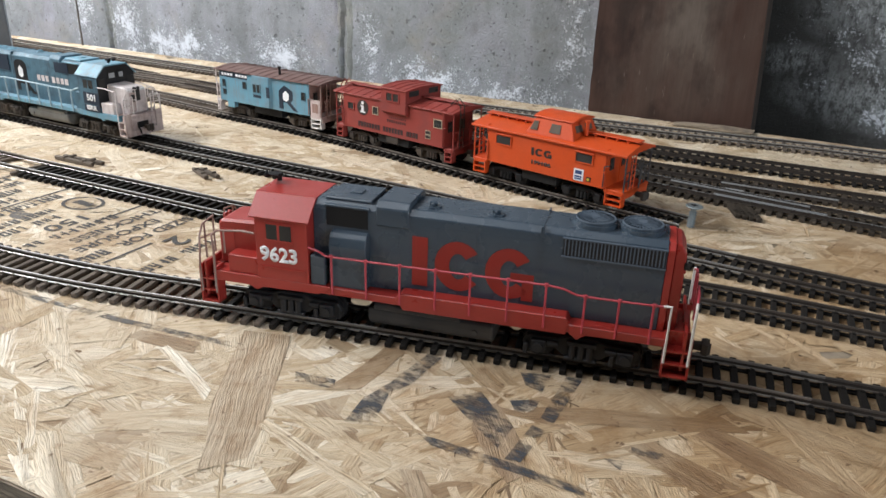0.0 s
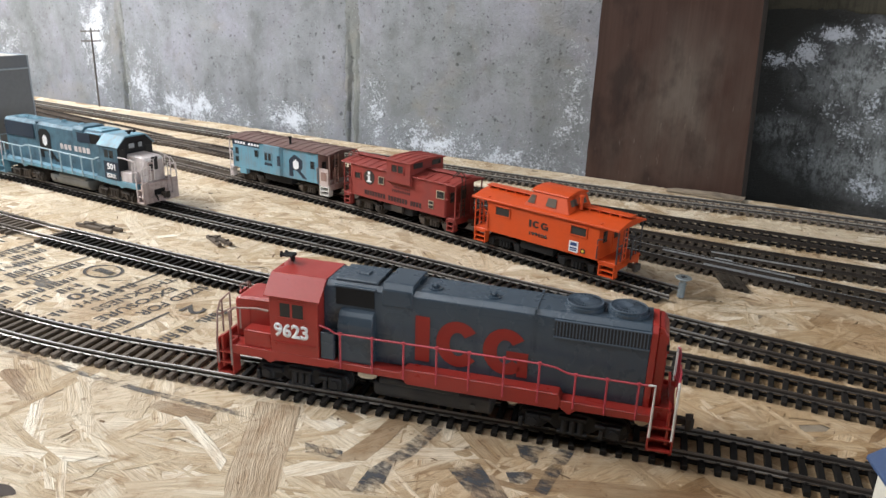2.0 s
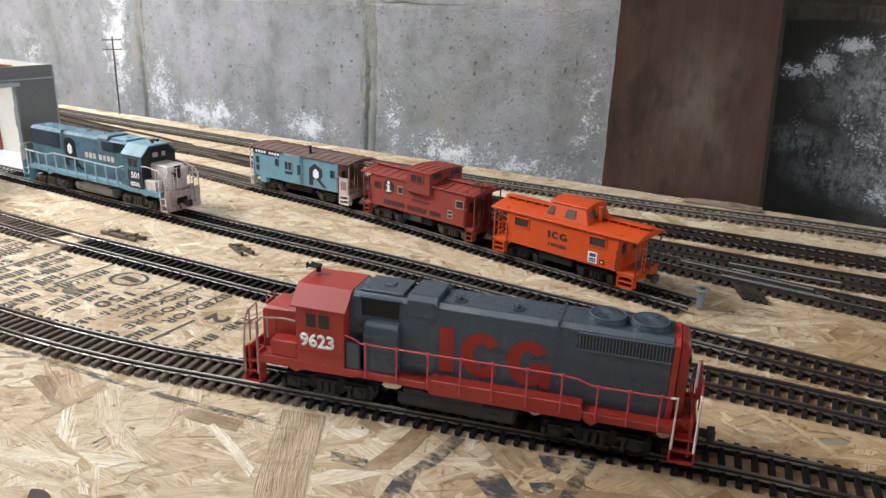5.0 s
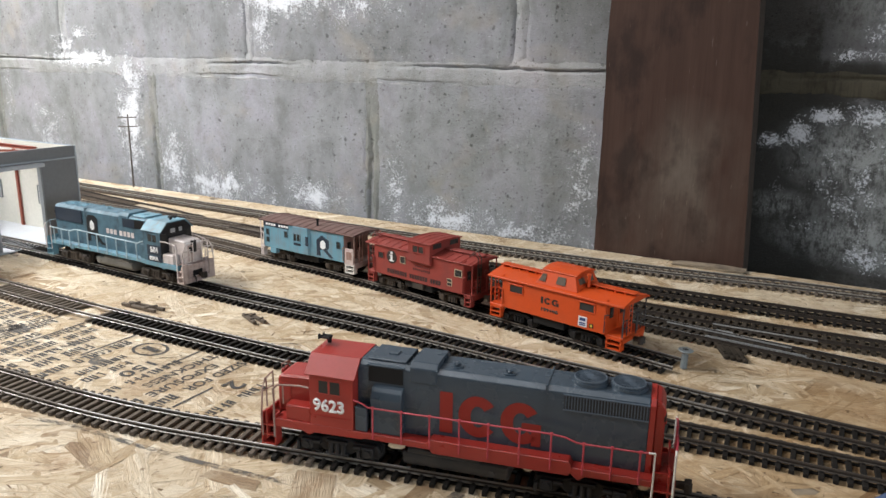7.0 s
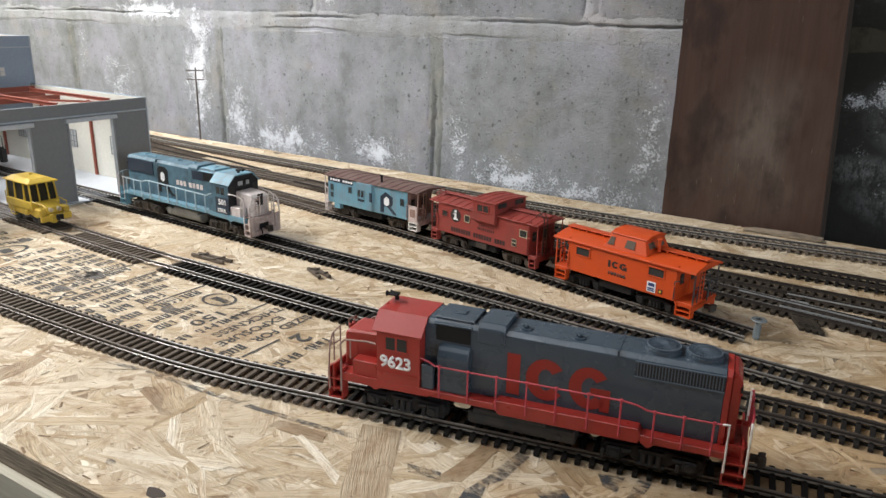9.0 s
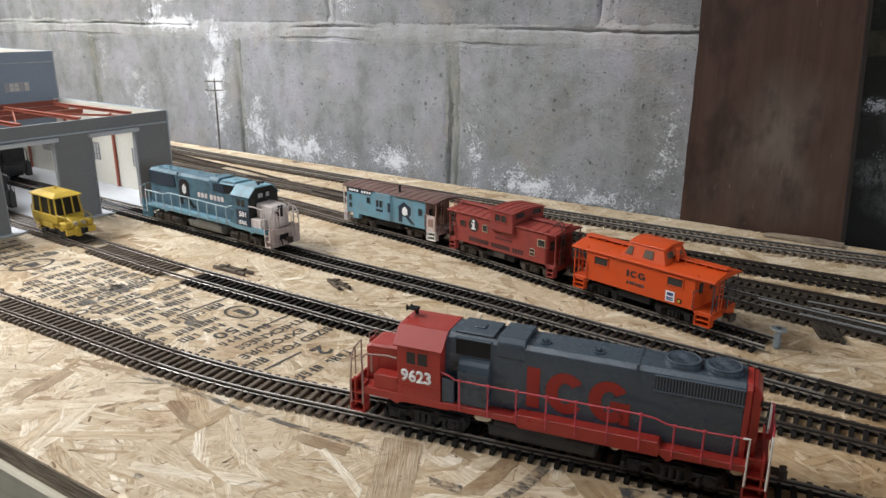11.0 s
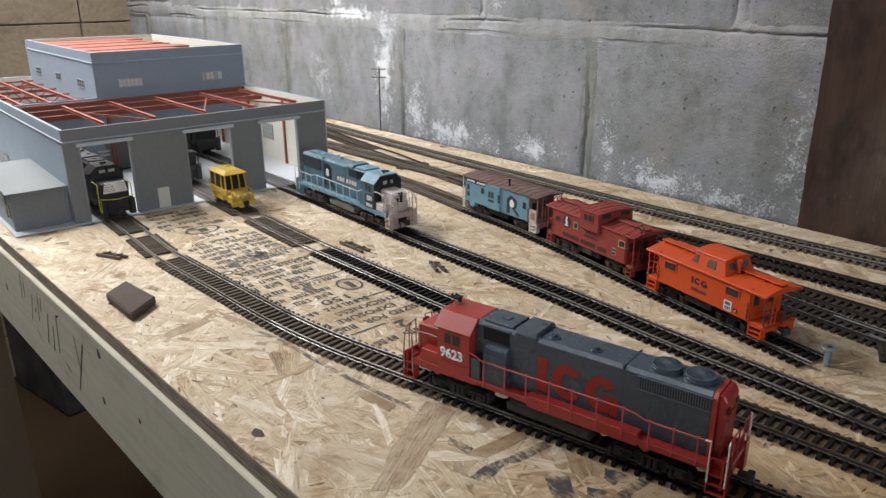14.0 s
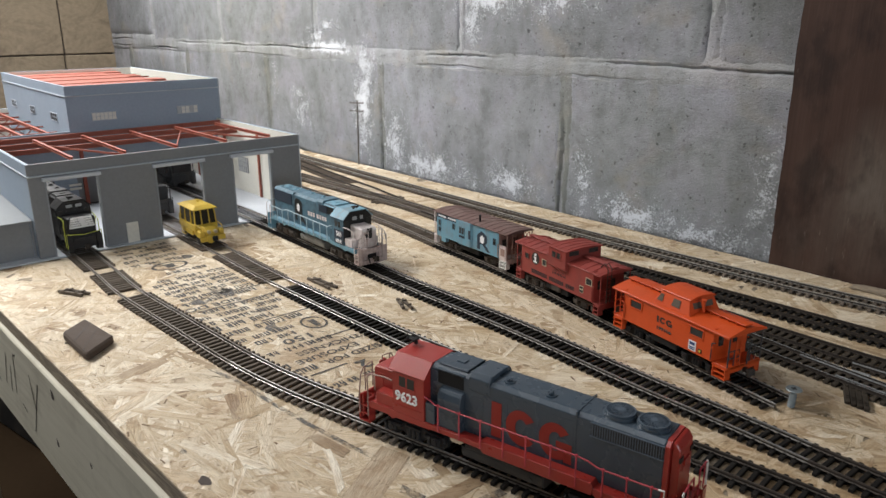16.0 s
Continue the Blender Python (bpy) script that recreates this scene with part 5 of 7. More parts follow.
        mwire(bm, [(x + 1.4 * math.cos(a), 1.4 * math.sin(a), z + 3.75), (x + 6.8 * math.cos(a + 0.35), 6.8 * math.sin(a + 0.35), z + 3.4)], 0.19, 4)
    for r in (4.4, 6.9):
        ring = [(x + r * math.cos(a), r * math.sin(a), z + 3.45) for a in [i * math.tau / 24 for i in range(25)]]
        mwire(bm, ring, 0.2 if r < 5 else 0.3, 5)
    mrod(bm, (x, 0, z + 3.2), (x, 0, z + 4.0), 1.6, 16)
    part("fan_grille", bm, "fan_grey" if material == "icg_grey" else material, f)
    return f


def road_switcher(label, m, c):
    """A four-axle road switcher, cab towards -x. c: paints by place."""
    L = thing("locomotive", label, "locomotive", "model trains", m)
    # frame, pilots and steps
    bm = B()
    mbox(bm, -90, 87, -16.3, 16.3, 14.8, 18, 0.3)
    part("deck", bm, c["frame"], L)
    for s in (-1, 1):
        bm = B()
        if c.get("duct", True):
            y0, y1 = sorted((s * 10.4, s * 16.5))
            mprism(bm, [(-12.5, 17.0), (-9.5, 13.2), (52, 13.8), (53, 18.0), (51.8, 20.6), (-10.5, 20.0), (-12.5, 18.1)], y0, y1, "y", 0.3)
            part("air_duct", bm, c["frame"], L)
            bm = B()
        y0, y1 = sorted((s * 13.5, s * 16.5))
        mprism(bm, [(-90, 13.8), (-74, 13.8), (-71, 12.2), (-68, 13.8), (-44, 14.4), (-40, 16.8), (-40, 18.1), (-90, 18.1)], y0, y1, "y", 0.2)
        mprism(bm, [(53.2, 14.4), (56, 12.4), (59, 14.6), (87, 15.2), (87, 18.1), (53.2, 18.1)], y0, y1, "y", 0.2)
        pieces("side_sill", bm, c["frame"], L)
    bm = B()
    mbox(bm, -40, 40, -9, 9, 11.2, 14.8, 0.5)
    mbox(bm, -84, 84, -6, 6, 12, 14.8, 0.3)
    part("centre_sill", bm, "chassis", L)
    for e, x0, x1 in ((-1, -96.5, -88.5), (1, 86.0, 95.5)):
        bm = B()
        face = x0 if e < 0 else x1 - 0.9
        mbox(bm, face + 2.2 * (e < 0) - 2.2 * (e > 0), face + 0.9 + 2.2 * (e < 0) - 2.2 * (e > 0), -16, 16, 6.5, 18.2 if c.get("front_steps") and e < 0 else 21)
        mbox(bm, min(x0 + 0.6, x1 - 0.6), max(x0 + 0.6, x1 - 0.6), -10.5, 10.5, 15.0, 18, 0.2)
        part("pilot", bm, c.get("front_steps", c["frame"]) if e < 0 else c["frame"], L)
        for s in (-1, 1):
            bm = B()
            ya, yb = sorted((s * 16.6, s * 11.2))
            mbox(bm, x0, x0 + 0.7, ya, yb, 3.2, 19.5)
            mbox(bm, x1 - 0.7, x1, ya, yb, 3.2, 19.5)
            mbox(bm, x0, x1, s * 11.4 - 0.3, s * 11.4 + 0.3, 3.2, 19.5)
            for z in (3.4, 8.4, 13.4):
                mbox(bm, x0, x1, ya, yb, z, z + 0.7)
            pieces("step", bm, c.get("front_steps", c["frame"]) if e < 0 else c["frame"], L)
        coupler(L, -97 if e < 0 else 96, e)
    # cab
    bm = B()
    mprism(bm, [(-16.5, 18), (16.5, 18), (16.5, 43.6), (9.3, 50.6), (-9.3, 50.6), (-16.5, 43.6)], -70, -48, "x", 0.2)
    cab = part("cab", bm, c["cab"], L)
    bm = B()
    mprism(bm, [(-17.2, 43.2), (-9.3, 50.7), (9.3, 50.7), (17.2, 43.2), (17.5, 43.9), (9.6, 51.6), (-9.6, 51.6), (-17.5, 43.9)], -72, -46.8, "x", 0.1)
    part("cab_roof", bm, c["cab_roof"], cab)
    for s in (-1, 1):
        y0, y1 = sorted((s * 16.3, s * 16.75))
        for wx0, wx1 in ((-65.0, -60.4), (-59.4, -54.6)):
            bm = B()
            mbox(bm, wx0, wx1, y0, y1, 35, 41.2)
            part("window", bm, "glass_dark", cab)
        bm = B()
        mbox(bm, -65.8, -53.8, y0, y1 + (0.3 if s > 0 else 0), 41.2, 42.0)
        mbox(bm, -65.8, -53.8, y0 - (0.3 if s < 0 else 0), y1, 34.2, 35.0)
        mbox(bm, -60.4, -59.4, y0, y1, 35, 41.2)
        mwire(bm, [(-68, s * 16.9, 23.2), (-49, s * 16.9, 23.2)], 0.25, 4)
        part("window_frame", bm, c["cab"], cab)
    for wy0, wy1, wz0, wz1 in ((-15, -10, 34, 42), (10, 15, 34, 42), (-7.5, -0.6, 40, 47), (0.6, 7.5, 40, 47)):
        bm = B()
        mbox(bm, -70.7, -69.8, wy0, wy1, wz0, wz1)
        part("windshield", bm, c.get("windshield", "glass_dark") if abs(wy0 + wy1) < 10 else "glass_dark", cab)
    bm = B()
    mbox(bm, -70.35, -69.85, -16.2, 16.2, 21.5, 44.0) if c.get("cab_front") else mbox(bm, -70.2, -69.85, -5, 5, 47.6, 50.5)
    part("cab_front", bm, c.get("cab_front", "glass_dark"), cab)
    # short hood
    bm = B()
    wide = 13.5 if c.get("wide_nose") else 8.6
    mprism(bm, [(-91.2, 17.9), (-91.2, 35.5), (-89.5, 37.3), (-70, 38.0), (-70, 17.9)], -wide, wide, "y", 1.0)
    nose = part("short_hood", bm, c["nose"], L)
    bm = B()
    mbox(bm, -91.7, -90.9, -3.0, 3.0, 27, 35, 0.3)
    mrod(bm, (-91.2, -1.6, 36.2), (-92.2, -1.6, 36.2), 1.2, 12)
    mrod(bm, (-91.2, 1.6, 36.2), (-92.2, 1.6, 36.2), 1.2, 12)
    part("headlight_panel", bm, c.get("headlight", c["nose"]), nose)
    for s in (-1, 1):
        bm = B()
        y0, y1 = sorted((s * 8.7, s * 15.5))
        mbox(bm, -83.5, -70.2, y0, y1, 18, 25.6, 0.4)
        part("locker", bm, c["nose"], nose)
        bm = B()
        y0, y1 = sorted((s * 8.5, s * 8.95))
        mbox(bm, -90.0, -84.0, y0, y1, 22, 33.5)
        part("nose_panel", bm, c["frame"] if c.get("duct", True) else c["nose"], nose)
    # long hood
    bm = B()
    mprism(bm, [(-10.5, 17.9), (10.5, 17.9), (10.5, 49.2), (8.2, 51.4), (-8.2, 51.4), (-10.5, 49.2)], -48, 83, "x", 0.3)
    hood = part("long_hood", bm, c["hood"], L)
    bm = B()
    mprism(bm, [(-10.5, 17.9), (10.5, 17.9), (10.5, 48.8), (7.8, 51.2), (-7.8, 51.2), (-10.5, 48.8)], 83.02, 85.4, "x", 0.2)
    mprism(bm, [(85.4, 17.9), (85.4, 50.9), (87.6, 50.2), (89.4, 47.0), (89.4, 17.9)], -8.2, 8.2, "y", 0.5)
    mbox(bm, 89.0, 90.2, -3.4, 3.4, 38.0, 41.0, 0.2)
    rear = part("hood_end", bm, c["rear"], L)
    bm = B()
    for y in (-6.6, 6.6):
        mbox(bm, 89.0, 89.9, y - 1.9, y + 1.9, 41.5, 44.0, 0.1)
    pieces("number_board", bm, "black", rear)
    bm = B()
    mbox(bm, 39.6, 40.3, -10.7, 10.7, 20.6, 51.7)
    part("hood_seam", bm, c["hood"], hood)
    bm = B()
    mprism(bm, [(-10.9, 44), (10.9, 44), (10.9, 51.0), (8.6, 53.6), (-8.6, 53.6), (-10.9, 51.0)], -22.2, -9.2, "x", 0.4)
    part("dynamic_hatch", bm, c["hood"], hood)
    bm = B()
    mbox(bm, -43.5, -24.5, -8.6, 8.6, 51.2, 52.6, 0.4)
    mbox(bm, -36, -31, -2.2, 2.2, 52.4, 53.2, 0.2)
    mbox(bm, -43.2, -24.8, -11.0, 11.0, 49.3, 50.2, 0.2)
    part("roof_panel", bm, c["hood_roof"], hood)
    for s in (-1, 1):
        bm = B()
        y0, y1 = sorted((s * 10.4, s * 10.8))
        mbox(bm, -42.2, -25.5, y0, y1, 41.8, 49.2)
        part("intake_screen", bm, "black" if c.get("duct", True) is False else "chassis", hood)
        bm = B()
        pts = [(s * 10.2, 18.0), (s * 14.8, 18.0), (s * 14.8, 35.0), (s * 14.0, 38.2), (s * 12.4, 40.0), (s * 10.2, 40.4)]
        mprism(bm, pts, -40, -25, "x", 0.3)
        if s == c.get("blower_side", -1):
            part("blower_duct", bm, c["hood"], hood)
        else:
            bm.free()
        bm = B()
        y0, y1 = sorted((s * 11.5, s * 15.8))
        mbox(bm, -47.6, -41.4, y0, y1, 18, 30.5, 0.5)
        part("battery_box", bm, c["hood"], hood)
        louvres(hood, 47.8, 82.6, 42.0, 48.4, s * 10.5, s, 28, "louvre_grey" if c["hood"] == "icg_grey" else c["hood"])
        # hood doors, as thin raised panels with hinges
        for k in range(9):
            x = -20 + 7.4 * k + (4 if k > 7 else 0)
            bm = B()
            y0, y1 = sorted((s * 10.45, s * 10.57))
            mbox(bm, x, x + 6.9, y0, y1, 25.0, 46.0 if k > 1 else 42.5)
            part("hood_door", bm, c["hood"], hood)
    for x in (57.3, 73.7):
        roof_fan(hood, x, 50.3, c["hood_roof"], c.get("low_fans", False))
    for x in (-2.0, 22.0):
        bm = B()
        mrod(bm, (x, -3.2, 51.2), (x, -3.2, 52.0), 3.0, 14)
        mbox(bm, x - 0.6, x + 0.6, -5.0, -1.4, 51.9, 53.2, 0.2)
        mrod(bm, (x - 1.4, -3.2, 52.6), (x + 1.4, -3.2, 52.6), 0.7, 8)
        part("lift_eye", bm, c["hood_roof"], hood)
    bm = B()
    mbox(bm, -69, -67.5, 2, 3.5, 52.4, 54.5)
    for k, (y, l) in enumerate(((0.8, 5), (2.6, 6), (4.4, 4.5))):
        mrod(bm, (-67.5, y, 55.2), (-67.5 - l, y, 55.2), 0.55, 10)
        mrod(bm, (-67.5 - l, y, 55.2), (-67.9 - l, y, 55.2), 1.1, 10)
    mwire(bm, [(-68, 0.5, 54.6), (-68, 5, 54.6)], 0.5, 6)
    part("horn", bm, "chassis", cab)
    # handrails
    rail, white = c["rail"], c.get("rail_end", c["rail"])
    for s in (-1, 1):
        y = s * 16.6
        posts = [(-38.2, 31.2), (-24.3, 31.3), (-10.8, 31.5), (3.0, 31.8), (16.2, 32.0), (30.1, 32.2), (43.8, 32.4), (57.6, 30.0), (69.3, 30.2), (80.8, 30.4)]
        bm = B()
        mwire(bm, [(-47.5, y, 33.8), (-43.0, y, 32.6), (-40.5, y, 31.2)] + [(px, y, pz) for px, pz in posts[:7]] + [(50.0, y, 31.8), (54.5, y, 30.2)] + [(px, y, pz) for px, pz in posts[7:]] + [(84.0, y, 30.6)], 0.42 if c.get("duct", True) else 0.55, 6)
        part("handrail", bm, rail, L)
        for px, pz in posts:
            bm = B()
            mwire(bm, [(px, y, 15.5), (px, y, pz)], 0.45 if c.get("duct", True) else 0.6, 6)
            mrod(bm, (px, y, pz - 0.5), (px, y, pz + 0.6), 0.75, 8)
            part("stanchion", bm, rail, L)
        bm = B()
        mwire(bm, [(84.0, y, 30.6), (86.6, y, 30.8), (86.6, y, 9.0)], 0.5, 6)
        part("grab_iron", bm, white, L)
        bm = B()
        mwire(bm, [(94.8, y, 9.0), (94.8, y, 31.5), (94.8, s * 15.4, 33.0)], 0.5, 6)
        part("grab_iron", bm, white, L)
        bm = B()
        mwire(bm, [(94.8, s * 15.4, 32.5), (95.2, s * 11, 34.5), (95.2, s * 4, 34.5), (95.2, s * 4, 21)], 0.4, 6)
        mwire(bm, [(95.2, s * 11, 34.5), (95.2, s * 11, 21)], 0.4, 6)
        part("end_rail", bm, rail, L)
        bm = B()
        mwire(bm, [(-70.5, y, 36.5), (-76, s * 16.0, 36.5), (-87.5, s * 15.4, 35.0), (-89.4, s * 16.4, 33.0), (-89.0, y, 27.0), (-89.2, y, 8.0)], 0.5, 6)
        mwire(bm, [(-84.5, s * 15.6, 35.4), (-84.5, s * 15.6, 26)], 0.4, 6)
        part("front_handrail", bm, c.get("front_rail", rail), L)
        bm = B()
        if c.get("wide_nose"):
            mwire(bm, [(-95.6, y, 8), (-95.8, y, 23), (-96.0, s * 13.0, 22.0), (-96.0, s * 0.3, 20.5)], 0.5, 6)
            part("front_end_rail", bm, c["front_rail"], L)
            continue
        mwire(bm, [(-95.6, y, 8), (-95.8, y, 20), (-96.0, s * 14.8, 31.5), (-96.0, s * 12.0, 35.5), (-96.0, s * 4.5, 36.5), (-96.0, s * 4.5, 20.5)], 0.42, 6)
        mwire(bm, [(-96.0, s * 11.0, 35.8), (-96.0, s * 11.0, 20.5)], 0.4, 6)
        mwire(bm, [(-96.0, s * 14.0, 30.0), (-96.0, s * 4.5, 29.0)], 0.35, 6)
        part("front_end_rail", bm, c.get("front_rail", rail), L)
    # fuel tank and trucks
    bm = B()
    mprism(bm, [(-13, 10.8), (13, 10.8), (13.6, 8.5), (13.0, 4.6), (10.0, 2.2), (-10.0, 2.2), (-13.0, 4.6), (-13.6, 8.5)], -25, 25, "x", 0.7)
    tank = part("fuel_tank", bm, c.get("tank", "chassis_grey"), L)
    bm = B()
    for s in (-1, 1):
        mrod(bm, (-22, s * 12.4, 11.6), (12, s * 12.4, 11.6), 1.7, 12)
        mrod(bm, (18, s * 13.6, 7.0), (18, s * 14.3, 7.0), 1.2, 10)
    pieces("air_tank", bm, c.get("tank", "chassis_grey"), tank)
    for cx in (-58, 58):
        loco_truck(L, cx, c.get("truck", "chassis"))
    return L, cab, hood


Z = RAIL_Z
# grey and red engine on the front track
icg, icg_cab, icg_hood = road_switcher("red and dark grey model diesel locomotive on the front track", pose(-0.1176, 0.2364, Z, 0, 0, 12.2), dict(
    frame="icg_red", cab="icg_red", cab_roof="icg_red", nose="icg_red", hood="icg_grey", hood_roof="icg_grey", rear="icg_red", rail="rail_pink", rail_end="white_paint", front_rail="rust_end", truck="truck_black"))
letters("road_number", "9623", 6.6 * mm, (-60.3 * mm, -16.55 * mm, 28.8 * mm), "lettering_white", icg_cab, "white cab numerals", width=15.8 * mm, depth=0.0002, bold=0.035)
logo_three(icg_hood, -7.8 * mm, 38.6 * mm, 22.0 * mm, 41.8 * mm, -10.72 * mm, "letter_red")
bm = B()
for x0, x1, z in ((-31.2, -22.8, 11.9), (31.8, 36.8, 11.9), (80.8, 86.0, 12.4)):
    mprism(bm, [(x0, z + 1.0), (x0 + 1.5, z), (x1 - 2.0, z + 0.2), (x1, z + 1.4), (x1 - 0.6, z + 2.6), (x0 + 0.4, z + 2.4)], -15.4, -14.2, "y", 0.2)
pieces("bracket", bm, "cream_pale", icg, "cream unpainted bracket")

# blue engine outside the shed
rock, rock_cab, rock_hood = road_switcher("weathered blue model diesel locomotive with a white nose outside the shed", pose(-0.5341, 0.3795, Z, 0, 0, 179.0) @ Matrix.Diagonal((0.965, 1, 1, 1)), dict(
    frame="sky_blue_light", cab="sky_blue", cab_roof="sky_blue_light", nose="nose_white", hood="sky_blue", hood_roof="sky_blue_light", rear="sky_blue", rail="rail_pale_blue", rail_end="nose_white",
    front_rail="nose_white", cab_front="black", headlight="black", truck="truck_brown", tank="tank_grey", front_steps="pilot_pink", low_fans=True, windshield="glass_dark", duct=False, blower_side=-1))
bm = B()
mbox(bm, -70.3, -53.0, 16.52, 16.85, 18.2, 32.2)
panel = part("cab_panel", bm, "navy", rock_cab, "dark blue cab panel")
letters("road_number", "501", 5.0 * mm, (-61.8 * mm, 16.9 * mm, 28.4 * mm), "lettering_white", panel, width=9.4 * mm, depth=0.0002, facing="far", bold=0.03)
letters("reporting_mark", "ISRR", 3.4 * mm, (-61.5 * mm, 16.9 * mm, 21.0 * mm), "lettering_white", panel, width=11.4 * mm, depth=0.0002, facing="far", bold=0.03)
bm = B()
mbox(bm, -30.5, -14.5, 10.72, 11.1, 41.6, 49.0)
mbox(bm, 44.0, 84.0, 10.72, 11.35, 37.0, 48.9)
pieces("screen", bm, "navy", rock_hood)
bm = B()
mbox(bm, -95.0, -94.2, -5.0, 5.0, 8.0, 12.5, 0.3)
part("coupler_pocket", bm, "chassis", rock)
bm = B()
mprism(bm, [(-15.5, 3.0), (15.5, 3.0), (13.5, 7.2), (-13.5, 7.2)], -96.4, -95.2, "x", 0.3)
part("plow", bm, "pilot_pink", rock)
bm = B()
mbox(bm, -91.9, -91.0, 1.2, 6.4, 20.0, 33.5, 0.2)
part("nose_door", bm, "pilot_pink", rock)
bm = B()
mbox(bm, -92.1, -91.6, 2.2, 5.4, 27.0, 32.0)
part("door_window", bm, "black", rock)
bm = B()
for z in (21.5, 25.0, 29.0):
    mwire(bm, [(-92.4, -6.5, z), (-92.4, -2.5, z)], 0.3, 5)
pieces("nose_rung", bm, "nose_white", rock)
for s in (-1, 1):
    bm = B()
    mbox(bm, -95.4, -94.6, min(s * 7.5, s * 14.8), max(s * 7.5, s * 14.8), 8.6, 15.0, 0.2)
    part("pilot_panel", bm, "pilot_pink", rock)
    bm = B()
    mwire(bm, [(-96.2, s * 16.2, 20.5), (-96.2, s * 16.2, 30.0), (-96.2, s * 8.0, 31.5), (-96.2, s * 8.0, 19.0)], 0.5, 6)
    mwire(bm, [(-96.2, s * 16.2, 25.4), (-96.2, s * 8.0, 25.6)], 0.4, 6)
    part("front_guard_rail", bm, "nose_white", rock)
    bm = B()
    mwire(bm, [(-95.8, s * 5.2, 9.0), (-97.6, s * 5.0, 7.4), (-97.8, s * 4.6, 4.4)], 0.6, 6)
    part("air_hose", bm, "chassis", rock)
    bm = B()
    mbox(bm, -91.9, -91.0, min(s * 3.6, s * 7.8), max(s * 3.6, s * 7.8), 34.2, 36.0, 0.2)
    part("number_board", bm, "lettering_white", rock)
# the six-sided mark, with a pale middle
bm = B()
mprism(bm, [(22.4, 22.5), (22.4, 43.5), (26, 46.5), (34, 46.5), (37.6, 43.5), (37.6, 22.5), (33.5, 22.5), (33.5, 28), (27.5, 28), (26.5, 22.5)], 10.7, 10.92, "y")
part("mark_outer", bm, "black", rock_hood)
bm = B()
mprism(bm, [(26.5, 30.8), (23.6, 30.0), (16.5, 23.2), (12.0, 22.6), (12.0, 21.0), (18.0, 21.0), (26.0, 28.0)], 10.7, 10.9, "y")
part("mark_leg", bm, "black", rock_hood)
bm = B()
for y, w in ((-4.4, 1.6), (3.6, 2.4)):
    mbox(bm, -71.2, -70.6, y - w, y + w, 42.0, 45.5)
pieces("window_pane", bm, "pane_grey", rock_cab)
bm = B()
for s in (-1, 1):
    y0, y1 = sorted((s * 10.0, s * 16.4))
    mprism(bm, [(y0, 44.0), (y1, 44.0), (s * 10.0, 50.4)] if s > 0 else [(y0, 44.0), (y1, 44.0), (s * 10.0, 50.4)], -70.7, -70.05, "x")
mbox(bm, -70.7, -70.05, -9.9, 9.9, 44.05, 50.3)
pieces("front_panel", bm, "black", rock_cab)
bm = B()
mprism(bm, [(27, 34.6), (27, 39.4), (30, 42), (33, 39.4), (33, 34.6), (30, 32.6)], 10.92, 11.05, "y")
part("mark_inner", bm, "lettering_white", rock_hood)
bm = B()
for k, (x0, w) in enumerate(((-24.0, 4.2), (-18.6, 4.0), (-13.4, 4.0), (-5.6, 4.2), (-0.2, 4.0), (5.0, 4.0), (10.2, 4.2))):
    mbox(bm, -(x0) - 14 - w, -(x0) - 14 - 0.4, 10.72, 10.9, 32.8, 37.2)
pieces("name_bar", bm, "nose_white", rock_hood, "worn white name bar")

# black engine in the first shed door
black_loco, bl_cab, bl_hood = road_switcher("black model diesel locomotive with yellow rails standing in the shed door", pose(-0.7640, 0.1815, Z, 0, 0, 180.0), dict(
    frame="black", cab="black", cab_roof="chassis", nose="black", hood="black", hood_roof="chassis", rear="black", rail="black", rail_end="lime", front_rail="lime", duct=False, blower_side=-1, wide_nose=True))
bm = B()
for k in range(5):
    mbox(bm, -92.2, -91.3, -12.0 + 0.5 * k, 12.0 - 0.5 * k, 27.0 + 2.3 * k, 28.7 + 2.3 * k)
mprism(bm, [(-6.0, 27.2), (-0.6, 27.2), (3.4, 37.4), (-2.0, 37.4)], -92.4, -91.4, "x")
emblem = pieces("nose_emblem", bm, "lettering_white", black_loco, "white striped nose emblem")
bm = B()
for y in (-4.6, 4.6):
    mbox(bm, -72.3, -71.4, y - 3.0, y + 3.0, 44.5, 47.5, 0.2)
pieces("window_pane", bm, "pane_grey", bl_cab)


# ---- cabooses ----
def caboose_truck(parent, cx, material):
    bm = B()
    for s in (-1, 1):
        y0, y1 = sorted((s * 10.4, s * 11.8))
        mprism(bm, [(cx - 14.5, 4.2), (cx - 14.5, 7.6), (cx - 5, 9.6), (cx + 5, 9.6), (cx + 14.5, 7.6), (cx + 14.5, 4.2), (cx + 10, 4.2), (cx + 6, 7.2), (cx + 4.5, 7.4), (cx + 4.5, 2.4), (cx - 4.5, 2.4), (cx - 4.5, 7.4), (cx - 6, 7.2), (cx - 10, 4.2)], y0, y1, "y", 0.3)
        for k in (-2.4, 0, 2.4):
            mrod(bm, (cx + k, s * 12.0, 2.8), (cx + k, s * 12.0, 6.8), 1.0, 8)
        for ax in (cx - 10.5, cx + 10.5):
            a, b = sorted((s * 11.2, s * 13.0))
            mbox(bm, ax - 2.2, ax + 2.2, a, b, 3.0, 7.4, 0.4)
    mbox(bm, cx - 5, cx + 5, -10, 10, 6.5, 10)
    t = part("truck", bm, material, parent)
    for ax in (cx - 10.5, cx + 10.5):
        wheelset(t, ax, 4.9, material)
    return t


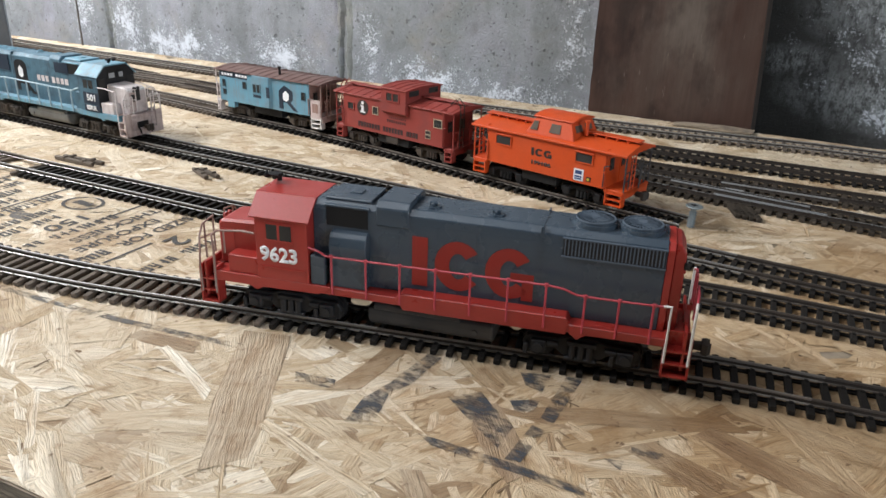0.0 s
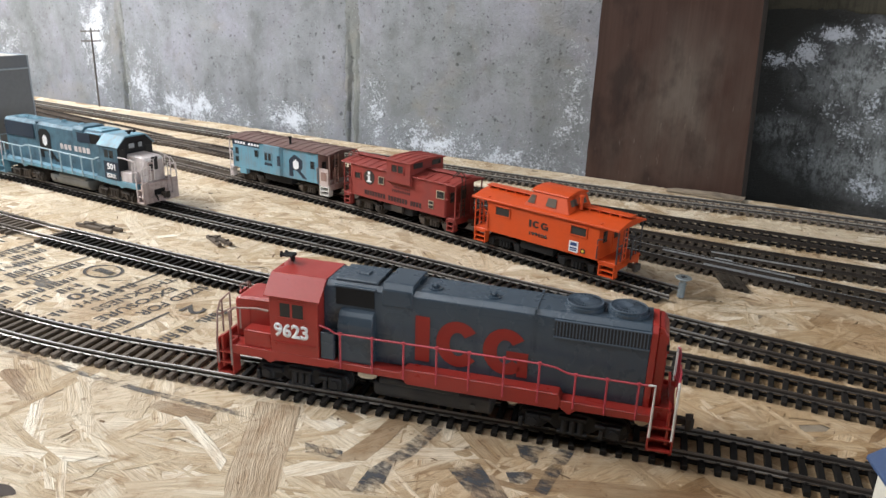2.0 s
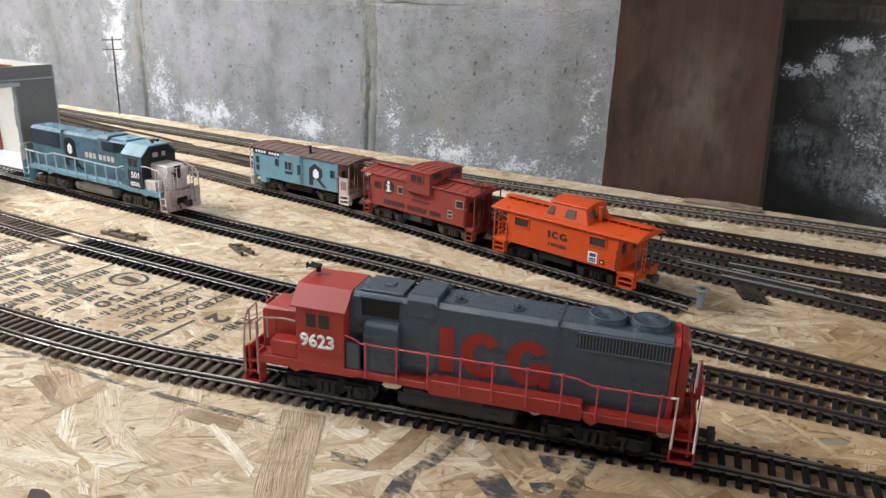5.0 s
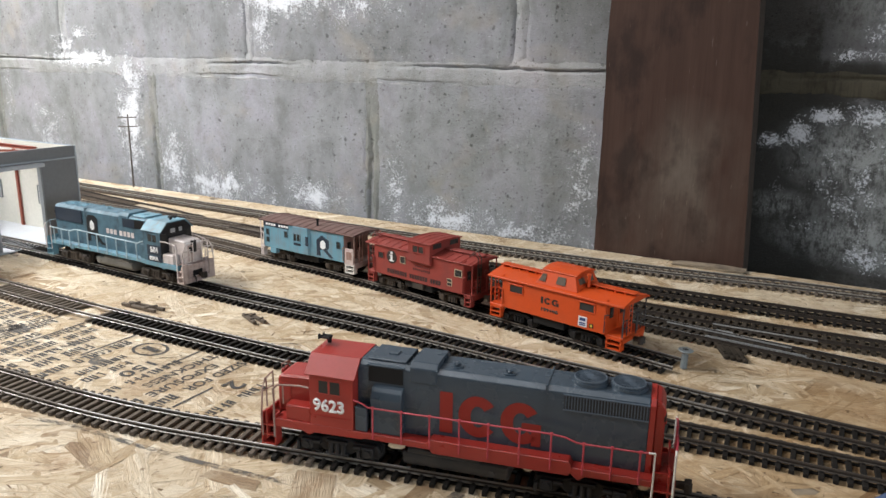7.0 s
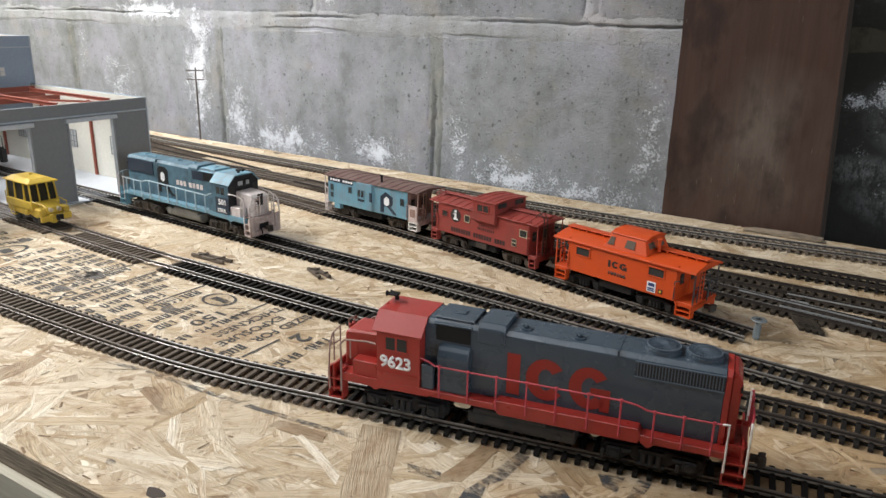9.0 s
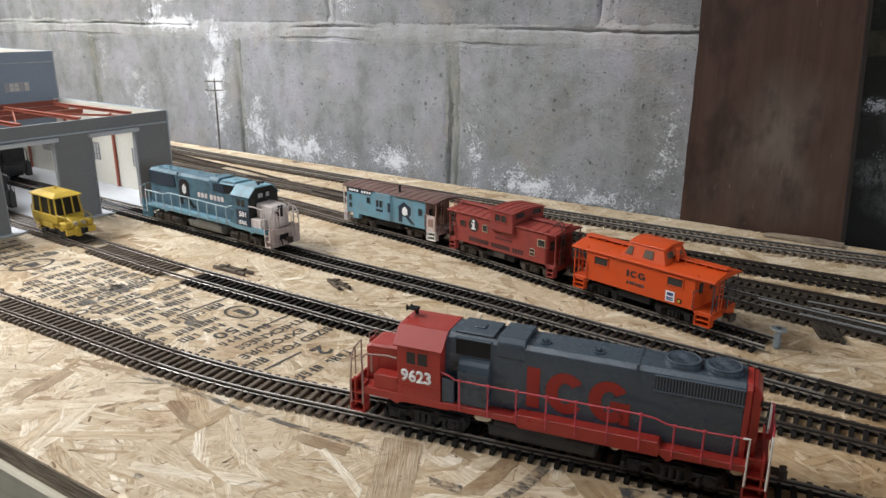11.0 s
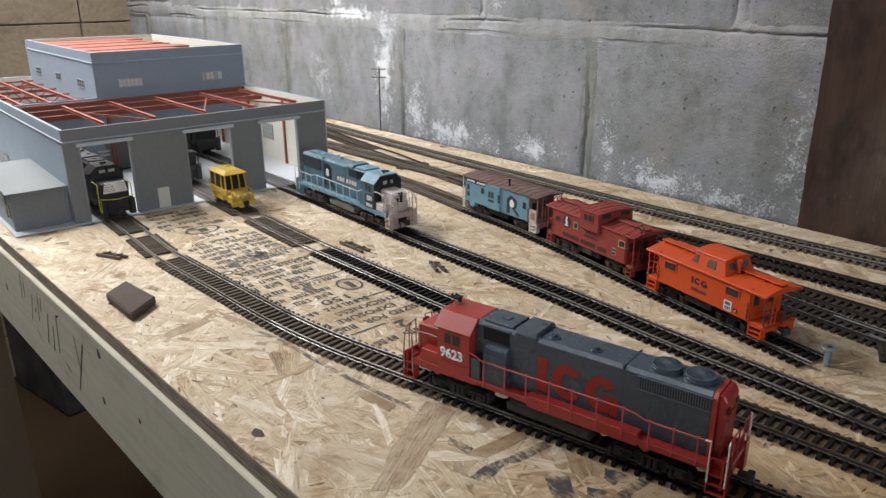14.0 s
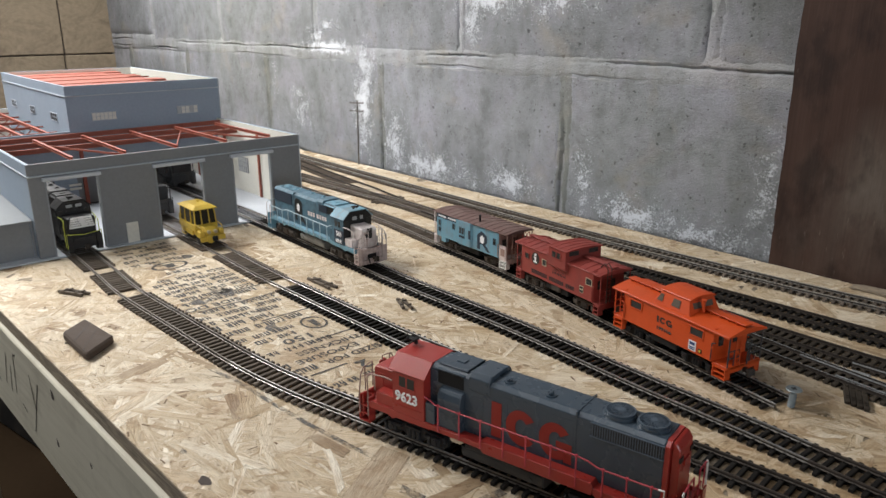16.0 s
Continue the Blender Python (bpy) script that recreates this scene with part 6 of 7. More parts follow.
def platform(parent, x0, x1, e, material, rail, step, brake=True, z_roof=34, hoop=True, ladder=None):
    """An end platform with steps, railings, ladder and a brake wheel. e: -1 or 1, the end."""
    bm = B()
    mbox(bm, x0, x1, -15.8, 15.8, 11.2, 13.2, 0.2)
    mbox(bm, (x0 if e < 0 else x1 - 1.2), (x0 + 1.2 if e < 0 else x1), -15, 15, 8.5, 13.4, 0.2)
    p = part("platform", bm, material, parent)
    for s in (-1, 1):
        bm = B()
        ya, yb = sorted((s * 16.4, s * 11.5))
        xa, xb = (x0 + 0.8, x1 - 1.2) if e < 0 else (x0 + 1.2, x1 - 0.8)
        mbox(bm, xa, xa + 0.7, ya, yb, 3.6, 12.5)
        mbox(bm, xb - 0.7, xb, ya, yb, 3.6, 12.5)
        for z in (3.8, 7.2, 10.6):
            mbox(bm, xa, xb, ya, yb, z, z + 0.6)
        pieces("step", bm, step, p)
        xe = x0 + 0.6 if e < 0 else x1 - 0.6
        bm = B()
        mwire(bm, [(xe, s * 15.4, 13), (xe, s * 15.4, z_roof + 1)], 0.5, 6)
        mwire(bm, [(xe, s * 15.4, 24), (xe, s * 5, 24)], 0.4, 6)
        mwire(bm, [(xe, s * 15.4, 19), (xe, s * 5, 19)], 0.4, 6)
        mwire(bm, [(xe, s * 5, 13), (xe, s * 5, 24.2)], 0.45, 6)
        mwire(bm, [(xe, s * 10, 13), (xe, s * 10, 24.2)], 0.35, 6)
        part("end_rail", bm, rail, p)
        bm = B()
        xb = x1 + 0.3 if e < 0 else x0 - 0.3
        mwire(bm, [(xb, s * 17.1, 14), (xb, s * 17.1, 26), (xb + e * 3, s * 17.1, 27)], 0.4, 6)
        part("grab_iron", bm, rail, p)
    bm = B()
    xe = x0 - 0.2 if e < 0 else x1 + 0.2
    for y in (-9.4, -5.4):
        mwire(bm, [(xe, y, 13), (xe, y, z_roof + 5), (xe - e * 4, y, z_roof + 9), (xe - e * 8, y, z_roof + 5)] if hoop else [(xe, y, 13), (xe, y, z_roof + 1)], 0.4, 6)
    for k in range(7):
        mwire(bm, [(xe, -9.4, 15 + 3.4 * k), (xe, -5.4, 15 + 3.4 * k)], 0.35, 5)
    part("ladder", bm, ladder or rail, p)
    if brake:
        bm = B()
        mwire(bm, [(xe, 2, 12), (xe, 2, 27)], 0.5, 6)
        ring = [(xe, 2 + 3.0 * math.cos(a), 27 + 3.0 * math.sin(a)) for a in [i * math.tau / 14 for i in range(15)]]
        mwire(bm, ring, 0.4, 5)
        mwire(bm, [(xe, -1, 27), (xe, 5, 27)], 0.3, 5)
        part("brake_wheel", bm, rail, p)
    coupler(p, xe, e)
    return p


def arch(w, z_eave, z_top, n=8, drop=0.8):
    """Roof outline: a shallow arch from eave to eave, with its underside."""
    up = [(w * math.cos(math.pi * i / n), z_eave + (z_top - z_eave) * (1 - abs(math.cos(math.pi * i / n)) ** 1.35)) for i in range(n + 1)]
    return up + [(-w, z_eave - drop), (w, z_eave - drop)]


def side_window(parent, x0, x1, z0, z1, y, s, frame, panes=1, glass="glass_dark", lip=0.7):
    bm = B()
    ya, yb = sorted((y, y + s * 0.55))
    mbox(bm, x0 - lip, x1 + lip, ya, yb, z1, z1 + lip)
    mbox(bm, x0 - lip, x1 + lip, ya, yb, z0 - lip, z0)
    mbox(bm, x0 - lip, x0, ya, yb, z0, z1)
    mbox(bm, x1, x1 + lip, ya, yb, z0, z1)
    for k in range(1, panes):
        xc = x0 + (x1 - x0) * k / panes
        mbox(bm, xc - 0.4, xc + 0.4, ya, yb, z0, z1)
    w = part("window", bm, frame, parent)
    for k in range(panes):
        bm = B()
        ya, yb = sorted((y - s * 0.1, y + s * 0.15))
        a, b = x0 + (x1 - x0) * k / panes + (0.4 if k else 0), x0 + (x1 - x0) * (k + 1) / panes - (0.4 if k < panes - 1 else 0)
        mbox(bm, a, b, ya, yb, z0, z1)
        part("pane", bm, glass, w)
    return w


def car_body(L, x0, x1, z_eave, z_top, paint_side, paint_end, roof, roof_x0, roof_x1, roof_w=17.6, zf=12.6):
    bm = B()
    mprism(bm, [(-16.4, zf), (16.4, zf), (16.4, z_eave)] + arch(16.4, z_eave, z_top - 1.2)[1:8] + [(-16.4, z_eave)], x0, x1, "x", 0.2)
    body = part("body", bm, paint_side, L)
    bm = B()
    mprism(bm, arch(roof_w, z_eave + 0.3, z_top), roof_x0, roof_x1, "x", 0.15)
    r = part("roof", bm, roof, L)
    for e, x in ((-1, x0), (1, x1)):
        bm = B()
        xa, xb = sorted((x, x + e * 0.4))
        mbox(bm, xa, xb, -15.9, 15.9, zf, z_eave + 1.5)
        mbox(bm, min(x, x + e * 0.8), max(x, x + e * 0.8), 0.5, 7.5, zf + 0.6, zf + 19)
        p = part("end_wall", bm, paint_end, body)
        for y0, y1, z0, z1 in ((1.6, 6.4, 23, 30), (-12, -7.5, 23, 30)):
            bm = B()
            mbox(bm, min(x + e * 0.35, x + e * 0.9), max(x + e * 0.35, x + e * 0.9), y0, y1, z0, z1)
            part("end_window", bm, "glass_dark", p)
    return body, r


def underframe(L, x0, x1, material="chassis"):
    bm = B()
    mbox(bm, x0, x1, -4, 4, 8.5, 12.6)
    mbox(bm, x0 * 0.35, x1 * 0.30, -13.5, -6, 6.0, 12.4, 0.4)
    mbox(bm, x0 * 0.2, x1 * 0.4, 6, 13.5, 6.5, 12.4, 0.4)
    mrod(bm, (x0 * 0.05, -2, 7.0), (x1 * 0.38, -2, 7.0), 2.2, 12)
    part("underframe", bm, material, L)


# orange caboose
O = thing("caboose", "bright orange model caboose with a cupola on the siding", "caboose", "model trains", pose(-0.1435, 0.4325, Z, 0, 0, -11.8))
body, roof = car_body(O, -38, 45.5, 34.6, 38.4, "caboose_orange", "caboose_orange", "caboose_orange", -50.5, 58.6)
for x0, x1 in ((-31.2, -20.4), (26.0, 36.8)):
    side_window(body, x0, x1, 25.6, 30.8, -16.4, -1, "caboose_orange")
for x0, x1 in ((-31.2, -20.4), (26.0, 36.8)):
    side_window(body, x0, x1, 25.6, 30.8, 16.4, 1, "caboose_orange")
bm = B()
mbox(bm, -49.5, -10.5, -3.4, 3.4, 39.6, 40.4, 0.2)
mbox(bm, 22, 58.5, -3.4, 3.4, 39.6, 40.4, 0.2)
for x in range(-47, 58, 7):
    if not -12 < x < 22:
        mbox(bm, x - 0.5, x + 0.5, -3, 3, 38.2, 39.7)
pieces("roof_walk", bm, "caboose_orange", roof)
def tapered(bm, lo, hi, zs):
    """A block whose top is smaller than its foot: (x0, x1, half width) below and above."""
    vs = []
    for (x0, x1, w), z in ((lo, zs[0]), (hi, zs[1])):
        vs.append([bm.verts.new((x * mm, y * mm, z * mm)) for x, y in ((x0, -w), (x1, -w), (x1, w), (x0, w))])
    fs = [bm.faces.new(vs[0][::-1]), bm.faces.new(vs[1])] + [bm.faces.new((vs[0][i], vs[0][(i + 1) % 4], vs[1][(i + 1) % 4], vs[1][i])) for i in range(4)]
    bmesh.ops.bevel(bm, geom=list({e for f in fs for e in f.edges}), offset=0.3 * mm, segments=1, affect="EDGES", clamp_overlap=True)
    return bm


bm = tapered(B(), (-11.5, 22.5, 14.6), (-5.8, 18.5, 11.6), (35.6, 46.0))
cup = part("cupola", bm, "caboose_orange", roof)
bm = B()
mprism(bm, [(-12.6, 45.6), (-12.5, 46.4), (-6.4, 47.9), (0, 48.4), (6.4, 47.9), (12.5, 46.4), (12.6, 45.6)], -7.6, 20.2, "x", 0.3)
part("cupola_roof", bm, "caboose_orange", cup)
for s in (-1, 1):
    for pts in ([(-8.6, 38.2), (-3.4, 38.2), (-3.4, 43.4), (-6.4, 43.4)], [(5.0, 38.2), (12.6, 38.2), (12.0, 43.4), (5.8, 43.4)]):
        bm = B()
        vs = []
        for px, pz in pts:
            yy = 14.6 - (pz - 36.4) * 3.0 / 9.6 + 0.12
            vs.append(bm.verts.new((px * mm, s * yy * mm, pz * mm)))
        f = bm.faces.new(vs)
        ex = bmesh.ops.extrude_face_region(bm, geom=[f])
        for v in [g for g in ex["geom"] if isinstance(g, bmesh.types.BMVert)]:
            v.co.y += s * 0.2 * mm
        bmesh.ops.recalc_face_normals(bm, faces=bm.faces[:])
        part("cupola_window", bm, "glass_grey", cup)
for e, x in ((-1, -9.4), (1, 20.6)):
    for y in (-5.6, 5.6):
        bm = B()
        mprism(bm, [(x, 39.6), (x + e * 0.45, 39.6), (x - e * 1.75, 45.0), (x - e * 2.2, 45.0)], y - 3.8, y + 3.8, "y")
        part("cupola_window", bm, "glass_grey", cup)
bm = B()
mrod(bm, (25.4, -5.2, 38.6), (25.4, -5.2, 46.4), 1.1, 12)
mrod(bm, (25.4, -5.2, 46.2), (25.4, -5.2, 47.4), 1.6, 12)
part("chimney", bm, "caboose_orange", roof)
for s in (-1, 1):
    bm = B()
    a, b = sorted((s * 17.1, s * 18.0))
    mbox(bm, -50.8, 58.9, a, b, 33.6, 35.0, 0.25)
    part("eave_trim", bm, "caboose_orange", roof)
    bm = B()
    for x0 in (-31.9, 25.3):
        mbox(bm, x0, x0 + 12.2, min(s * 16.4, s * 17.5), max(s * 16.4, s * 17.5), 31.2, 31.9, 0.1)
    pieces("window_hood", bm, "caboose_orange", body)
    bm = B()
    mwire(bm, [(-37.4, s * 16.9, 15.0), (-37.4, s * 17.3, 22.5), (-38.6, s * 17.3, 23.6)], 0.4, 6)
    mwire(bm, [(44.9, s * 16.9, 15.0), (44.9, s * 17.3, 22.5), (46.4, s * 17.3, 23.6)], 0.4, 6)
    pieces("grab_iron", bm, "caboose_orange", body)
logo_three(body, -4.9 * mm, 9.8 * mm, 23.0 * mm, 27.8 * mm, -16.45 * mm, "lettering_black")
letters("road_number", "199106", 2.7 * mm, (2.6 * mm, -16.45 * mm, 18.9 * mm), "lettering_black", body, width=13.8 * mm, bold=0.05)
bm = B()
mbox(bm, 25.6, 32.0, -16.7, -16.35, 14.2, 21.2)
sign = part("data_plate", bm, "lettering_white", body, "small white and blue notice plate")
for z0, z1, x0, x1 in ((18.2, 20.4, 26.6, 31.0), (15.0, 15.8, 26.4, 31.2), (16.2, 17.2, 26.4, 31.2)):
    bm = B()
    mbox(bm, x0, x1, -16.85, -16.65, z0, z1)
    part("print_bar", bm, "sign_blue", sign)
bm = B()
mbox(bm, 34.0, 37.0, -16.7, -16.35, 14.8, 17.6)
pl = part("data_plate", bm, "lettering_black", body)
bm = B()
mrod(bm, (35.5, -16.6, 16.2), (35.5, -16.95, 16.2), 0.9, 12)
part("dot", bm, "yellow", pl)
platform(O, -49.5, -38, -1, "caboose_orange", "caboose_orange", "caboose_orange", z_roof=33.5, hoop=False)
platform(O, 45.5, 58.3, 1, "caboose_orange", "chassis_grey", "caboose_orange", z_roof=33.5, hoop=False, ladder="caboose_orange")
underframe(O, -36, 42)
for cx in (-26, 30):
    caboose_truck(O, cx, "chassis")

# red wide-cupola caboose
Rd = thing("caboose", "dark red model caboose with a wide bay cupola", "caboose", "model trains", pose(-0.2636, 0.4576, Z, 0, 0, -10.3))
body, roof = car_body(Rd, -47.5, 46.5, 37.2, 40.2, "caboose_red", "caboose_red", "caboose_red", -57, 55)
for x in range(-52, 56, 8):
    if not -10 < x < 18:
        bm = B()
        mprism(bm, [(p * 1.01, q + 0.35) for p, q in arch(17.6, 37.5, 40.2)[:9]] + [(-17.6, 36.9), (17.6, 36.9)], x - 0.45, x + 0.45, "x")
        part("roof_rib", bm, "caboose_red", roof)
bm = B()
mbox(bm, -56, -9, -3.2, 3.2, 41.0, 41.8, 0.2)
mbox(bm, 17, 54, -3.2, 3.2, 41.0, 41.8, 0.2)
pieces("roof_walk", bm, "caboose_red", roof)
bm = B()
mprism(bm, [(-19.2, 30.5), (-16.5, 29.0), (16.5, 29.0), (19.2, 30.5), (19.2, 46.6), (9, 47.6), (0, 47.9), (-9, 47.6), (-19.2, 46.6)], -7.4, 15.4, "x", 0.3)
cup = part("cupola", bm, "caboose_red", roof)
bm = B()
mprism(bm, [(-20.0, 46.3), (-20.0, 47.1), (-9.2, 48.4), (0, 48.7), (9.2, 48.4), (20.0, 47.1), (20.0, 46.3), (9, 47.5), (0, 47.8), (-9, 47.5)], -8.6, 16.6, "x", 0.1)
croof = part("cupola_roof", bm, "caboose_red", cup)
for x in (-6.5, -0.5, 6.0, 12.5):
    bm = B()
    mprism(bm, [(-19.8, 46.9), (-9.2, 48.2), (0, 48.5), (9.2, 48.2), (19.8, 46.9), (19.8, 47.4), (9.2, 48.8), (0, 49.1), (-9.2, 48.8), (-19.8, 47.4)], x, x + 0.8, "x")
    part("roof_rib", bm, "caboose_red", croof)
for s in (-1, 1):
    side_window(cup, -2.0, 9.0, 38.6, 43.8, s * 19.2, s, "caboose_red", panes=2)
    bm = B()
    mbox(bm, 15.3, 15.7, min(s * 5.5, s * 15.5), max(s * 5.5, s * 15.5), 42.4, 46.2)
    part("cupola_window", bm, "glass_dark", cup)
    bm = B()
    mbox(bm, -7.7, -7.3, min(s * 5.5, s * 15.5), max(s * 5.5, s * 15.5), 42.4, 46.2)
    part("cupola_window", bm, "glass_dark", cup)
    for x0, x1, z0, z1 in ((-42.4, -36.8, 26.4, 31.0), (-17.6, -12.8, 26.2, 31.2), (38.6, 45.0, 26.2, 31.2)):
        w = side_window(body, x0, x1, z0, z1, s * 16.4, s, "cream_trim" if x0 > -40 else "caboose_red", lip=0.4)
bm = B()
mrod(bm, (-27.7, -16.3, 29.0), (-27.7, -16.6, 29.0), 5.5, 28)
disc = part("emblem_disc", bm, "lettering_black", body, "round black emblem")
bm = B()
mbox(bm, -28.8, -26.6, -16.8, -16.55, 26.2, 30.6)
mbox(bm, -30.2, -25.2, -16.8, -16.55, 25.4, 26.4)
mbox(bm, -29.8, -26.6, -16.8, -16.55, 29.8, 30.6)
mrod(bm, (-27.7, -16.55, 32.4), (-27.7, -16.8, 32.4), 1.3, 12)
part("emblem_bar", bm, "lettering_white", disc)
bm = B()
x = -32.6
for wl in (8, 7, 4):
    for k in range(wl):
        mbox(bm, x, x + 2.1, -16.6, -16.35, 15.2, 18.8)
        x += 2.75
    x += 2.6
pieces("name_bar", bm, "lettering_dark", body)
bm = B()
for k in range(9):
    mbox(bm, -4 + 2.0 * k, -2.9 + 2.0 * k, -16.55, -16.35, 22.6, 24.6)
    mbox(bm, -2 + 1.8 * k, -1.2 + 1.8 * k, -16.55, -16.35, 25.6, 26.8)
pieces("number_bar", bm, "lettering_dark", body)
bm = B()
mbox(bm, 31.0, 35.6, -16.7, -16.35, 17.0, 22.8)
sign = part("data_plate", bm, "cream_trim", body)
bm = B()
mbox(bm, 31.4, 35.2, -16.85, -16.65, 20.4, 22.3)
mbox(bm, 31.4, 35.2, -16.85, -16.65, 17.5, 19.4)
part("print_bar", bm, "lettering_black", sign)
platform(Rd, -56, -47.5, -1, "caboose_red", "caboose_red", "caboose_red", z_roof=36.5)
platform(Rd, 46.5, 54.8, 1, "caboose_red", "caboose_red", "caboose_red", z_roof=36.5, ladder="truck_brown")
underframe(Rd, -45, 45)
bm = B()
mbox(bm, -6, 5, -15.6, -12, 7.2, 12.4, 0.3)
part("tool_box", bm, "truck_brown", Rd)
for cx in (-33, 33):
    caboose_truck(Rd, cx, "truck_brown")

# blue bay-window caboose
Bl = thing("caboose", "weathered light blue model caboose with a rusty roof", "caboose", "model trains", pose(-0.3960, 0.4790, Z, 0, 0, -5.0))
body, roof = car_body(Bl, -53.5, 46, 37.8, 40.2, "sky_blue_light", "rust_end", "rust_roof", -59, 58)
for x in range(-54, 57, 9):
    bm = B()
    mprism(bm, [(p * 1.01, q + 0.4) for p, q in arch(17.6, 38.1, 40.2)[:9]] + [(-17.6, 37.4), (17.6, 37.4)], x - 0.5, x + 0.5, "x")
    part("roof_rib", bm, "rust_roof", roof)
bm = B()
mrod(bm, (9, -9, 38.5), (9, -9, 45.0), 1.0, 10)
mrod(bm, (9, -9, 44.8), (9, -9, 45.8), 1.5, 10)
part("chimney", bm, "chassis", roof)
for s in (-1, 1):
    bm = B()
    ya, yb = sorted((s * 16.3, s * 19.0))
    mprism(bm, [(-15, s * 16.3), (-13.5, s * 18.6), (5.0, s * 18.6), (6.8, s * 16.3)], 13.2, 37.4, "z", 0.2)
    bay = part("bay", bm, "sky_blue_light", body)
    side_window(bay, -11.8, -4.2, 24.4, 30.8, s * 18.6, s, "sky_blue_light", panes=2)
    bm = B()
    mbox(bm, -12.2, -3.6, min(s * 18.5, s * 18.8), max(s * 18.5, s * 18.8), 20.2, 22.4)
    part("bay_vent", bm, "navy", bay)
    for x0, x1, z0, z1 in ((-25.8, -22.2, 25.2, 30.6), (38.4, 42.2, 24.4, 30.2), (-49.5, -46.5, 24.8, 30.0), (-49.5, -46.5, 18.0, 22.0)):
        side_window(body, x0, x1, z0, z1, s * 16.4, s, "sky_blue", lip=0.3)
    bm = B()
    mbox(bm, 2.4, 5.4, min(s * 18.0, s * 18.7), max(s * 18.0, s * 18.7), 21.5, 30.0)
    part("bay_panel", bm, "navy", bay)
bm = B()
mbox(bm, -53.2, -20.6, -16.62, -16.35, 32.6, 37.0)
p = part("name_panel", bm, "navy", body)
bm = B()
for k in range(8):
    mbox(bm, -50 + 3.4 * k + (3 if k > 3 else 0), -47.6 + 3.4 * k + (3 if k > 3 else 0), -16.72, -16.6, 33.8, 35.8)
pieces("name_bar", bm, "lettering_white", p)
# the dark open mark with a pale six-sided middle
bm = B()
mprism(bm, [(14.2, 14.6), (14.2, 28.5), (20.4, 33.4), (29, 29.4), (29, 23.0), (26.4, 20.4), (34, 14.4), (29.6, 14.4), (22.4, 20.2), (18.6, 20.2), (18.6, 14.6)], -16.62, -16.38, "y")
p = part("mark_outer", bm, "navy", body)
bm = B()
mprism(bm, [(18.8, 22.2), (18.8, 27.0), (21.8, 29.4), (25.0, 27.0), (25.0, 22.6), (21.8, 20.8)], -16.74, -16.6, "y")
part("mark_inner", bm, "lettering_white", p)
platform(Bl, -59, -53.5, -1, "nose_white", "nose_white", "nose_white", z_roof=37, hoop=False)
platform(Bl, 46, 58, 1, "pilot_pink", "rust_end", "white_paint", z_roof=37, hoop=False)
bm = B()
mbox(bm, 47.2, 56.8, -16.3, -15.6, 13, 26)
part("end_panel", bm, "pilot_pink", Bl)
bm = B()
mbox(bm, 49.2, 54.8, -16.6, -15.3, 16, 23)
part("end_opening", bm, "rust_end", Bl)
bm = B()
mbox(bm, -46, -38, -16.2, -12, 7.6, 12.6, 0.3)
part("steps_box", bm, "sky_blue_light", Bl)
underframe(Bl, -50, 44)
for cx in (-36, 34):
    caboose_truck(Bl, cx, "truck_brown")

# ---- engine shed ----
shed = thing("engine_shed", "grey-blue model engine shed with red roof trusses and no roof", "building")
FX, Y0, Y1, H = -0.690, 0.143, 0.447, 0.0980
UX, UY, UH, BX = -0.906, 0.243, 0.1540, -1.250
TH = 0.0030
DOORS = ((0.158, 0.208), (0.268, 0.321), (0.358, 0.407))
part("base_plate", box(B(), BX - 0.01, FX + 0.006, 0.086, Y1 + 0.004, 0.0004, 0.0018, 0.0003), "styrene_floor", shed, "white plastic floor")
bm = B()
edges = [Y0] + [v for d in DOORS for v in d] + [Y1]
for a, b in zip(edges[::2], edges[1::2]):
    box(bm, FX - TH, FX, a, b, 0.0018, 0.0839)
front = part("front_wall", box(B(), FX - TH, FX, Y0, Y1, 0.0840, H), "shed_blue_greyed", shed)
pieces("pillar", bm, "shed_blue_greyed", front)
bm = box(B(), FX - 0.0002, FX + 0.0014, Y0 - 0.001, Y1 + 0.001, 0.0850, 0.0866, 0.0003)
part("cornice", bm, "shed_trim", front)
for a, b in DOORS:
    bm = B()
    box(bm, FX - 0.001, FX + 0.0040, a - 0.003, b + 0.003, 0.0800, 0.0838, 0.0005)
    part("door_lintel", bm, "styrene_floor", front)
    bm = B()
    for y in (a, b):
        box(bm, FX - 0.0045, FX + 0.0008, y - 0.0008, y + 0.0008, 0.0018, 0.0800)
    pieces("door_jamb", bm, "shed_jamb", front)
bm = box(B(), FX - 0.0006, FX + 0.0012, 0.2300, 0.2425, 0.0018, 0.0240, 0.0002)
part("small_door", bm, "styrene", front, "white unpainted small door")
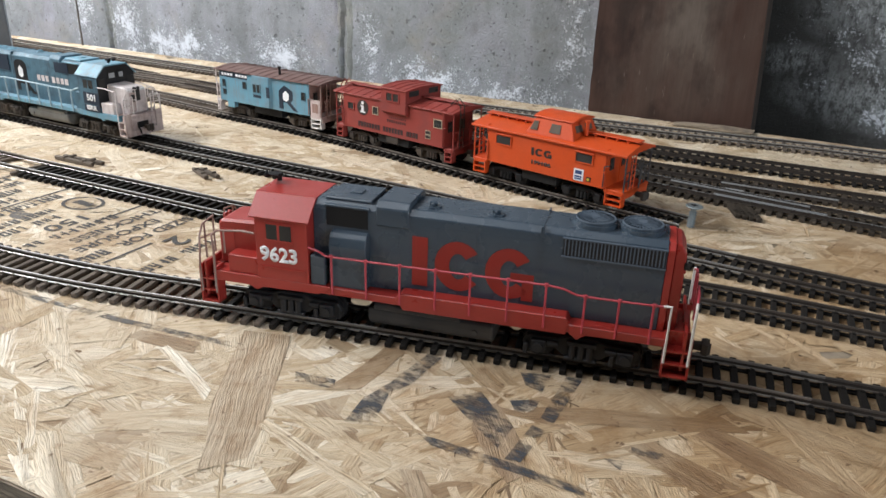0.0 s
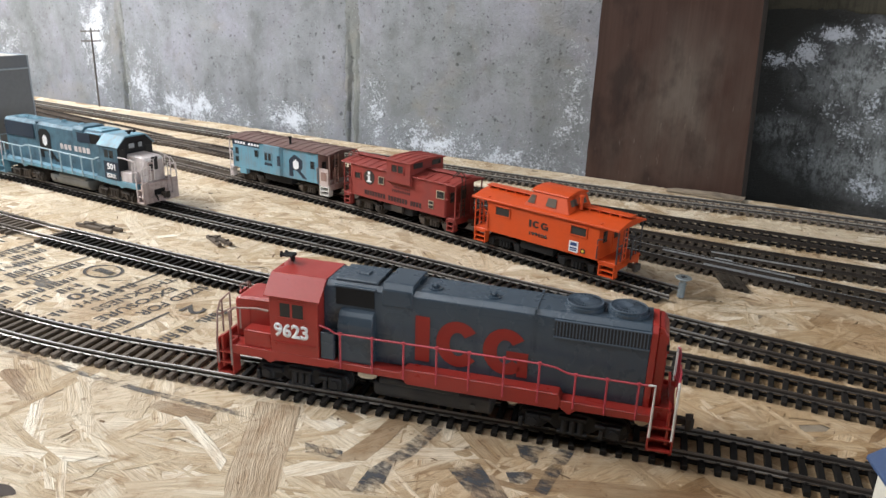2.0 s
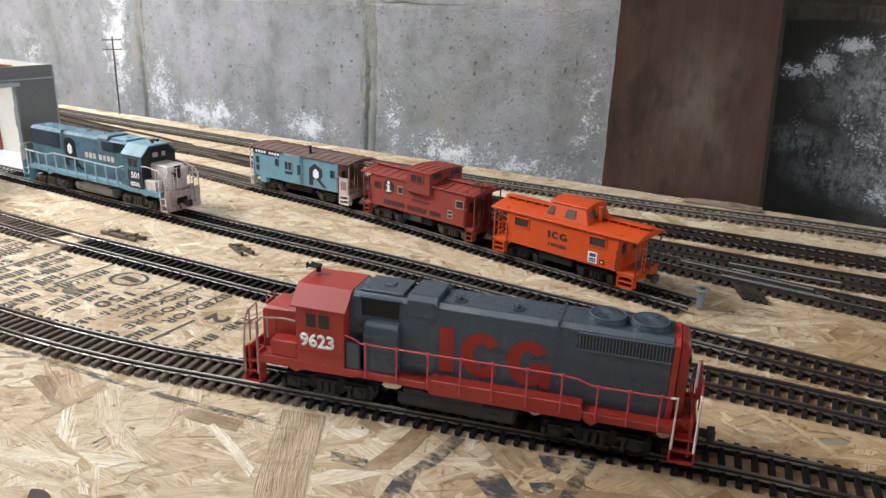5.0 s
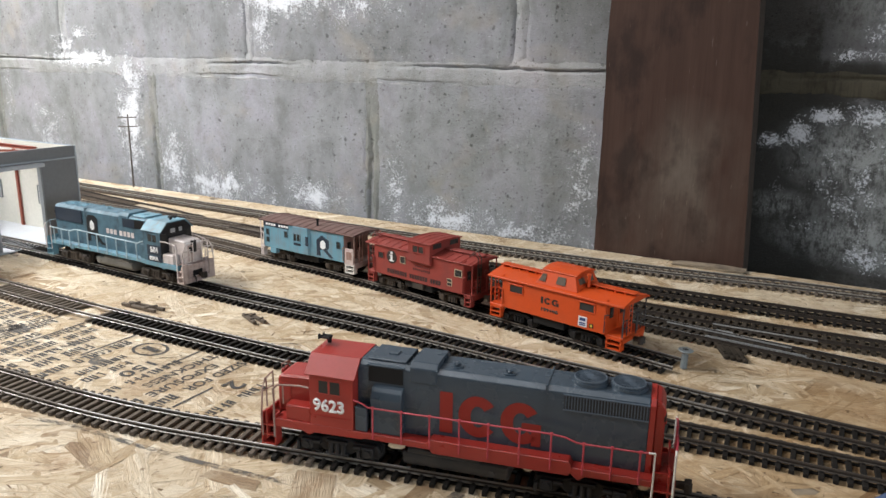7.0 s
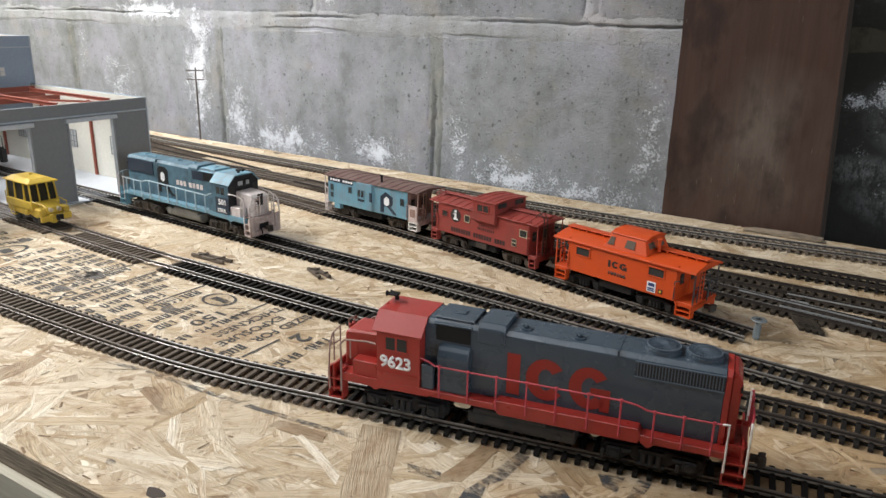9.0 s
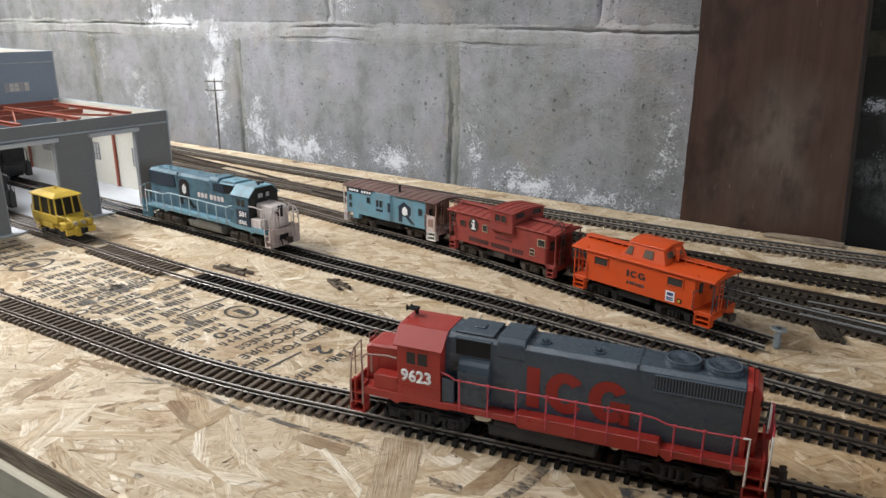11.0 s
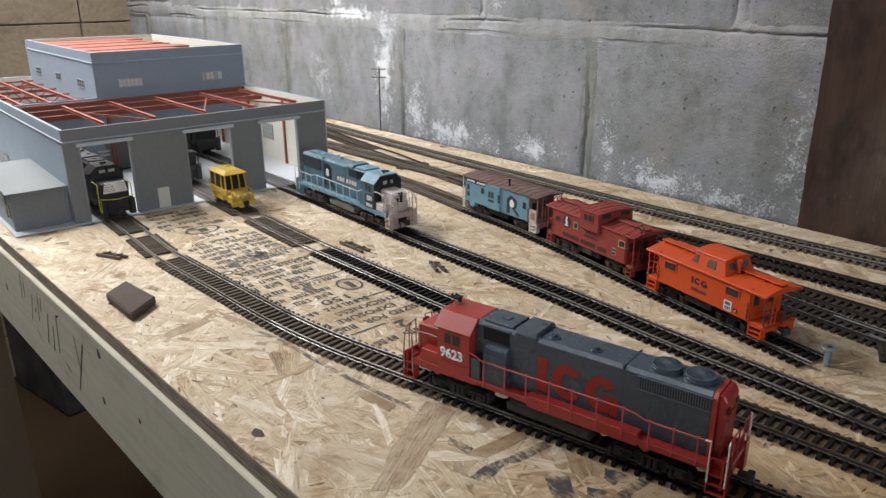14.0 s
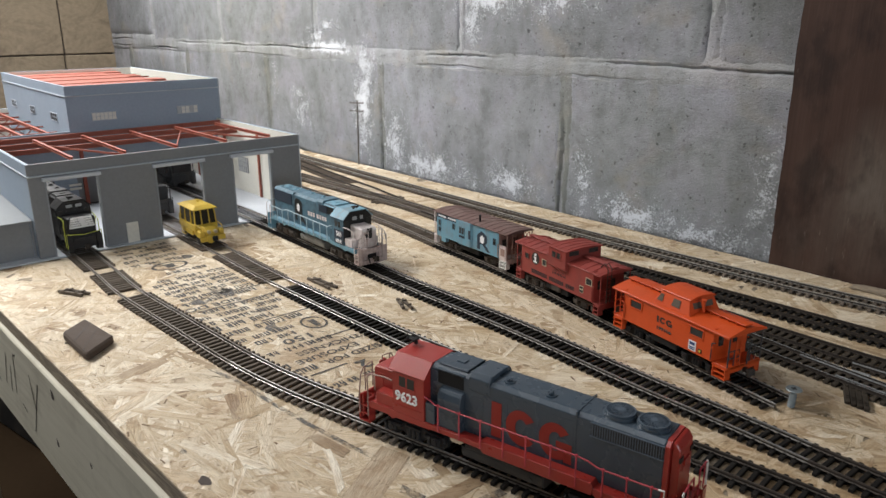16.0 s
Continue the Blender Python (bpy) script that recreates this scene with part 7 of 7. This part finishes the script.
for k, (name, x0, x1, y0, y1, top) in enumerate((("left_wall", BX, FX - TH, Y0, Y0 + TH, H), ("right_wall", BX, FX - TH, Y1 - TH, Y1, H), ("rear_wall", BX - TH, BX, Y0, UY, H))):
    w = part(name, box(B(), x0, x1, y0, y1, 0.0018, top), "shed_blue", shed)
    if name == "rear_wall":
        part("inner_lining", box(B(), BX, BX + 0.0008, y0 + TH, y1, 0.0018, top - 0.0005), "styrene", w, "cream unpainted plastic lining")
    else:
        yo = y0 - 0.0012 if k == 0 else y1 - 0.0002
        part("cornice", box(B(), x0, x1, yo, yo + 0.0014, 0.0850, 0.0866, 0.0003), "shed_trim", w)
        yi = (y1, y1 + 0.0008) if k == 0 else (y0 - 0.0008, y0)
        part("inner_lining", box(B(), x0, x1, *yi, 0.0018, top - 0.0005), "styrene", w, "cream unpainted plastic lining")
        for x in (-0.790, -0.890, -0.99, -1.09, -1.19):
            yc = (yi[1], yi[1] + 0.0022) if k == 0 else (yi[0] - 0.0022, yi[0])
            part("column", box(B(), x - 0.0018, x + 0.0018, *yc, 0.0018, 0.088), "truss_red", w)
        for x in (-0.742, -0.838, -0.940, -1.040):
            yc = (yi[1] - 0.0002, yi[1] + 0.0005) if k == 0 else (yi[0] - 0.0005, yi[0] + 0.0002)
            part("inner_window", box(B(), x - 0.014, x + 0.014, *yc, 0.030, 0.050), "pane_grey", w)
            bm = B()
            for j in range(6):
                xx = x - 0.014 + 0.0056 * j
                box(bm, xx - 0.0003, xx + 0.0003, yc[0] - 0.0004, yc[1] + 0.0004, 0.030, 0.050)
            for z in (0.030, 0.0367, 0.0433, 0.050):
                box(bm, x - 0.0143, x + 0.0143, yc[0] - 0.0004, yc[1] + 0.0004, z - 0.0003, z + 0.0003)
            pieces("glazing_bar", bm, "shed_blue_greyed", w)
        if k == 0:
            for x0w, x1w in ((-1.165, -1.120), (-1.04, -0.98), (-0.89, -0.85)):
                part("side_window", box(B(), x0w, x1w, Y0 - 0.0006, Y0 + 0.0004, 0.006, 0.026), "glass_dark", w)
# cross wall and the tall rear hall
part("cross_wall", box(B(), UX - TH, UX, Y0 + TH + 0.0009, UY, 0.0018, H), "shed_blue", shed)
low_wall = part("inner_wall", box(B(), UX - TH, UX, UY, 0.2740, 0.0018, 0.0599), "shed_blue_greyed", shed)
part("jamb", box(B(), UX - TH - 0.0004, UX + 0.0006, 0.2735, 0.2750, 0.0018, 0.0590), "chassis", low_wall)
part("skirting", box(B(), UX, UX + 0.0006, UY, 0.2734, 0.0018, 0.0032), "chassis", low_wall)
for z in (0.0230, 0.0280):
    part("wall_shelf", box(B(), UX, UX + 0.0016, 0.2325, 0.2470, z, z + 0.0026, 0.0002), "styrene", low_wall)
bm = B()
box(bm, UX - TH, UX, UY, Y1 - TH - 0.004, 0.060, UH)
box(bm, UX - TH, UX, Y1 - TH - 0.004, Y1, H + 0.0005, UH)
uf = part("hall_front", bm, "shed_blue", shed)
ul = part("hall_side", box(B(), BX, UX - TH, UY, UY + TH, 0.060, UH), "shed_blue", shed)
ur = part("hall_far_side", box(B(), BX, UX - TH, Y1 - TH, Y1, H + 0.0005, UH), "shed_blue", shed)
ub = part("hall_rear", box(B(), BX - TH, BX, UY, Y1, 0.0018, UH), "shed_blue", shed)
part("inner_lining", box(B(), BX, BX + 0.0008, UY + TH, Y1 - TH, 0.0018, UH - 0.0004), "styrene", ub)
part("inner_lining", box(B(), BX + 0.001, UX - TH, Y1 - TH - 0.0008, Y1 - TH, H, UH - 0.0004), "styrene", ur)
part("cornice", box(B(), UX, UX + 0.0014, UY - 0.0012, Y1, 0.1405, 0.1420, 0.0003), "shed_trim", uf)
part("cornice", box(B(), BX, UX + 0.0002, UY - 0.0012, UY + 0.0001, 0.1405, 0.1420, 0.0003), "shed_trim", ul)
part("corner_trim", box(B(), UX - 0.0004, UX + 0.0006, Y1 - 0.0008, Y1 + 0.0006, 0.098, UH), "shed_trim", uf)
part("corner_trim", box(B(), FX - 0.0006, FX + 0.0006, Y1 - 0.0006, Y1 + 0.0007, 0.002, H), "shed_trim", front)


def strip_window(parent, along, a0, a1, z0, z1, face, n):
    """A low glazed strip with bars. along: the axis it runs on; face: its place on the other axis."""
    def bx(bm, p0, p1, q0, q1, r0, r1):
        return box(bm, q0, q1, p0, p1, r0, r1) if along == "y" else box(bm, p0, p1, q0, q1, r0, r1)

    s = 1 if along == "y" else -1
    f0, f1 = sorted((face - s * 0.0004, face + s * 0.0006))
    g0, g1 = sorted((face - s * 0.0004, face + s * 0.0012))
    bm = B()
    bx(bm, a0 - 0.001, a1 + 0.001, g0, g1, z1, z1 + 0.0009)
    bx(bm, a0 - 0.001, a1 + 0.001, g0, g1, z0 - 0.0009, z0)
    for i in range(n + 1):
        a = a0 + (a1 - a0) * i / n
        bx(bm, a - 0.00022, a + 0.00022, g0, g1, z0, z1)
    bx(bm, a0, a1, g0, g1, (z0 + z1) / 2 - 0.0002, (z0 + z1) / 2 + 0.0002)
    w = part("window", bm, "shed_trim", parent)
    for i in range(n):
        bm = B()
        p, q = a0 + (a1 - a0) * i / n + 0.00022, a0 + (a1 - a0) * (i + 1) / n - 0.00022
        bx(bm, p, q, f0, f1, z0, z1)
        part("pane", bm, ("styrene" if i % 3 or n == 6 else "pane_grey") if along == "y" else "chassis_grey", w)


strip_window(uf, "y", 0.272, 0.302, 0.1095, 0.1185, UX, 6)
strip_window(uf, "y", 0.384, 0.413, 0.1095, 0.1185, UX, 5)
for x0, x1 in ((-1.205, -1.177), (-1.092, -1.067), (-0.983, -0.955)):
    strip_window(ul, "x", x0, x1, 0.1065, 0.1155, UY, 3)


def truss(parent, p0, p1, depth, n):
    """A light roof truss from p0 to p1: two chords with slanting webs."""
    p0, p1 = Vector(p0), Vector(p1)
    bm = B()
    drop = Vector((0, 0, depth))
    d = (p1 - p0).normalized()
    side = Vector((-d.y, d.x, 0)) * 0.0011
    def beam(a, b, h=0.0011):
        q = [a - side - Vector((0, 0, h)), a + side - Vector((0, 0, h)), a + side + Vector((0, 0, h)), a - side + Vector((0, 0, h))]
        r = [v + (b - a) for v in q]
        vs, ws = [bm.verts.new(v) for v in q], [bm.verts.new(v) for v in r]
        bm.faces.new(vs), bm.faces.new(ws[::-1])
        for i in range(4):
            bm.faces.new((vs[i], ws[i], ws[(i + 1) % 4], vs[(i + 1) % 4]))
    beam(p0, p1)
    beam(p0 - drop, p1 - drop)
    for i in range(n):
        a, b = p0.lerp(p1, i / n), p0.lerp(p1, (i + 0.5) / n)
        c = p0.lerp(p1, (i + 1) / n)
        beam(a - drop, b, 0.0008)
        beam(b, c - drop, 0.0008)
    bmesh.ops.recalc_face_normals(bm, faces=bm.faces[:])
    return part("truss", bm, "truss_red", parent)


def girder(p0, p1, h, w, name="girder"):
    """An I-section bar along x or y: two flanges with a thin web between them."""
    (x0, y0, z), (x1, y1, _) = p0, p1
    along = abs(x1 - x0) > abs(y1 - y0)
    bm = B()
    for z0, z1, k in ((z, z + 0.0007, 1.0), (z + 0.0007, z + h - 0.0007, 0.3), (z + h - 0.0007, z + h, 1.0)):
        if along:
            box(bm, x0, x1, y0 - w * k, y0 + w * k, z0, z1)
        else:
            box(bm, x0 - w * k, x0 + w * k, y0, y1, z0, z1)
    return part(name, bm, "truss_red", shed)


for x, z in ((UX + 0.008, 0.0905), (UX + 0.030, 0.0865), (-0.845, 0.0840), (FX - 0.036, 0.0865), (FX - 0.012, 0.0895)):
    girder((x, Y0 + 0.006, z), (x, Y1 - 0.006, z), 0.0058, 0.0014)
for y in (0.1945, 0.2495, 0.308, 0.368, 0.4255):
    girder((-0.880, y, 0.0925), (-0.722, y, 0.0925), 0.0036, 0.0016, "purlin")
for y0, y1 in ((0.1945, 0.2495), (0.368, 0.308), (0.368, 0.4255)):
    bm = B()
    prism(bm, [(-0.862, y0), (-0.859, y0), (-0.727, y1), (-0.730, y1)], 0.0900, 0.0922, "z")
    part("brace", bm, "truss_red", shed)
for x in (-0.96, -1.03, -1.10, -1.17, -1.235):
    truss(shed, (x, Y0 + 0.006, 0.0915), (x, UY - 0.002, 0.0915), 0.010, 4)
for y in (0.162, 0.195, 0.226):
    girder((BX + 0.004, y, 0.0900), (UX - 0.006, y, 0.0900), 0.0040, 0.0016)
for x in (-0.93, -1.04, -1.16, -1.22):
    truss(shed, (x, UY + 0.006, 0.1430), (x, Y1 - 0.006, 0.1430), 0.012, 6)
for y in (0.29, 0.345, 0.40):
    girder((BX + 0.004, y, 0.1410), (UX - 0.006, y, 0.1410), 0.0040, 0.0016)
for x, y in ((-0.902, 0.2515), (-1.0, 0.29)):
    part("column", box(B(), x - 0.002, x + 0.002, y - 0.002, y + 0.002, 0.0018, 0.080), "truss_red", shed)
for k, x in enumerate((-0.93, -0.965, -1.00, -1.035, -1.07, -1.105, -1.14, -1.175, -1.21, -1.235)):
    part("purlin", box(B(), x - 0.0160, x + 0.0160, UY + 0.006, Y1 - 0.030 - 0.014 * (k % 3), 0.1452 + 0.0006 * (k % 2), 0.1480 + 0.0008 * (k % 2), 0.0004), "truss_red", shed)
# lean-to at the shed's near corner
annex = thing("lean_to", "small grey-blue lean-to with a pale metal roof beside the shed", "building")
bm = prism(B(), [(0.0895, 0.0018), (0.1425, 0.0018), (0.1425, 0.0405), (0.0895, 0.0385)], -0.842, -0.702, "x", 0.0002)
aw = part("wall", bm, "shed_blue", annex)
bm = prism(B(), [(-0.846, 0.0430), (-0.697, 0.0395), (-0.697, 0.0410), (-0.846, 0.0445)], 0.0860, 0.1425, "y", 0.0003)
# thin greyer sheet added to give the end face its duller light
part("end_panel", box(B(), -0.7019, -0.7009, 0.0897, 0.1400, 0.0018, 0.0384), "shed_blue_greyed", aw)
part("roof", bm, "roof_metal", annex, "pale grey sheet roof")
for x0, x1, z0, z1 in ((-0.733, -0.722, 0.012, 0.034), (-0.718, -0.707, 0.014, 0.028), (-0.790, -0.775, 0.014, 0.028), (-0.826, -0.812, 0.014, 0.028)):
    bm = box(B(), x0, x1, 0.0888, 0.0897, z0, z1)
    part("window", bm, "glass_dark", aw)
part("corner_post", box(B(), -0.7022, -0.7008, 0.1405, 0.1425, 0.0018, 0.039), "shed_blue_greyed", aw)

# dark engines deeper in the shed
dark_loco, dl_cab, dl_hood = road_switcher("all black weathered model diesel locomotive inside the shed", pose(-0.8560, 0.2930, Z, 0, 0, 180.0), dict(
    frame="chassis_grey", cab="black", cab_roof="chassis", nose="black", hood="black", hood_roof="chassis", rear="black", rail="chassis_grey", rail_end="chassis_grey", front_rail="chassis_grey", duct=False, blower_side=-1, wide_nose=True, truck="chassis_grey"))
copy_thing(dark_loco, pose(-1.0020, 0.3840, Z, 0, 0, 180.0))

# ---- yellow rail tractor ----
Y = thing("rail_tractor", "yellow model rail tractor with a glazed cab on the track", "rail tractor", "model trains", pose(-0.6425, 0.2925, Z, 0, 0, -1.0))
bm = B()
mprism(bm, [(-29, 8.5), (-29, 13.2), (-26, 14.4), (24, 14.4), (26.5, 12.5), (25.5, 8.2), (18, 6.2), (10, 8.2), (-10, 8.2), (-18, 6.2), (-26, 7.0)], -10.6, 10.6, "y", 0.5)
part("chassis_frame", bm, "yellow", Y)
C0, C1, CW, SILL, TOP = -26.0, 17.5, 12.6, 20.2, 36.0
bm = B()
mprism(bm, [(C0, 13.6), (C0, SILL - 1.6), (C0 + 1.5, SILL), (C1 - 1.4, SILL), (C1, SILL - 1.2), (C1, 13.6)], -CW, CW, "y", 0.5)
cab = part("cab", bm, "yellow", Y)
# pillars lean in a little: four corners, two in each side, two in front and one behind
for px, py, lx in ((C0 + 1.4, CW - 0.9, 1.0), (C1 - 1.4, CW - 0.9, -2.4), (-11.0, CW - 0.8, 0.2), (5.0, CW - 0.8, -0.8)):
    for s in (-1, 1):
        bm = B()
        mwire(bm, [(px, s * py, SILL - 0.6), (px + lx, s * (py - 0.8), TOP + 0.4)], 0.85, 4)
        part("pillar", bm, "yellow", cab)
for px, py, lx in ((C1 - 1.0, -4.2, -2.4), (C1 - 1.0, 4.2, -2.4), (C0 + 1.2, 0.0, 1.0)):
    bm = B()
    mwire(bm, [(px, py, SILL - 0.6), (px + lx, py, TOP + 0.4)], 0.75, 4)
    part("pillar", bm, "yellow", cab)
for s in (-1, 1):
    for a, b in ((C0 + 2.2, -11.8), (-10.2, 4.2), (5.8, C1 - 2.4)):
        bm = B()
        y0, y1 = sorted((s * (CW - 1.5), s * (CW - 1.9)))
        mprism(bm, [(a, SILL), (b, SILL), (b - 1.4, TOP), (a + 0.4, TOP)], y0, y1, "y")
        part("cab_window", bm, "glass_amber", cab)
for a, b in ((-CW + 1.8, -5.0), (-3.4, 3.4), (5.0, CW - 1.8)):
    bm = B()
    mprism(bm, [(C1 - 2.0, SILL), (C1 - 1.7, SILL), (C1 - 4.1, TOP), (C1 - 4.4, TOP)], a, b, "y")
    part("windscreen", bm, "glass_amber", cab)
for a, b in ((-CW + 1.8, -0.9), (0.9, CW - 1.8)):
    bm = B()
    mbox(bm, C0 + 1.8, C0 + 2.2, a, b, SILL, TOP)
    part("rear_window", bm, "glass_amber", cab)
bm = tapered(B(), (C0 - 0.6, C1 + 0.4, CW + 0.9), (C0, C1 - 0.4, CW + 0.4), (TOP, TOP + 1.3))
tapered(bm, (C0 + 0.4, C1 - 0.8, CW), (C0 + 6.0, C1 - 5.5, CW - 4.6), (TOP + 1.2, TOP + 3.8))
croof = part("cab_roof", bm, "yellow", cab)
bm = B()
mrod(bm, (-8, 3, TOP + 3.6), (-8, 3, TOP + 5.4), 1.3, 10)
part("beacon", bm, "yellow", croof)
# engine cover, drum and gear boxes at the front
bm = B()
mprism(bm, [(17.3, 12.5), (17.3, 19.8), (24.0, 18.8), (29.6, 16.4), (31.4, 13.0), (30.4, 9.8), (24.0, 8.6)], -6.8, 6.8, "y", 0.7)
cover = part("engine_cover", bm, "yellow", Y)
for yy in (-3.6, 3.6):
    bm = B()
    mrod(bm, (29.0, yy, 14.6), (32.6, yy, 14.6), 1.9, 14)
    part("headlight", bm, "cream_trim", cover)
bm = B()
mrod(bm, (27, -3.5, 7.6), (35.5, -3.5, 7.6), 4.0, 16)
mrod(bm, (35.5, -3.5, 7.6), (36.4, -3.5, 7.6), 2.6, 16)
part("winch_drum", bm, "yellow", Y)
for yy in (-10.4, 10.4):
    bm = B()
    mbox(bm, 21.6, 32.0, yy - 2.6, yy + 2.6, 10.6, 16.0, 0.8)
    part("gear_box", bm, "yellow", Y)
    bm = B()
    mwire(bm, [(31.0, yy * 1.1, 15.5), (31.0, yy * 1.1, 20.0), (17.8, yy * 1.12, 21.4)], 0.45, 6)
    part("grab_iron", bm, "yellow", Y)
    bm = B()
    mwire(bm, [(-28.4, yy * 1.1, 13.0), (-28.4, yy * 1.1, 25.0), (-23.0, yy * 1.1, 25.0)], 0.45, 6)
    part("grab_iron", bm, "yellow", Y)
    bm = B()
    a, b = sorted((yy * 1.02, yy * 1.2))
    mbox(bm, -10, 8, a, b, 7.4, 12.6, 0.6)
    part("side_tank", bm, "yellow", Y)
    bm = B()
    for z in (4.6, 8.4):
        mbox(bm, -21.4, -14.6, min(yy * 1.0, yy * 1.2), max(yy * 1.0, yy * 1.2), z, z + 0.6)
    mwire(bm, [(-21.2, yy * 1.18, 4.8), (-21.2, yy * 1.18, 13.5)], 0.4, 6)
    mwire(bm, [(-14.8, yy * 1.18, 4.8), (-14.8, yy * 1.18, 13.5)], 0.4, 6)
    part("cab_step", bm, "yellow", Y)
bm = B()
mbox(bm, 30.6, 33.4, -13.6, 13.6, 5.0, 10.6, 0.6)
part("front_bumper", bm, "yellow", Y)
for x in (-17, 16):
    wheelset(Y, x, 5.0, "chassis_grey")
coupler(Y, 33, 1, "chassis")
coupler(Y, -29, -1, "chassis")


# ---- loose things on the board ----
def tie_scrap(label, place, turn, length, n, splay=0.0):
    """A scrap of track: short bars lying side by side."""
    t = thing("track_scrap", label, "track scrap", "track scraps", pose(*place, 0, 0, turn))
    for k in range(n):
        bm = B()
        y = (k - (n - 1) / 2) * 0.0052
        box(bm, -length / 2, length / 2, y - 0.0013, y + 0.0013, 0.0005, 0.0030, 0.0003)
        box(bm, -length * 0.28, -length * 0.22, y - 0.0016, y + 0.0016, 0.0028, 0.0039)
        box(bm, length * 0.22, length * 0.28, y - 0.0016, y + 0.0016, 0.0028, 0.0039)
        ob = part("bar", bm, "tie_brown", t)
        ob.matrix_basis = pose(0.003 * (k - 0.5), 0, 0, 0, 0, splay * (k - (n - 1) / 2))
    return t


tie_scrap("pair of brown track ties lying loose on the board", (-0.4410, 0.3195, 0), 3, 0.036, 2, 3)
tie_scrap("small brown track clip lying on the board", (-0.3500, 0.3440, 0), -20, 0.022, 2, 8)
tie_scrap("pair of small dark ties lying near the table edge", (-0.5660, 0.1400, 0), 28, 0.028, 2, 0)

pad = thing("felt_pad", "square dark brown felt pad lying on the board", "pad", m=pose(-0.4460, 0.1180, 0.0003, 0, 0, 0))
bm = prism(B(), [(-0.0205, -0.0130), (-0.0175, -0.0138), (0.0300, -0.0122), (0.0325, -0.0100), (0.0145, 0.0122), (0.0115, 0.0138), (-0.0340, 0.0082), (-0.0355, 0.0060)], 0.0, 0.0066, "z", 0.0016)
part("body", bm, "felt", pad)
for xa, xb in ((-0.0255, 0.0040), (-0.0090, 0.0255)):
    bm = prism(B(), [(xb - 0.0008, -0.0118), (xb + 0.0008, -0.0118), (xa + 0.0008, 0.0085), (xa - 0.0008, 0.0085)], 0.0058, 0.0067, "z")
    part("dark_stripe", bm, "pad", pad)

screw = thing("screw", "zinc cross-head screw standing at the end of the siding", "screw", m=pose(-0.0530, 0.4200, 0.0, 1, 2, 0))
# shank turned as one surface with eight thread ridges
outline = [(0.0011, 0.0)]
for k in range(7):
    outline += [(0.0014, 0.0004 + 0.0014 * k), (0.0024, 0.0009 + 0.0014 * k), (0.0015, 0.0014 + 0.0014 * k)]
outline.append((0.0016, 0.0116))
bm = B()
rings = [[bm.verts.new((r * math.cos(i * math.tau / 14), r * math.sin(i * math.tau / 14), z)) for i in range(14)] for r, z in outline]
for ra, rb in zip(rings, rings[1:]):
    for i in range(14):
        bm.faces.new((ra[i], ra[(i + 1) % 14], rb[(i + 1) % 14], rb[i]))
bm.faces.new(rings[0][::-1]), bm.faces.new(rings[-1])
part("shank", bm, "zinc", screw)
bm = rod(B(), (0, 0, 0.0114), (0, 0, 0.0130), 0.0024, 24, 0.0049)
rod(bm, (0, 0, 0.0130), (0, 0, 0.0135), 0.0049, 24, 0.0044)
part("head", bm, "zinc", screw)
bm = B()
box(bm, -0.0018, 0.0018, -0.0005, 0.0005, 0.0131, 0.0137)
box(bm, -0.0005, 0.0005, -0.0018, 0.0018, 0.0131, 0.0137)
part("cross_slot", bm, "black", screw)

pole = thing("utility_pole", "thin grey-brown model utility pole with two crossarms by the wall", "utility pole", m=pose(-0.9050, 0.6830, 0.0, -3.0, -3.5, 0))
part("pole", rod(B(), (0, 0, 0), (0, 0, 0.106), 0.0013, 8, 0.0010), "pole_wood", pole)
for z in (0.1015, 0.0885):
    arm = part("crossarm", box(B(), -0.0200, 0.0200, -0.0022, -0.0010, z - 0.0009, z + 0.0009), "pole_wood", pole)
    for x in (-0.018, -0.010, 0.010, 0.018):
        part("insulator", rod(B(), (x, -0.0016, z + 0.0008), (x, -0.0016, z + 0.0022), 0.0004, 6), "chassis_grey", arm)

# small white house at the table's front, by the track
house = thing("model_house", "small white model house with a blue roof by the front track", "building", m=pose(0.0399, 0.2075, 0.0, 0, 0, 20.7))
bm = prism(B(), [(0.0, 0.0), (0.046, 0.0), (0.046, 0.046), (0.023, 0.062), (0.0, 0.046)], -0.062, 0.0, "y", 0.0003)
hw = part("wall", bm, "house_white", house)
bm = prism(B(), [(-0.0022, 0.0455), (0.023, 0.0630), (0.0482, 0.0455), (0.0482, 0.0470), (0.023, 0.0648), (-0.0022, 0.0470)], -0.066, 0.0040, "y", 0.0003)
part("roof", bm, "roof_blue", house, "blue shingle roof")
for y0, y1 in ((-0.026, -0.016), (-0.050, -0.040)):
    part("window", box(B(), -0.0004, 0.0006, y0, y1, 0.012, 0.026), "glass_dark", hw)

# clutter on the floor under the table
crate = thing("storage_box", "dull grey storage crate on the basement floor", "box", m=pose(-2.12, 0.42, -0.90, 0, 0, 12))
part("body", box(B(), -0.16, 0.16, -0.14, 0.14, 0, 0.30, 0.006), "junk_grey", crate)
part("lid", box(B(), -0.166, 0.166, -0.146, 0.146, 0.30, 0.322, 0.005), "junk_grey", crate)
